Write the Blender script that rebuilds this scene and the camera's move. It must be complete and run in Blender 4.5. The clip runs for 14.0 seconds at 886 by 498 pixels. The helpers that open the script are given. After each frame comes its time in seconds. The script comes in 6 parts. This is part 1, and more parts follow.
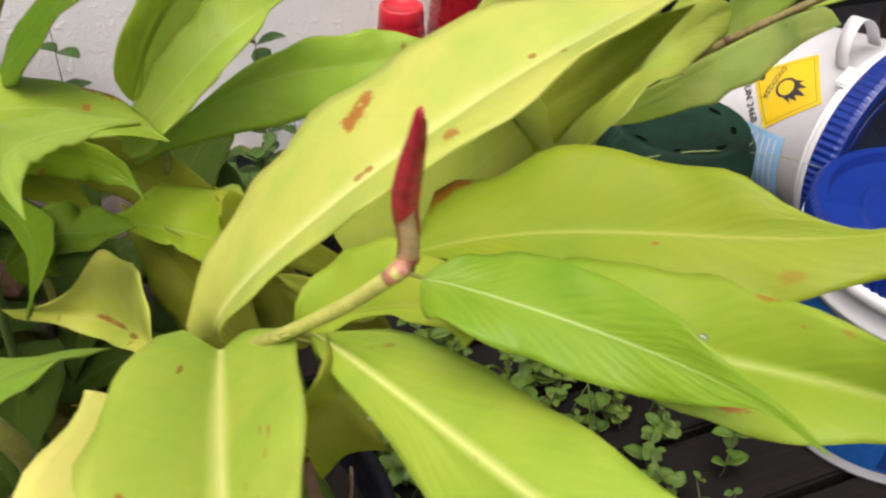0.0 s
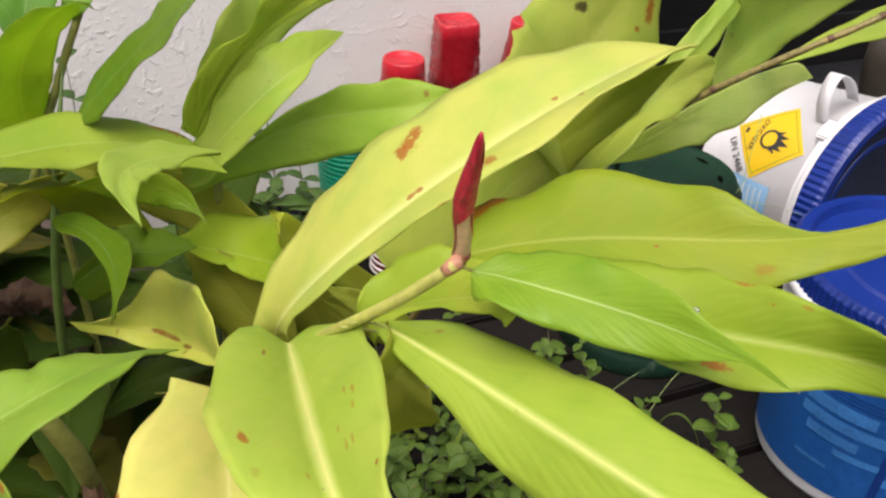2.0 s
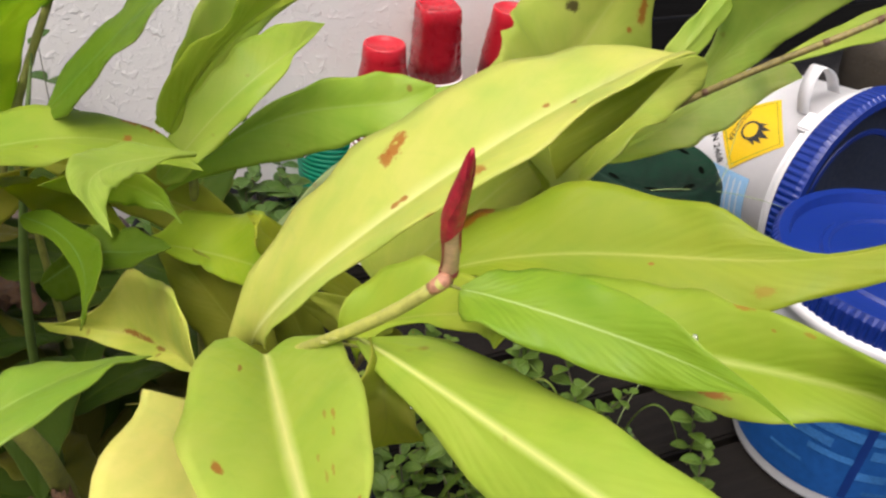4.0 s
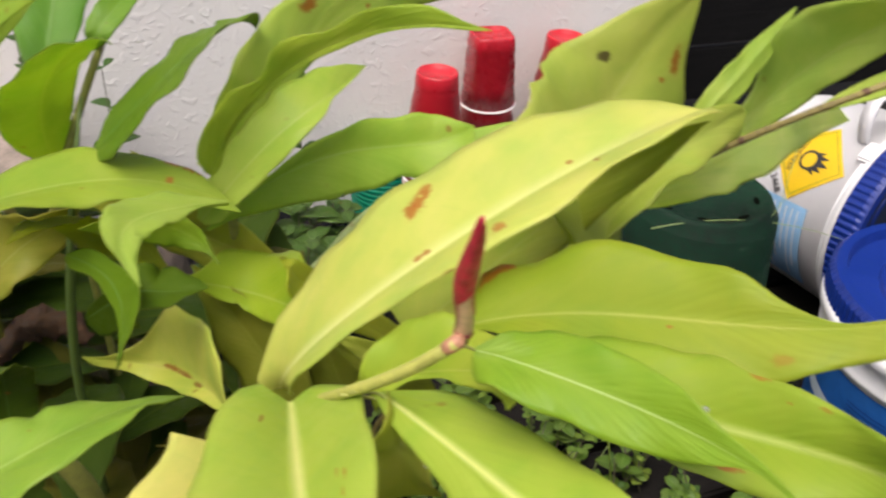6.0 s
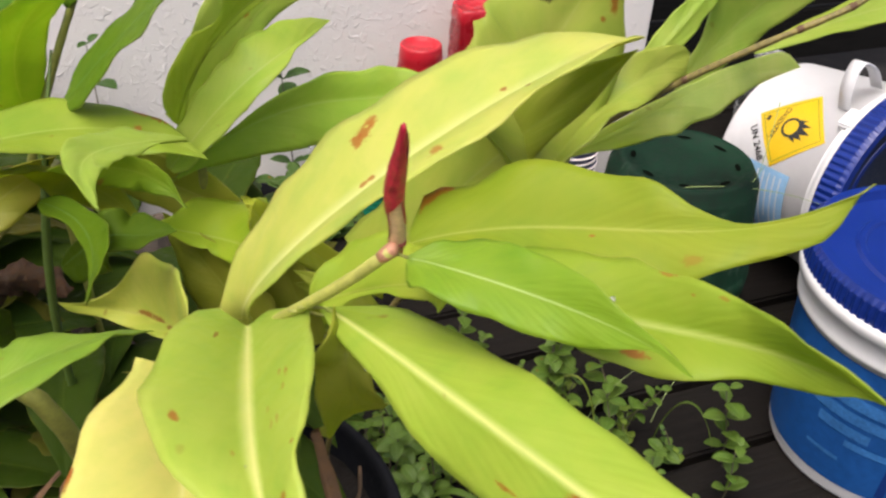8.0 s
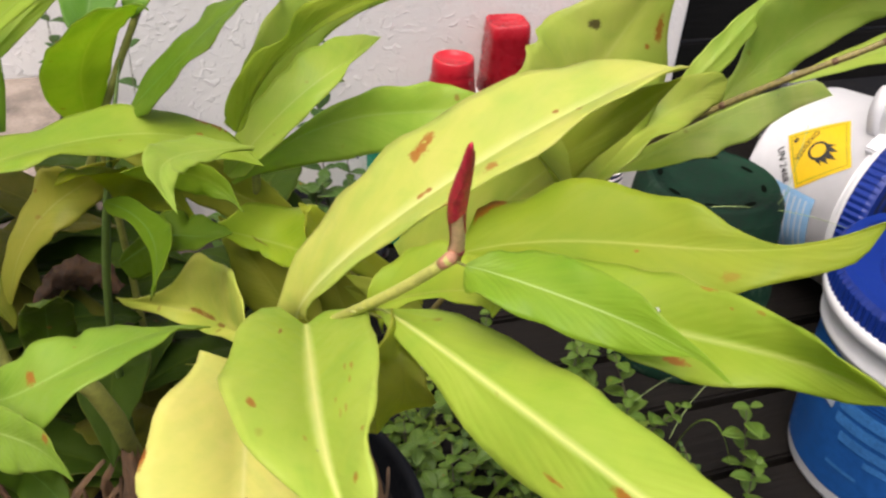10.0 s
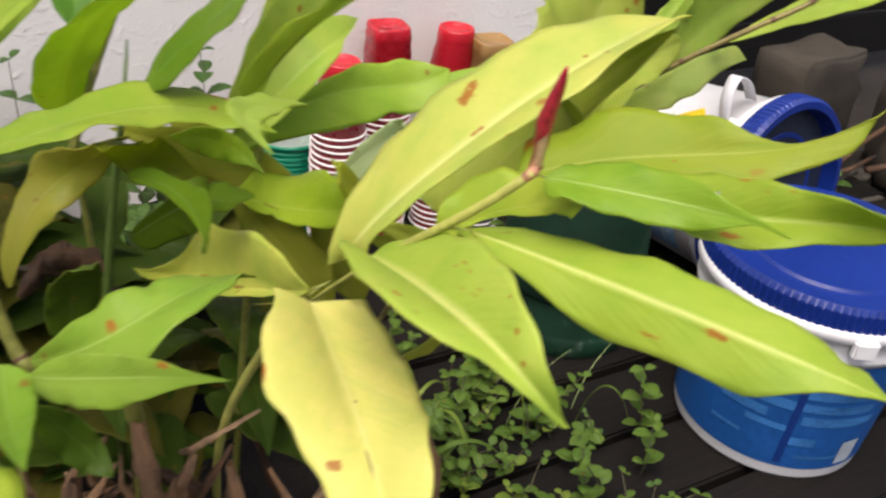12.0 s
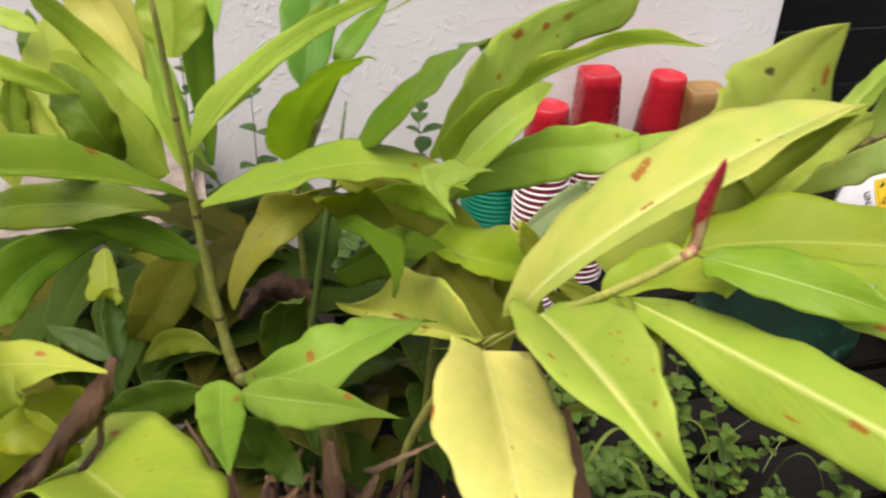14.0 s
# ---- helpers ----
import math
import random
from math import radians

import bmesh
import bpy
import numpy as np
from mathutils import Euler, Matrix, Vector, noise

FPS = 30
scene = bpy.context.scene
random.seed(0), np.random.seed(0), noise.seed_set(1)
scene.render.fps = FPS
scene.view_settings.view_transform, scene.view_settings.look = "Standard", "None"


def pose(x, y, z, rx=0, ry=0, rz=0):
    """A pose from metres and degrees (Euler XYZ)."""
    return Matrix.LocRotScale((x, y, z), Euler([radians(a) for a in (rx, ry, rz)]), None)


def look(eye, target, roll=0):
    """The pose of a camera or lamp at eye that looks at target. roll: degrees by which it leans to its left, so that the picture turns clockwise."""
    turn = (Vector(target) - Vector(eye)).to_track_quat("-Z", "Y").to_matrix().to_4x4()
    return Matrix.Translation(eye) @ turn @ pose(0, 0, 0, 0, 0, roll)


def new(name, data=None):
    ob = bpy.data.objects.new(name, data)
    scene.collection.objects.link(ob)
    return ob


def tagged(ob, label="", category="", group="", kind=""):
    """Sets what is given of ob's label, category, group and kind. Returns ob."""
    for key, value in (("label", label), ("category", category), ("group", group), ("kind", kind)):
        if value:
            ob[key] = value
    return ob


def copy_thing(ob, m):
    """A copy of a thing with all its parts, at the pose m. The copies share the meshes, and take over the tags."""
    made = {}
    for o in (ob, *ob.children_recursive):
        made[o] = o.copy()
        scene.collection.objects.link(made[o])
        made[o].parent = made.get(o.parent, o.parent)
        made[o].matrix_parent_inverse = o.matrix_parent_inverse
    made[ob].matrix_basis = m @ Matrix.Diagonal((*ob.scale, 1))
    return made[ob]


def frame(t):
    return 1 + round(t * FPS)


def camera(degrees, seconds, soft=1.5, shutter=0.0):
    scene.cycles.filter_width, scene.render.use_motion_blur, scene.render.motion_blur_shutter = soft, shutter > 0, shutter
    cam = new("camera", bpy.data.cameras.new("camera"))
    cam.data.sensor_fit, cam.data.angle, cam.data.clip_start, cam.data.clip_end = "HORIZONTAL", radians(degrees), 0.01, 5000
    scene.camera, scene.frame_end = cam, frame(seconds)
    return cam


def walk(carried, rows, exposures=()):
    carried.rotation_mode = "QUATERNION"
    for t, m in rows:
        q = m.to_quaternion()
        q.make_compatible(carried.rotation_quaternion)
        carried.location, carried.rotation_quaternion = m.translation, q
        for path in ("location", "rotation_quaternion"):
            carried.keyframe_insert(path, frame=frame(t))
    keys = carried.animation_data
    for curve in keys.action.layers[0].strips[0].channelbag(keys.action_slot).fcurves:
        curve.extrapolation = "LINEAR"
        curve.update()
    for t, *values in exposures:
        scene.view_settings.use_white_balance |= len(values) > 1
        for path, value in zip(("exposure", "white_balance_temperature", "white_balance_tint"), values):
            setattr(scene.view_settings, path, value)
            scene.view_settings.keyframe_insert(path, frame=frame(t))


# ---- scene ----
cam = camera(53.0, 14.0, 2.4, 0.5)
PATH = [
    (0, (0.0184, 0.0209, 0.8503), (-0.0356, 1.2155, -0.0553), 3.24),
    (0.5, (0.0016, 0.0143, 0.8538), (-0.0329, 1.2239, -0.0325), 3.85),
    (1, (0.0064, 0.0026, 0.8602), (-0.0109, 1.2252, -0.0086), 3.87),
    (1.5, (0.0088, -0.0171, 0.8661), (-0.0197, 1.2261, 0.0272), 3.92),
    (2, (0.0072, -0.0235, 0.8664), (-0.0363, 1.2217, 0.0312), 3.98),
    (2.5, (-0.0016, -0.0187, 0.8660), (-0.0361, 1.2327, 0.0395), 4.84),
    (2.7, (-0.0088, -0.0116, 0.8689), (0.0152, 1.2109, 0.0000), 6.10),
    (4.8, (0.0104, -0.0107, 0.8665), (-0.0811, 1.2228, 0.0179), 3.98),
    (5, (0.0000, -0.0225, 0.8753), (-0.1785, 1.2013, 0.0265), 2.94),
    (5.5, (-0.0144, -0.0252, 0.8799), (-0.2311, 1.1986, 0.0402), 3.48),
    (6, (0.0128, -0.0058, 0.8765), (-0.0892, 1.2364, 0.0419), 3.91),
    (6.5, (0.0256, -0.0114, 0.8769), (-0.0599, 1.2325, 0.0429), 3.15),
    (7, (0.0208, -0.0182, 0.8716), (-0.0902, 1.2114, 0.0198), 2.96),
    (7.5, (0.0192, -0.0295, 0.8724), (-0.1046, 1.2033, 0.0270), 2.91),
    (8, (0.0312, -0.0254, 0.8711), (-0.0625, 1.2012, 0.0128), 3.29),
    (8.5, (0.0520, -0.0228, 0.8793), (-0.1378, 1.2156, 0.0544), 4.56),
    (8.7, (0.0624, -0.0286, 0.8813), (-0.1828, 1.1907, 0.0427), 3.30),
    (10.8, (-0.0168, -0.0525, 0.8804), (0.0320, 1.1890, 0.0401), 5.40),
    (11, (-0.0240, -0.0592, 0.8840), (0.0750, 1.1861, 0.0537), 5.50),
    (11.2, (-0.0264, -0.0665, 0.8843), (0.1018, 1.1769, 0.0550), 5.58),
    (11.5, (-0.0320, -0.0790, 0.8802), (0.1000, 1.1747, 0.0672), 6.38),
    (12, (-0.0464, -0.1010, 0.8738), (0.0736, 1.1598, 0.0702), 6.83),
    (12.1, (-0.0536, -0.1056, 0.8823), (0.0559, 1.1549, 0.0767), 6.87),
    (12.5, (-0.0568, -0.0983, 0.8812), (-0.0613, 1.1665, 0.0748), 5.42),
    (13, (-0.0808, -0.1061, 0.8887), (-0.2578, 1.1484, 0.0856), 4.29),
    (13.5, (-0.0616, -0.1163, 0.8976), (-0.3061, 1.1343, 0.1063), 3.35),
    (14, (-0.0336, -0.1205, 0.9005), (-0.2609, 1.1396, 0.1193), 2.67),
]
walk(cam, [(t, look(eye, target, roll)) for t, eye, target, roll in PATH], [(0, 0.65), (2.7, 0.66), (4.6, 0.64), (5.2, 0.55), (5.8, 0.61), (6.5, 0.69), (14, 0.66)])

SKY, SUN = 0.13, 1.4
LABEL = (141, 0.118, 42, -44, 0, 110)  # hazard label: angle, height, turn, drawing, side text, handle angle
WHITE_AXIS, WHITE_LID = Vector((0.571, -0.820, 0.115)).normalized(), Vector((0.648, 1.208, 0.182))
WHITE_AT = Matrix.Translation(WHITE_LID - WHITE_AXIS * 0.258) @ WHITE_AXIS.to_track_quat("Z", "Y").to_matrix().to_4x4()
BUD_LOW, BUD_HIGH = (0.0052, 0.1595, 0.7395), (0.0075, 0.149, 0.7815)
BACK_LEAVES = 70

# ---- light ----
world = bpy.data.worlds.new("overcast_sky")
scene.world = world
world.use_nodes = True
wn = world.node_tree.nodes
sky = wn.new("ShaderNodeTexSky")
sky.sky_type, sky.sun_disc = "NISHITA", False
sky.sun_elevation, sky.sun_rotation = radians(67), radians(203)
sky.air_density, sky.dust_density, sky.ozone_density = 0.45, 7.0, 0.6
wn["Background"].inputs[1].default_value = SKY
world.node_tree.links.new(sky.outputs[0], wn["Background"].inputs[0])

sun = new("sun", bpy.data.lights.new("sun", "SUN"))
sun.data.energy, sun.data.angle, sun.data.color = SUN, radians(55), (1.0, 0.96, 0.9)
sun.matrix_world = look((0, 0, 5), (0.8, 1.9, 0.0))


# ---- materials ----
def material(name):
    m = bpy.data.materials.new(name)
    m.use_nodes = True
    return m, m.node_tree.nodes, m.node_tree.links, m.node_tree.nodes["Principled BSDF"]


def math_node(n, l, op, a, b=None, clamp=False):
    k = n.new("ShaderNodeMath")
    k.operation, k.use_clamp = op, clamp
    for i, v in enumerate((a, b)):
        if v is None:
            continue
        if isinstance(v, (int, float)):
            k.inputs[i].default_value = v
        else:
            l.new(v, k.inputs[i])
    return k.outputs[0]


def mix_colour(n, l, fac, a, b, blend="MIX"):
    k = n.new("ShaderNodeMix")
    k.data_type, k.blend_type = "RGBA", blend
    for i, v in ((0, fac), (6, a), (7, b)):
        if isinstance(v, (int, float)):
            k.inputs[i].default_value = v
        elif isinstance(v, tuple):
            k.inputs[i].default_value = (*v, 1)
        else:
            l.new(v, k.inputs[i])
    return k.outputs[2]


def noise_node(n, l, vector, scale, detail=4.0, rough=0.55, distort=0.0):
    k = n.new("ShaderNodeTexNoise")
    k.inputs["Scale"].default_value, k.inputs["Detail"].default_value = scale, detail
    k.inputs["Roughness"].default_value, k.inputs["Distortion"].default_value = rough, distort
    if vector is not None:
        l.new(vector, k.inputs["Vector"])
    return k.outputs[0]


def ramp_node(n, l, fac, stops):
    k = n.new("ShaderNodeValToRGB")
    while len(k.color_ramp.elements) < len(stops):
        k.color_ramp.elements.new(0.5)
    for e, (p, c) in zip(k.color_ramp.elements, stops):
        e.position, e.color = p, (*c, 1) if isinstance(c, tuple) else (c, c, c, 1)
    l.new(fac, k.inputs[0])
    return k.outputs[0]


def bump_node(n, l, height, strength, distance, bsdf):
    k = n.new("ShaderNodeBump")
    k.inputs["Strength"].default_value, k.inputs["Distance"].default_value = strength, distance
    l.new(height, k.inputs["Height"])
    l.new(k.outputs[0], bsdf.inputs["Normal"])


def plain(name, colour, rough=0.5, metal=0.0, vary=0.12, scale=40.0, bump=0.0, coat=0.0):
    """A surface with mottling at two scales and a fine relief."""
    m, n, l, b = material(name)
    pos = n.new("ShaderNodeTexCoord").outputs["Object"]
    big, fine = noise_node(n, l, pos, scale * 0.25, 3), noise_node(n, l, pos, scale * 4, 5)
    both = math_node(n, l, "ADD", math_node(n, l, "MULTIPLY", big, 0.6), math_node(n, l, "MULTIPLY", fine, 0.4))
    dark = tuple(c * (1 - 2 * vary) for c in colour)
    light = tuple(min(1, c * (1 + vary)) for c in colour)
    l.new(ramp_node(n, l, both, ((0.3, dark), (0.65, light))), b.inputs["Base Color"])
    l.new(ramp_node(n, l, fine, ((0.3, rough * 0.8), (0.7, min(1, rough * 1.2)))), b.inputs["Roughness"])
    b.inputs["Metallic"].default_value, b.inputs["Coat Weight"].default_value = metal, coat
    if bump:
        bump_node(n, l, fine, bump, 0.002, b)
    return m


def scuffed(m, colour, scale, start):
    """Adds pale rubbed patches and streaks to a plain material."""
    n, l = m.node_tree.nodes, m.node_tree.links
    b = n["Principled BSDF"]
    before = b.inputs["Base Color"].links[0].from_socket
    pos = n.new("ShaderNodeTexCoord").outputs["Object"]
    patch = noise_node(n, l, pos, scale, 5, 0.7, 1.2)
    k = math_node(n, l, "MULTIPLY", math_node(n, l, "SUBTRACT", patch, start), 7.0, True)
    k = math_node(n, l, "MULTIPLY", k, noise_node(n, l, pos, scale * 14, 4, 0.7), True)
    l.new(mix_colour(n, l, k, before, colour), b.inputs["Base Color"])


def leaf_material(name, colour, rib, spots=(), through_light=0.4, mottling=0.25, rough=0.42, rib_weight=0.85, rib_wide=1.0):
    """Leaf blade: pale midrib, oblique side veins, mottling, rust spots at (across, along, half width, half length, darkness)."""
    m, n, l, b = material(name)
    uv = n.new("ShaderNodeUVMap")
    uv.uv_map = "blade"
    sep = n.new("ShaderNodeSeparateXYZ")
    l.new(uv.outputs[0], sep.inputs[0])
    across, along = sep.outputs[0], sep.outputs[1]
    side = math_node(n, l, "ABSOLUTE", across)
    pos = n.new("ShaderNodeTexCoord").outputs["Object"]
    info = n.new("ShaderNodeObjectInfo")
    broad, fine = noise_node(n, l, pos, 26, 3, 0.6), noise_node(n, l, pos, 190, 5, 0.65)
    # side veins leave the midrib at a slant and bend towards the tip
    bend = math_node(n, l, "SUBTRACT", along, math_node(n, l, "MULTIPLY", math_node(n, l, "POWER", side, 0.8), 0.24))
    skew = n.new("ShaderNodeCombineXYZ")
    l.new(math_node(n, l, "MULTIPLY", across, 0.9), skew.inputs[0])
    l.new(math_node(n, l, "MULTIPLY", bend, 7.0), skew.inputs[1])
    l.new(math_node(n, l, "MULTIPLY", info.outputs["Random"], 37.0), skew.inputs[2])
    pleat, streak = noise_node(n, l, skew.outputs[0], 1.5, 2, 0.5), noise_node(n, l, skew.outputs[0], 5.5, 4, 0.6)
    wave = math_node(n, l, "SINE", math_node(n, l, "ADD", math_node(n, l, "MULTIPLY", bend, 150.0), math_node(n, l, "MULTIPLY", broad, 5.0)))
    green = (colour[0] * 0.60, colour[1] * 0.82, colour[2] * 0.7)
    pale = (min(1, colour[0] * 1.25), min(1, colour[1] * 1.10), min(1, colour[2] * 1.6))
    c = ramp_node(n, l, broad, ((0.30, green), (0.50, colour), (0.72, pale)))
    c = mix_colour(n, l, mottling, colour, c)
    c = mix_colour(n, l, math_node(n, l, "MULTIPLY", math_node(n, l, "SUBTRACT", pleat, 0.5), 0.9, True), c, pale)
    c = mix_colour(n, l, math_node(n, l, "MULTIPLY", math_node(n, l, "SUBTRACT", 0.5, pleat), 0.95, True), c, green)
    c = mix_colour(n, l, math_node(n, l, "MULTIPLY", math_node(n, l, "SUBTRACT", streak, 0.5), 0.3, True), c, pale)
    c = mix_colour(n, l, math_node(n, l, "MULTIPLY", math_node(n, l, "SUBTRACT", 0.5, streak), 0.35, True), c, green)
    c = mix_colour(n, l, math_node(n, l, "MULTIPLY", math_node(n, l, "SUBTRACT", 0.55, fine), 0.4, True), c, green)
    cloud = noise_node(n, l, pos, 60, 4, 0.6, 0.8)
    c = mix_colour(n, l, math_node(n, l, "MULTIPLY", math_node(n, l, "SUBTRACT", cloud, 0.52), 1.6, True), c, pale)
    c = mix_colour(n, l, math_node(n, l, "MULTIPLY", math_node(n, l, "SUBTRACT", 0.44, cloud), 1.8, True), c, green)
    ribline = math_node(n, l, "SUBTRACT", 1.0, math_node(n, l, "MULTIPLY", side, 19.0 / rib_wide), True)
    ribline = math_node(n, l, "POWER", ribline, 1.6)
    ribline = math_node(n, l, "MULTIPLY", ribline, math_node(n, l, "SUBTRACT", 1.12, math_node(n, l, "POWER", along, 3.0), True))
    c = mix_colour(n, l, math_node(n, l, "MULTIPLY", ribline, rib_weight, True), c, rib)
    tint = math_node(n, l, "MULTIPLY", math_node(n, l, "SUBTRACT", info.outputs["Random"], 0.5), 0.25)
    c = mix_colour(n, l, math_node(n, l, "ABSOLUTE", tint), c, green)
    edge = math_node(n, l, "MULTIPLY", math_node(n, l, "SUBTRACT", side, 0.955, True), 9.0, True)
    c = mix_colour(n, l, math_node(n, l, "MULTIPLY", edge, 0.45), c, (0.36, 0.30, 0.07))
    ragged = math_node(n, l, "MULTIPLY", math_node(n, l, "SUBTRACT", noise_node(n, l, pos, 520, 4, 0.75), 0.5), 2.6)
    for su, sv, ru, rv, dark in spots:
        du = math_node(n, l, "DIVIDE", math_node(n, l, "SUBTRACT", across, su), ru)
        dv = math_node(n, l, "DIVIDE", math_node(n, l, "SUBTRACT", along, sv), rv)
        d = math_node(n, l, "ADD", math_node(n, l, "MULTIPLY", du, du), math_node(n, l, "MULTIPLY", dv, dv))
        d = math_node(n, l, "ADD", math_node(n, l, "POWER", d, 0.5), ragged)
        k = math_node(n, l, "MULTIPLY", math_node(n, l, "SUBTRACT", 1.25, d), 1.9, True)
        weight, deep = 0.85 * min(1, 1 + dark), max(0, dark)
        c = mix_colour(n, l, math_node(n, l, "MULTIPLY", k, weight), c, (0.40 * (1 - deep), 0.115 * (1 - deep), 0.018 * (1 - 0.5 * deep)))
    speck = math_node(n, l, "MULTIPLY", math_node(n, l, "SUBTRACT", noise_node(n, l, pos, 110, 1.0, 0.4), 0.755), 16.0, True)
    c = mix_colour(n, l, math_node(n, l, "MULTIPLY", speck, 0.75), c, (0.26, 0.10, 0.02))
    l.new(c, b.inputs["Base Color"])
    l.new(ramp_node(n, l, fine, ((0.3, rough * 0.75), (0.7, rough * 1.3))), b.inputs["Roughness"])
    b.inputs["Specular IOR Level"].default_value = 0.3 if rough < 0.5 else 0.12
    h = math_node(n, l, "ADD", math_node(n, l, "MULTIPLY", wave, 0.05), math_node(n, l, "ADD", math_node(n, l, "MULTIPLY", pleat, 1.7), math_node(n, l, "MULTIPLY", math_node(n, l, "ADD", streak, fine), 0.16)))
    bump_node(n, l, h, 0.27, 0.0016, b)
    t = n.new("ShaderNodeBsdfTranslucent")
    g = n.new("ShaderNodeGamma")
    g.inputs[1].default_value = 0.62
    l.new(c, g.inputs[0])
    l.new(mix_colour(n, l, 1.0, g.outputs[0], (0.95, 1.0, 0.42), "MULTIPLY"), t.inputs[0])
    s = n.new("ShaderNodeMixShader")
    s.inputs[0].default_value = through_light
    l.new(b.outputs[0], s.inputs[1])
    l.new(t.outputs[0], s.inputs[2])
    l.new(s.outputs[0], n["Material Output"].inputs[0])
    return m


def stucco_material():
    m, n, l, b = material("white_stucco")
    pos = n.new("ShaderNodeTexCoord").outputs["Object"]
    blot = noise_node(n, l, pos, 5, 4)
    dirt = noise_node(n, l, pos, 60, 6, 0.7)
    c = ramp_node(n, l, blot, ((0.3, (0.78, 0.76, 0.73)), (0.7, (0.86, 0.84, 0.81))))
    c = mix_colour(n, l, math_node(n, l, "MULTIPLY", math_node(n, l, "SUBTRACT", dirt, 0.6, True), 1.6, True), c, (0.42, 0.37, 0.33))
    l.new(c, b.inputs["Base Color"])
    b.inputs["Roughness"].default_value = 0.55
    lump = ramp_node(n, l, noise_node(n, l, pos, 82, 3.0, 0.5, 0.4), ((0.54, 0.0), (0.62, 1.0)))
    patch = ramp_node(n, l, noise_node(n, l, pos, 17, 2.0, 0.5), ((0.42, 0.35), (0.58, 1.0)))
    lump = math_node(n, l, "MULTIPLY", lump, patch)
    crumb = ramp_node(n, l, noise_node(n, l, pos, 190, 2.0, 0.5), ((0.58, 0.0), (0.68, 1.0)))
    h = math_node(n, l, "ADD", math_node(n, l, "MULTIPLY", lump, 0.7), math_node(n, l, "ADD", math_node(n, l, "MULTIPLY", crumb, 0.40), math_node(n, l, "MULTIPLY", dirt, 0.12)))
    bump_node(n, l, h, 0.50, 0.003, b)
    return m


def wood_material(name, dark, light, rough=0.6):
    m, n, l, b = material(name)
    mp = n.new("ShaderNodeMapping")
    mp.inputs["Scale"].default_value = (1.5, 22, 22)
    l.new(n.new("ShaderNodeTexCoord").outputs["Object"], mp.inputs[0])
    grain = noise_node(n, l, mp.outputs[0], 5, 8, 0.7, 0.6)
    blot = noise_node(n, l, n.new("ShaderNodeTexCoord").outputs["Object"], 9, 4)
    c = ramp_node(n, l, grain, ((0.3, dark), (0.7, light)))
    c = mix_colour(n, l, math_node(n, l, "MULTIPLY", blot, 0.5), c, tuple(v * 0.6 for v in dark))
    l.new(c, b.inputs["Base Color"])
    b.inputs["Roughness"].default_value, b.inputs["Specular IOR Level"].default_value = rough, 0.2
    bump_node(n, l, grain, 0.6, 0.004, b)
    return m


STUCCO = stucco_material()
DECK = wood_material("wet_dark_deck", (0.003, 0.0024, 0.002), (0.012, 0.009, 0.007), 0.7)
BLACK_BOARD = wood_material("black_stained_board", (0.004, 0.004, 0.004), (0.014, 0.013, 0.012), 0.7)
SOIL = plain("dark_soil", (0.014, 0.010, 0.007), 0.9, vary=0.4, scale=90, bump=0.9)
STONE = plain("grey_stone", (0.060, 0.053, 0.041), 0.8, vary=0.3, scale=60, bump=0.6)
PEBBLE = plain("pale_gravel", (0.22, 0.21, 0.20), 0.75, vary=0.4, scale=25, bump=0.3)
BROWN_ROCK = plain("brown_pitted_rock", (0.075, 0.055, 0.040), 0.9, vary=0.45, scale=120, bump=0.9)
CONCRETE = plain("weathered_concrete", (0.046, 0.037, 0.026), 0.85, vary=0.3, scale=30, bump=0.8)
RED = plain("red_plastic", (0.50, 0.013, 0.026), 0.32, vary=0.05, scale=20)
RED_DARK = plain("deep_red_plastic", (0.45, 0.011, 0.023), 0.28, vary=0.12, scale=16)
WHITE_LIP = plain("white_plastic_lip", (0.75, 0.70, 0.70), 0.4, vary=0.06)
GOLD = plain("gold_plastic", (0.30, 0.175, 0.06), 0.35, vary=0.08)
NAVY = plain("navy_plastic", (0.04, 0.06, 0.19), 0.35, vary=0.06)
TEAL = plain("teal_plastic", (0.0, 0.22, 0.12), 0.35, vary=0.08)
CLEAR = plain("clear_plastic", (0.55, 0.55, 0.55), 0.25, vary=0.1)
CLEAR.node_tree.nodes["Principled BSDF"].inputs["Transmission Weight"].default_value = 0.6
WHITE_PLASTIC = plain("white_bucket_plastic", (0.72, 0.72, 0.74), 0.38, vary=0.05, scale=14)
BLUE_LID = plain("blue_lid_plastic", (0.005, 0.024, 0.20), 0.36, vary=0.12, scale=18, bump=0.05)
BLUE_LABEL = plain("blue_printed_label", (0.012, 0.085, 0.31), 0.35, vary=0.18, scale=22)
PALE_BLUE = plain("pale_blue_print", (0.26, 0.47, 0.72), 0.42, vary=0.15, scale=80)
FADED_PRINT = plain("faded_blue_print", (0.035, 0.15, 0.40), 0.42, vary=0.3, scale=60)
BLUE_INK = plain("dark_blue_ink", (0.006, 0.03, 0.17), 0.4, vary=0.15, scale=50)
PALE_BAND = plain("pale_grey_print", (0.38, 0.44, 0.50), 0.42, vary=0.2, scale=45)
# near-black blue that stands for shade in the lying bucket's recessed lid
LID_SHADE = plain("lid_shade_colour", (0.014, 0.020, 0.040), 0.55, vary=0.25, scale=30)
YELLOW_LABEL = plain("yellow_label", (0.66, 0.44, 0.008), 0.42, vary=0.06, scale=60)
BLACK_INK = plain("black_ink", (0.02, 0.02, 0.02), 0.5)
HOLE_DARK = plain("painted_hole_dark", (0.003, 0.004, 0.003), 0.95)
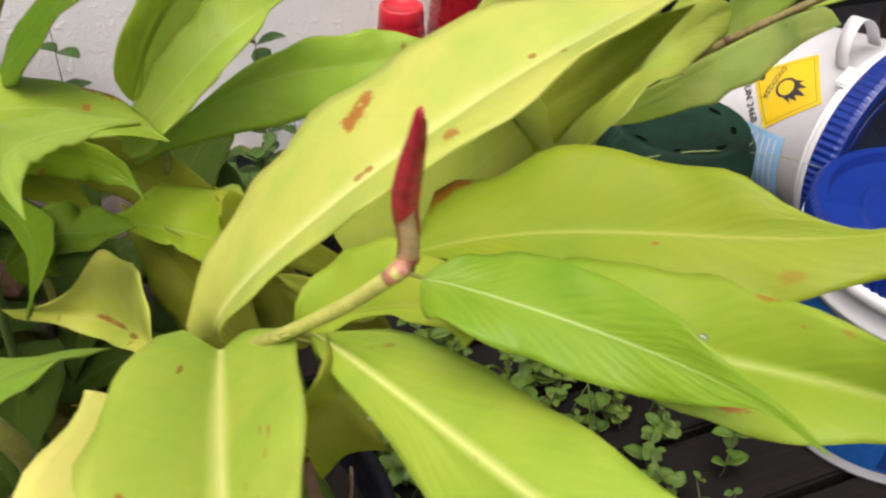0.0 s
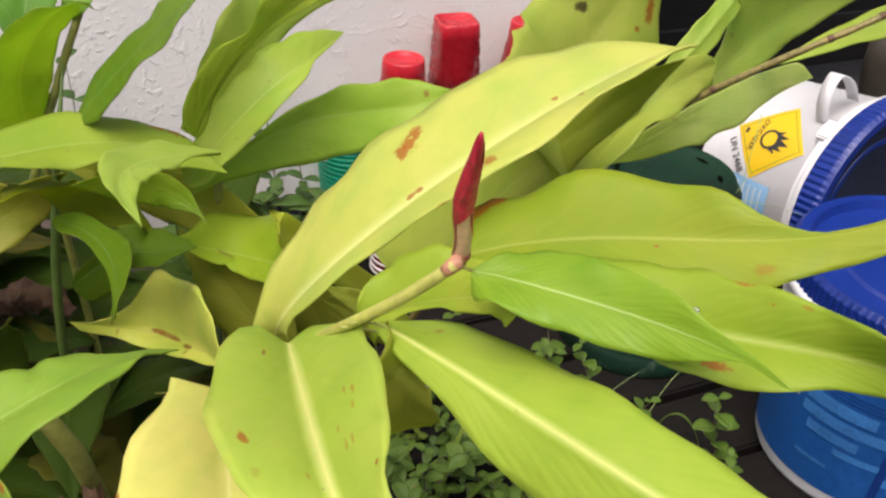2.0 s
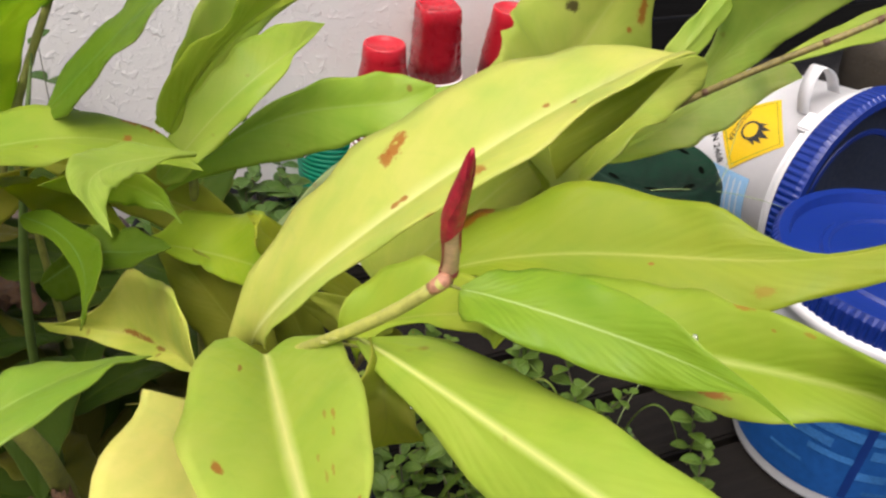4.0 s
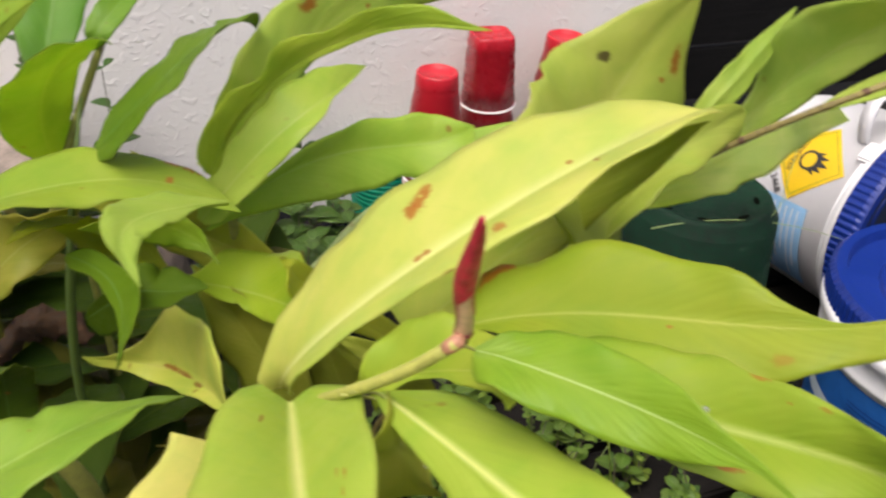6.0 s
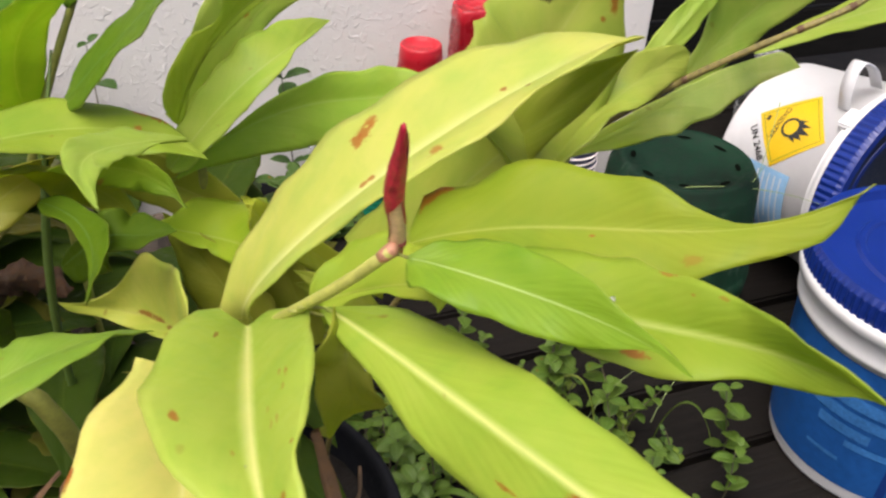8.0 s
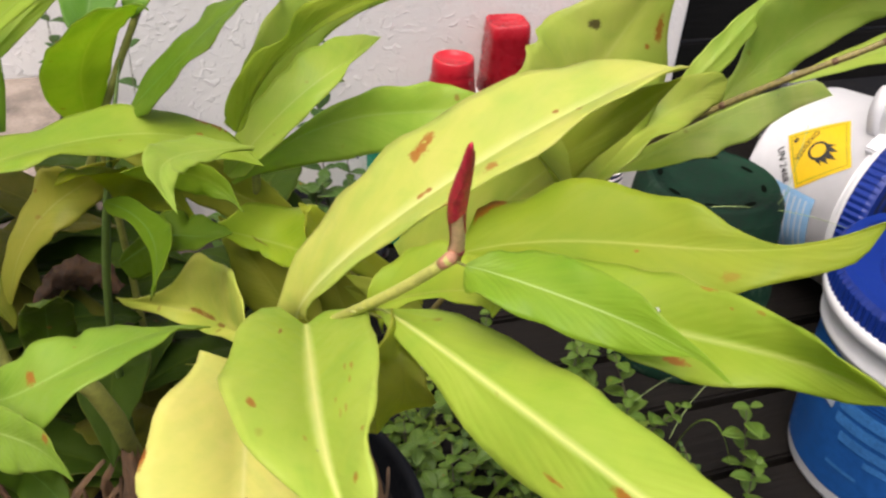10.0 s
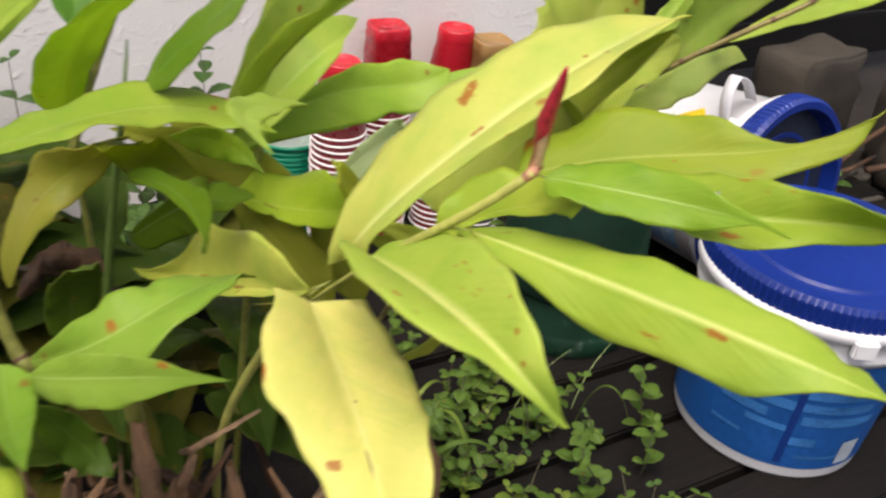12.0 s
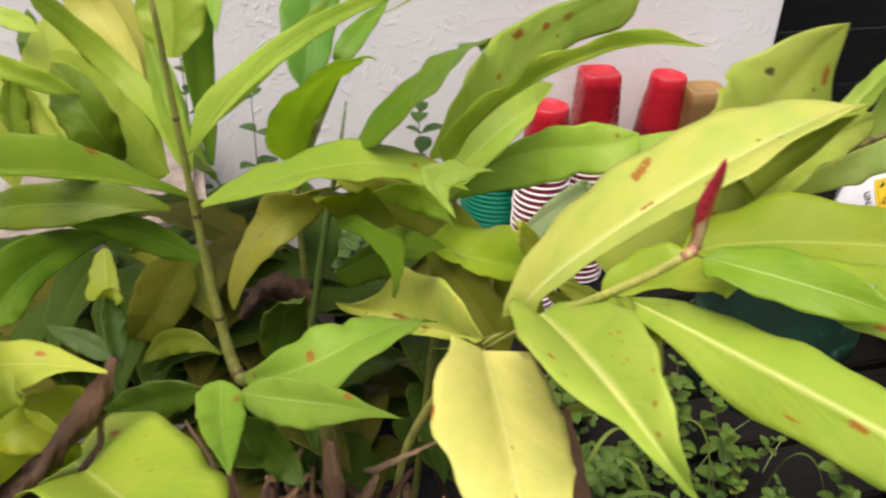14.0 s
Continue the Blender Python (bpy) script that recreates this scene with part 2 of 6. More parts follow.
HOLE_DARK.node_tree.nodes["Principled BSDF"].inputs["Specular IOR Level"].default_value = 0.0
GREEN_INK = plain("dull_green_ink", (0.18, 0.24, 0.02), 0.5)
GREEN_POT = plain("dark_green_plastic", (0.004, 0.024, 0.012), 0.75, vary=0.45, scale=26, bump=0.1)
BLACK_POT = plain("black_pot_plastic", (0.008, 0.009, 0.012), 0.75, vary=0.3, scale=30, bump=0.1)
STEM = plain("green_brown_stem", (0.24, 0.25, 0.05), 0.5, vary=0.3, scale=70, bump=0.15)
GREEN_POT.node_tree.nodes["Principled BSDF"].inputs["Specular IOR Level"].default_value = 0.2
scuffed(GREEN_POT, (0.09, 0.14, 0.10), 9.0, 0.57)
BLACK_POT.node_tree.nodes["Principled BSDF"].inputs["Specular IOR Level"].default_value = 0.15
STEM_BROWN = plain("brown_streaked_stem", (0.20, 0.16, 0.045), 0.5, vary=0.45, scale=120, bump=0.15)
STEM_PALE = plain("pale_yellow_stem", (0.47, 0.47, 0.11), 0.5, vary=0.25, scale=90, bump=0.1)
COLLAR = plain("pink_brown_collar", (0.42, 0.20, 0.12), 0.5, vary=0.35, scale=200, bump=0.2)
NODE_BROWN = plain("brown_node_sheath", (0.11, 0.055, 0.025), 0.6, vary=0.3, scale=120)
BUD = plain("crimson_bud", (0.46, 0.018, 0.046), 0.38, vary=0.35, scale=130, bump=0.25)
BUD_DUSK = plain("dusky_pink_bract", (0.36, 0.07, 0.06), 0.45, vary=0.4, scale=160, bump=0.2)
BUD_PALE = plain("pale_bud_base", (0.55, 0.36, 0.21), 0.45, vary=0.3, scale=150, bump=0.1)
DRIED = plain("dried_brown_leaf", (0.075, 0.036, 0.016), 0.8, vary=0.45, scale=70, bump=0.8)
DRIED_PALE = plain("dry_tan_sheath", (0.15, 0.083, 0.040), 0.8, vary=0.4, scale=60, bump=0.7)
WEED = leaf_material("weed_leaf", (0.10, 0.17, 0.022), (0.22, 0.34, 0.10), (), 0.3, 0.6)
WEED_LIGHT = leaf_material("young_weed_leaf", (0.19, 0.26, 0.035), (0.30, 0.40, 0.12), (), 0.35, 0.7)
# darker copy of the weed leaf, with shade put into its base colour
WEED_DARK = leaf_material("shade_darkened_weed_leaf", (0.06, 0.115, 0.018), (0.10, 0.2, 0.06), (), 0.25, 0.5)
BEIGE = plain("beige_aggregate", (0.27, 0.22, 0.185), 0.85, vary=0.35, scale=90, bump=0.8)
GRASS_GREEN = plain("green_grass_stalk", (0.10, 0.16, 0.03), 0.5, vary=0.2)
WALL_WEED = leaf_material("dark_round_leaf", (0.05, 0.11, 0.02), (0.08, 0.14, 0.03), (), 0.25, 0.4)
WATER, wn_, wl_, wb_ = material("water")
wb_.inputs["Roughness"].default_value, wb_.inputs["Transmission Weight"].default_value, wb_.inputs["IOR"].default_value = 0.03, 0.85, 1.33
WEED_STEM = plain("weed_stem", (0.09, 0.08, 0.04), 0.6)
GRASS = plain("pale_grass_blade", (0.30, 0.40, 0.14), 0.5)


# ---- helpers for meshes ----
def part(name, bm, mat, parent=None, label="", smooth=True):
    """Links a bmesh (or mesh) as one object under a thing or part."""
    me = bm
    if isinstance(bm, bmesh.types.BMesh):
        me = bpy.data.meshes.new(name)
        bm.to_mesh(me)
        bm.free()
        if smooth:
            me.polygons.foreach_set("use_smooth", [True] * len(me.polygons))
        me.materials.append(mat)
    ob = new(name, me)
    if parent is not None:
        ob.parent = parent
    if label:
        tagged(ob, label)
    return ob


def thing(name, place, label, category, group="", turn=(0, 0, 0)):
    ob = new(name)
    ob.empty_display_size = 0.02
    ob.matrix_world = pose(*place, *turn)
    return tagged(ob, label, category, group)


def lathe(profile, segments=40, cap=False):
    bm = bmesh.new()
    rings = []
    for r, z in profile:
        if r < 1e-6:
            rings.append([bm.verts.new((0, 0, z))] * segments)
        else:
            rings.append([bm.verts.new((r * math.cos(2 * math.pi * i / segments), r * math.sin(2 * math.pi * i / segments), z)) for i in range(segments)])
    for a, b in zip(rings, rings[1:]):
        for i in range(segments):
            k = (i + 1) % segments
            q = []
            for v in (a[i], a[k], b[k], b[i]):
                if v not in q:
                    q.append(v)
            if len(q) > 2:
                bm.faces.new(q)
    bmesh.ops.recalc_face_normals(bm, faces=bm.faces)
    return bm


def tube(points, radii, sides=10, bm=None):
    """A round rod through points, with a radius at each."""
    bm = bm or bmesh.new()
    pts = [Vector(p) for p in points]
    rings = []
    up = Vector((0.3, -0.8, 0.5))
    for i, p in enumerate(pts):
        t = (pts[min(i + 1, len(pts) - 1)] - pts[max(i - 1, 0)]).normalized()
        s = t.cross(up).normalized()
        u = s.cross(t)
        rings.append([bm.verts.new(p + radii[i] * (math.cos(a) * s + math.sin(a) * u)) for a in (2 * math.pi * k / sides for k in range(sides))])
    for a, b in zip(rings, rings[1:]):
        for i in range(sides):
            bm.faces.new((a[i], a[(i + 1) % sides], b[(i + 1) % sides], b[i]))
    bm.faces.new(rings[0][::-1])
    bm.faces.new(rings[-1])
    return bm


def box(size, at=(0, 0, 0), bevel=0.0, bm=None, turn=0.0):
    bm = bm or bmesh.new()
    m = Matrix.Translation(at) @ Matrix.Rotation(turn, 4, "Z") @ Matrix.Diagonal((*size, 1))
    made = bmesh.ops.create_cube(bm, size=1, matrix=m)["verts"]
    if bevel:
        bmesh.ops.bevel(bm, geom=[e for e in bm.edges if e.verts[0] in made], offset=bevel, segments=2, affect="EDGES")
    return bm


def bezier(p, s):
    a, b, c, d = (Vector(q) for q in p)
    return (1 - s) ** 3 * a + 3 * (1 - s) ** 2 * s * b + 3 * (1 - s) * s * s * c + s ** 3 * d


def slope(p, s):
    a, b, c, d = (Vector(q) for q in p)
    return 3 * (1 - s) ** 2 * (b - a) + 6 * (1 - s) * s * (c - b) + 3 * s * s * (d - c)


KNOTS = {5: (0, 0.08, 0.25, 0.45, 0.65, 0.85, 1.0), 9: (0, 0.05, 0.14, 0.26, 0.38, 0.50, 0.62, 0.74, 0.86, 0.95, 1.0)}


def half_width(w, s, blunt=0.25):
    """Half width of a blade at s, smooth through five or nine values, closing at the tip."""
    y = (w[0] * blunt, *w, 0.0)
    knots = KNOTS[len(w)]
    h = [b - a for a, b in zip(knots, knots[1:])]
    d = [(b - a) / k for a, b, k in zip(y, y[1:], h)]
    m = [d[0]] + [0 if p * q <= 0 else 2 * p * q / (p + q) for p, q in zip(d, d[1:])] + [d[-1]]
    k = min(max(sum(s >= x for x in knots) - 1, 0), len(h) - 1)
    t = (s - knots[k]) / h[k]
    return max(0.0, (2 * t ** 3 - 3 * t * t + 1) * y[k] + (t ** 3 - 2 * t * t + t) * h[k] * m[k] + (3 * t * t - 2 * t ** 3) * y[k + 1] + (t ** 3 - t * t) * h[k] * m[k + 1])


def blade(spine, side0, side1, left, right, fold, rows=30, cols=7, wave=0.0012, seed=0.0, thick=0.00045, blunt=0.25):
    """A leaf blade: a spine curve, the way to its left edge at base and tip, half widths, and the fold along its midrib."""
    bm = bmesh.new()
    uv = bm.loops.layers.uv.new("blade")
    where = {}
    layers = []
    grid = []
    for i in range(rows + 1):
        s = i / rows
        c, t = bezier(spine, s), slope(spine, s).normalized()
        a = Vector(side0).lerp(Vector(side1), s)
        sd = (a - a.dot(t) * t).normalized()
        nm = t.cross(sd)
        row = []
        for j in range(-cols, cols + 1):
            u = j / cols
            w = half_width(left if u > 0 else right, s, blunt)
            q = abs(u)
            rise = w * math.sin(fold) * (q ** 0.85) + 0.05 * w * math.sin(math.pi * q)
            ripple = wave * q * q * (math.sin(s * 21 + seed * 7 + (2.4 if u > 0 else 0)) + 0.6 * math.sin(s * 43 + seed * 3 + 4 * u)) * min(1, w / 0.012)
            edge = 1 + 0.025 * q ** 4 * math.sin(s * 33 + seed * 11 + 3 * u)
            p = c + sd * (u * w * math.cos(fold) * edge) + nm * (rise + ripple)
            row.append((p, nm, u, s))
        grid.append(row)
    for k in (1, -1):
        layer = [[bm.verts.new(p + nm * thick * k * (0.5 + 1.6 * max(0, 1 - abs(u) * 9) * (1 - s))) for p, nm, u, s in row] for row in grid]
        layers.append(layer)
        for r, row in zip(layer, grid):
            for v, (p, nm, u, s) in zip(r, row):
                where[v] = (u, s)
    n = 2 * cols
    top, low = layers
    for i in range(rows):
        for j in range(n):
            bm.faces.new((top[i][j], top[i][j + 1], top[i + 1][j + 1], top[i + 1][j]))
            bm.faces.new((low[i][j], low[i + 1][j], low[i + 1][j + 1], low[i][j + 1]))
        for j in (0, n):
            bm.faces.new((top[i][j], top[i + 1][j], low[i + 1][j], low[i][j]) if j == 0 else (top[i][j], low[i][j], low[i + 1][j], top[i + 1][j]))
    for f in bm.faces:
        for lp in f.loops:
            lp[uv].uv = where[lp.vert]
    bmesh.ops.recalc_face_normals(bm, faces=bm.faces)
    return bm


# ---- setting ----
ALONG, BACK = Vector((0.891, 0.454, 0)), Vector((-0.454, 0.891, 0))
YARD_TURN = 27.0
CORNER = Vector((0.266, 1.549, 0))


def ground():
    bm = bmesh.new()
    bmesh.ops.create_grid(bm, x_segments=90, y_segments=90, size=1.0)
    for v in bm.verts:
        r = max(abs(v.co.x), abs(v.co.y))
        far = 1 if r < 0.6 else 1 + (r - 0.6) * 400
        x, y = v.co.x * 2.2, v.co.y * 2.2
        h = 0.02 * noise.noise(Vector((x * 3, y * 3, 0))) + 0.008 * noise.noise(Vector((x * 14, y * 14, 2)))
        v.co = Vector((x * far, 0.9 + y * far, -0.075 + (h if far == 1 else 0)))
    return tagged(part("ground", bm, SOIL), "dark damp soil around the deck", "ground", kind="structure")


def stucco_wall():
    bm = bmesh.new()
    # front face, with thickness behind, ending at the corner
    box((2.6, 0.16, 2.4), (-1.3, 0.08, 1.1), 0.012, bm)
    ob = part("wall_white", bm, STUCCO, smooth=False)
    ob.matrix_world = Matrix.Translation(CORNER) @ Matrix.Rotation(radians(YARD_TURN), 4, "Z")
    return tagged(ob, "white painted wall with rough knocked-down stucco", "wall", kind="structure")


def deck():
    """Separate boards, laid along the yard, over soil."""
    root = tagged(new("deck_floor"), "dark wet timber deck boards with gaps", "deck", kind="structure")
    root.matrix_world = Matrix.Rotation(radians(YARD_TURN), 4, "Z")
    bm = box((2.4, 0.112, 0.028), (0, 0, -0.016), 0.004)
    me = part("board", bm, DECK, smooth=False)
    mesh = me.data
    bpy.data.objects.remove(me)
    # across: the yard's own coordinates; one gap lies at 0.70
    for i in range(-5, 7):
        ob = part("board", mesh, DECK, root)
        ob.location = (0.55 + 0.02 * math.sin(i * 2.3), 0.70 + 0.062 + 0.124 * i, 0.002 * math.sin(i * 1.7))
    return root


def black_fence():
    root = tagged(new("fence_black"), "black stained board fence in shade", "fence", kind="structure")
    root.matrix_world = Matrix.Translation(CORNER + BACK * 0.42) @ Matrix.Rotation(radians(YARD_TURN), 4, "Z")
    bm = box((2.2, 0.02, 0.135), (0, 0, 0), 0.004)
    first = part("board", bm, BLACK_BOARD, root, smooth=False)
    first.location = (1.05, 0, 0.06)
    for i in range(1, 12):
        ob = part("board", first.data, BLACK_BOARD, root)
        ob.location = (1.05, 0.002 * (i % 2), 0.06 + 0.142 * i)
    return root


ground()
stucco_wall()
deck()
black_fence()


# ---- cups along the wall ----
CUP_H, CUP_TOP, CUP_RIM, CUP_STEP = 0.118, 0.0308, 0.0465, 0.0115


def cup_meshes(square=0.0):
    """An upturned cup: its closed end above, stepped wall, rolled lip below. square: how far its closed end is squared."""
    body = lathe([(0, CUP_H - 0.004), (CUP_TOP - 0.006, CUP_H - 0.004), (CUP_TOP - 0.0045, CUP_H), (CUP_TOP - 0.001, CUP_H), (CUP_TOP, CUP_H - 0.002),
                  (CUP_TOP + 0.0018, CUP_H - 0.022), (CUP_TOP + 0.0008, CUP_H - 0.024), (CUP_TOP + 0.0062, CUP_H - 0.05), (CUP_TOP + 0.0052, CUP_H - 0.052),
                  (CUP_TOP + 0.010, CUP_H - 0.078), (CUP_TOP + 0.0090, CUP_H - 0.080), (CUP_RIM - 0.0025, 0.006), (CUP_RIM - 0.004, 0.006), (CUP_TOP - 0.003, CUP_H - 0.006), (0, CUP_H - 0.006)], 48)
    for v in body.verts:
        f = square * max(0.0, min(1.0, (v.co.z - 0.035) / 0.06))
        if f:
            ang = math.atan2(v.co.y, v.co.x)
            k = (abs(math.cos(ang)) ** 5 + abs(math.sin(ang)) ** 5) ** -0.2
            v.co.x, v.co.y = v.co.x * (1 + f * (k * 1.03 - 1)), v.co.y * (1 + f * (k * 1.03 - 1))
    lip = lathe([(CUP_RIM - 0.0030 + 0.0026 * math.cos(a), 0.0030 + 0.0017 * math.sin(a)) for a in (2 * math.pi * k / 8 for k in range(9))], 48)
    return body, lip


def cup_stack(place, count, top_mat, low_mat, label, lean=(0, 0), ridge=False, square=0.0, lift=0.0):
    """Upturned cups nested on one another, the last of them square-ended or lifted where it sits loose."""
    root = thing("cup_stack", place, label, "cup stack", "plastic cup stacks at the wall", (lean[0], lean[1], 0))
    r = random.Random(round(1000 * place[0]))
    first = part("cup", cup_meshes()[0], low_mat)
    rim = part("lip", cup_meshes()[1], WHITE_LIP if not ridge else low_mat)
    for i in range(count):
        last = i == count - 1
        if last:
            top, top_rim = cup_meshes(square)
            b = part("cup", top, top_mat, root)
            p = part("lip", top_rim, WHITE_LIP if not ridge else top_mat, b)
        elif i == 0:
            b, p = first, rim
            b.parent, p.parent = root, b
        else:
            b = part("cup", first.data, low_mat, root)
            p = part("lip", rim.data, WHITE_LIP, b)
        loose = 0.25 if last or i == count - 2 else 1.0
        b.matrix_local = pose(r.uniform(-0.001, 0.001) * loose, r.uniform(-0.001, 0.001) * loose, 0.001 + CUP_STEP * i + (lift if last else 0), r.uniform(-0.4, 0.4) * loose, r.uniform(-0.4, 0.4) * loose, r.uniform(0, 40) if not last else 20)
    return root


cup_stack((-0.112, 1.203, 0), 23, RED, RED, "stack of upturned red plastic cups on the deck by the wall")
cup_stack((-0.036, 1.318, 0), 23, RED_DARK, RED, "tall stack of upturned red plastic cups, the uppermost squarer and darker", (0, -1), False, 1.0, 0.024)
cup_stack((0.066, 1.372, 0), 24, RED, RED, "tall stack of upturned red cups next to a gold one", (0, 1.0))
cup_stack((0.142, 1.362, 0), 23, GOLD, NAVY, "stack of navy cups with white lips under one square-ended gold cup", (0, -1), False, 1.0)
TUB_H = 0.205
teal_tub = thing("ribbed_tub", (-0.200, 1.285, 0), "teal ribbed plastic tub on the deck by the wall", "tub")
prof = [(0, 0), (0.048, 0)]
for k in range(22):
    z = TUB_H * k / 22
    r = 0.048 + 0.012 * k / 22
    prof += [(r + 0.0016, z + 0.001), (r + 0.0016, z + 0.0046), (r, z + 0.0054), (r, z + 0.0072)]
prof += [(0.060, TUB_H - 0.006), (0.0635, TUB_H - 0.006), (0.0635, TUB_H), (0.059, TUB_H), (0.057, TUB_H - 0.004), (0.046, 0.006), (0, 0.006)]
part("shell", lathe(prof, 48), TEAL, teal_tub)

cup_stack((0.54, 1.74, -0.07), 14, CLEAR, CLEAR, "stack of clear ridged plastic cups behind the buckets", ridge=True)


# ---- buckets ----
def ribbed_lid(radius, height, ribs=104, deep=0.013):
    """Screw lid with a ribbed skirt, a raised rim and a sunken disc."""
    bm = bmesh.new()
    prof = [(radius * 0.99, 0.0), (radius, 0.004), (radius, height - 0.008), (radius - 0.004, height), (radius - 0.016, height), (radius - 0.020, height - deep + 0.001),
            (radius * 0.66, height - deep), (radius * 0.64, height - deep + 0.004), (radius * 0.60, height - deep + 0.004), (radius * 0.58, height - deep), (0, height - deep)]
    seg = ribs * 4
    rings = []
    for k, (r, z) in enumerate(prof):
        ring = []
        for i in range(seg):
            rr = r + (0.0019 if k in (1, 2) and i % 4 < 2 else 0)
            a = 2 * math.pi * i / seg
            ring.append(bm.verts.new((rr * math.cos(a), rr * math.sin(a), z)) if r else None)
        rings.append(ring)
    mid = bm.verts.new((0, 0, prof[-1][1]))
    for a, b in zip(rings, rings[1:]):
        for i in range(seg):
            j = (i + 1) % seg
            bm.faces.new((a[i], a[j], b[j], b[i]) if b[0] else (a[i], a[j], mid))
    bmesh.ops.recalc_face_normals(bm, faces=bm.faces)
    return bm


def wrapped(radius_at, angle0, angle1, z0, z1, lift=0.0008, turn=0.0, steps=24, rows=4):
    """A label that follows a tapered wall. turn: radians by which it is turned in its own plane."""
    bm = bmesh.new()
    ca, cz = (angle0 + angle1) / 2, (z0 + z1) / 2
    r0 = radius_at(cz)
    w, h = abs(angle1 - angle0) * r0, z1 - z0
    grid = []
    for i in range(steps + 1):
        row = []
        for j in range(rows + 1):
            x, y = (i / steps - 0.5) * w, (j / rows - 0.5) * h
            x, y = x * math.cos(turn) - y * math.sin(turn), x * math.sin(turn) + y * math.cos(turn)
            a, z = ca + x / r0, cz + y
            r = radius_at(z) + lift
            row.append(bm.verts.new((r * math.cos(a), r * math.sin(a), z)))
        grid.append(row)
    for i in range(steps):
        for j in range(rows):
            bm.faces.new((grid[i][j], grid[i + 1][j], grid[i + 1][j + 1], grid[i][j + 1]))
    bmesh.ops.recalc_face_normals(bm, faces=bm.faces)
    return bm


def bail_handle(radius, z, reach, width=0.022):
    """A flat strap handle that stands off the collar."""
    bm = bmesh.new()
    pts = []
    for k in range(17):
        a = math.pi * k / 16
        pts.append((reach * math.sin(a) ** 0.55, -0.034 * math.copysign(abs(math.cos(a)) ** 1.3, math.cos(a)) * (1 - 0.35 * math.sin(a))))
    rings = []
    for r, y in pts:
        rings.append([bm.verts.new((radius + r + dx, y * (1 + 0.0), z + dz)) for dx, dz in ((0, -width / 2), (0.0025, -width / 2), (0.0025, width / 2), (0, width / 2))])
    for a, b in zip(rings, rings[1:]):
        for i in range(4):
            bm.faces.new((a[i], a[(i + 1) % 4], b[(i + 1) % 4], b[i]))
    bm.faces.new(rings[0][::-1])
    bm.faces.new(rings[-1])
    bmesh.ops.recalc_face_normals(bm, faces=bm.faces)
    return bm


def bucket(label, height, r_low, r_top, lid_r, lid_h, m, wrap, band=0.8, deep=0.013):
    root = tagged(new("plastic_bucket"), label, "bucket", "pool chemical buckets")
    root.matrix_world = m
    wall = height - lid_h
    at = lambda z: r_low + (r_top - r_low) * z / wall
    body = lathe([(0, 0.004), (r_low - 0.012, 0.004), (r_low - 0.008, 0), (r_low - 0.002, 0.001), (r_low, 0.006), (at(wall * band), wall * band), (at(wall * band) + 0.006, wall * band + 0.002),
                  (at(wall * band) + 0.007, wall * (band + 0.03)), (at(wall) + 0.003, wall * (band + 0.04)), (at(wall) + 0.004, wall * 0.93), (at(wall) + 0.012, wall * 0.95), (at(wall) + 0.012, wall + 0.004), (r_top - 0.01, wall + 0.004)], 72)
    b = part("body", body, WHITE_PLASTIC, root)
    lid = part("lid", ribbed_lid(lid_r, lid_h, deep=deep), BLUE_LID, root, "ribbed blue screw lid", smooth=False)
    lid.location.z = wall
    wrap(root, at, wall)
    return root


def blue_wrap(root, at, wall):
    lab = part("wrap_label", wrapped(at, radians(-290), radians(60), 0.022, wall * 0.8 - 0.006, steps=72), BLUE_LABEL, root, "blue printed wrap label")
    for a0, a1, z0, z1 in ((-171, -136, 0.148, 0.166), (-171, -128, 0.126, 0.142), (-166, -140, 0.104, 0.119), (-150, -128, 0.088, 0.098), (-168, -150, 0.060, 0.066), (-124, -88, 0.150, 0.164), (-124, -84, 0.128, 0.142), (-122, -80, 0.104, 0.120), (-128, -110, 0.066, 0.080), (-118, -84, 0.042, 0.048)):
        part("print_bar", wrapped(at, radians(a0), radians(a1), z0, z1, 0.0016), FADED_PRINT, lab, "faded pale printed bar")
    for a0, a1, z0, z1 in ((-172, -126, 0.172, 0.1735), (-172, -126, 0.178, 0.1795), (-172, -126, 0.184, 0.1855), (-124, -80, 0.172, 0.1735), (-128, -124, 0.03, 0.19)):
        part("print_bar", wrapped(at, radians(a0), radians(a1), z0, z1, 0.0017), BLUE_INK, lab, "dark blue printed line")
    part("print_band", wrapped(at, radians(-206), radians(-174), 0.142, 0.160, 0.0018, radians(-8)), PALE_BAND, lab, "pale grey printed band")
    part("print_picture", wrapped(at, radians(-92), radians(-80), 0.030, 0.072, 0.0018), PALE_BAND, lab, "small grey printed picture")
    clip = box((0.03, 0.012, 0.026), (0, 0, 0), 0.003)
    c = part("latch", clip, WHITE_PLASTIC, root, "moulded white latch", smooth=False)
    a = radians(-112)
    c.matrix_local = Matrix.Rotation(a + math.pi / 2, 4, "Z") @ Matrix.Translation((0, -at(wall) - 0.012, wall * 0.93))


def text_mesh(words, size):
    c = bpy.data.curves.new("lettering", "FONT")
    c.body, c.size, c.align_x, c.align_y, c.extrude = words, size, "CENTER", "CENTER", 0.0003
    ob = new("lettering", c)
    dg = bpy.context.evaluated_depsgraph_get()
    dg.update()
    me = bpy.data.meshes.new_from_object(ob.evaluated_get(dg))
    bpy.data.objects.remove(ob)
    bm = bmesh.new()
    bm.from_mesh(me)
    return bm


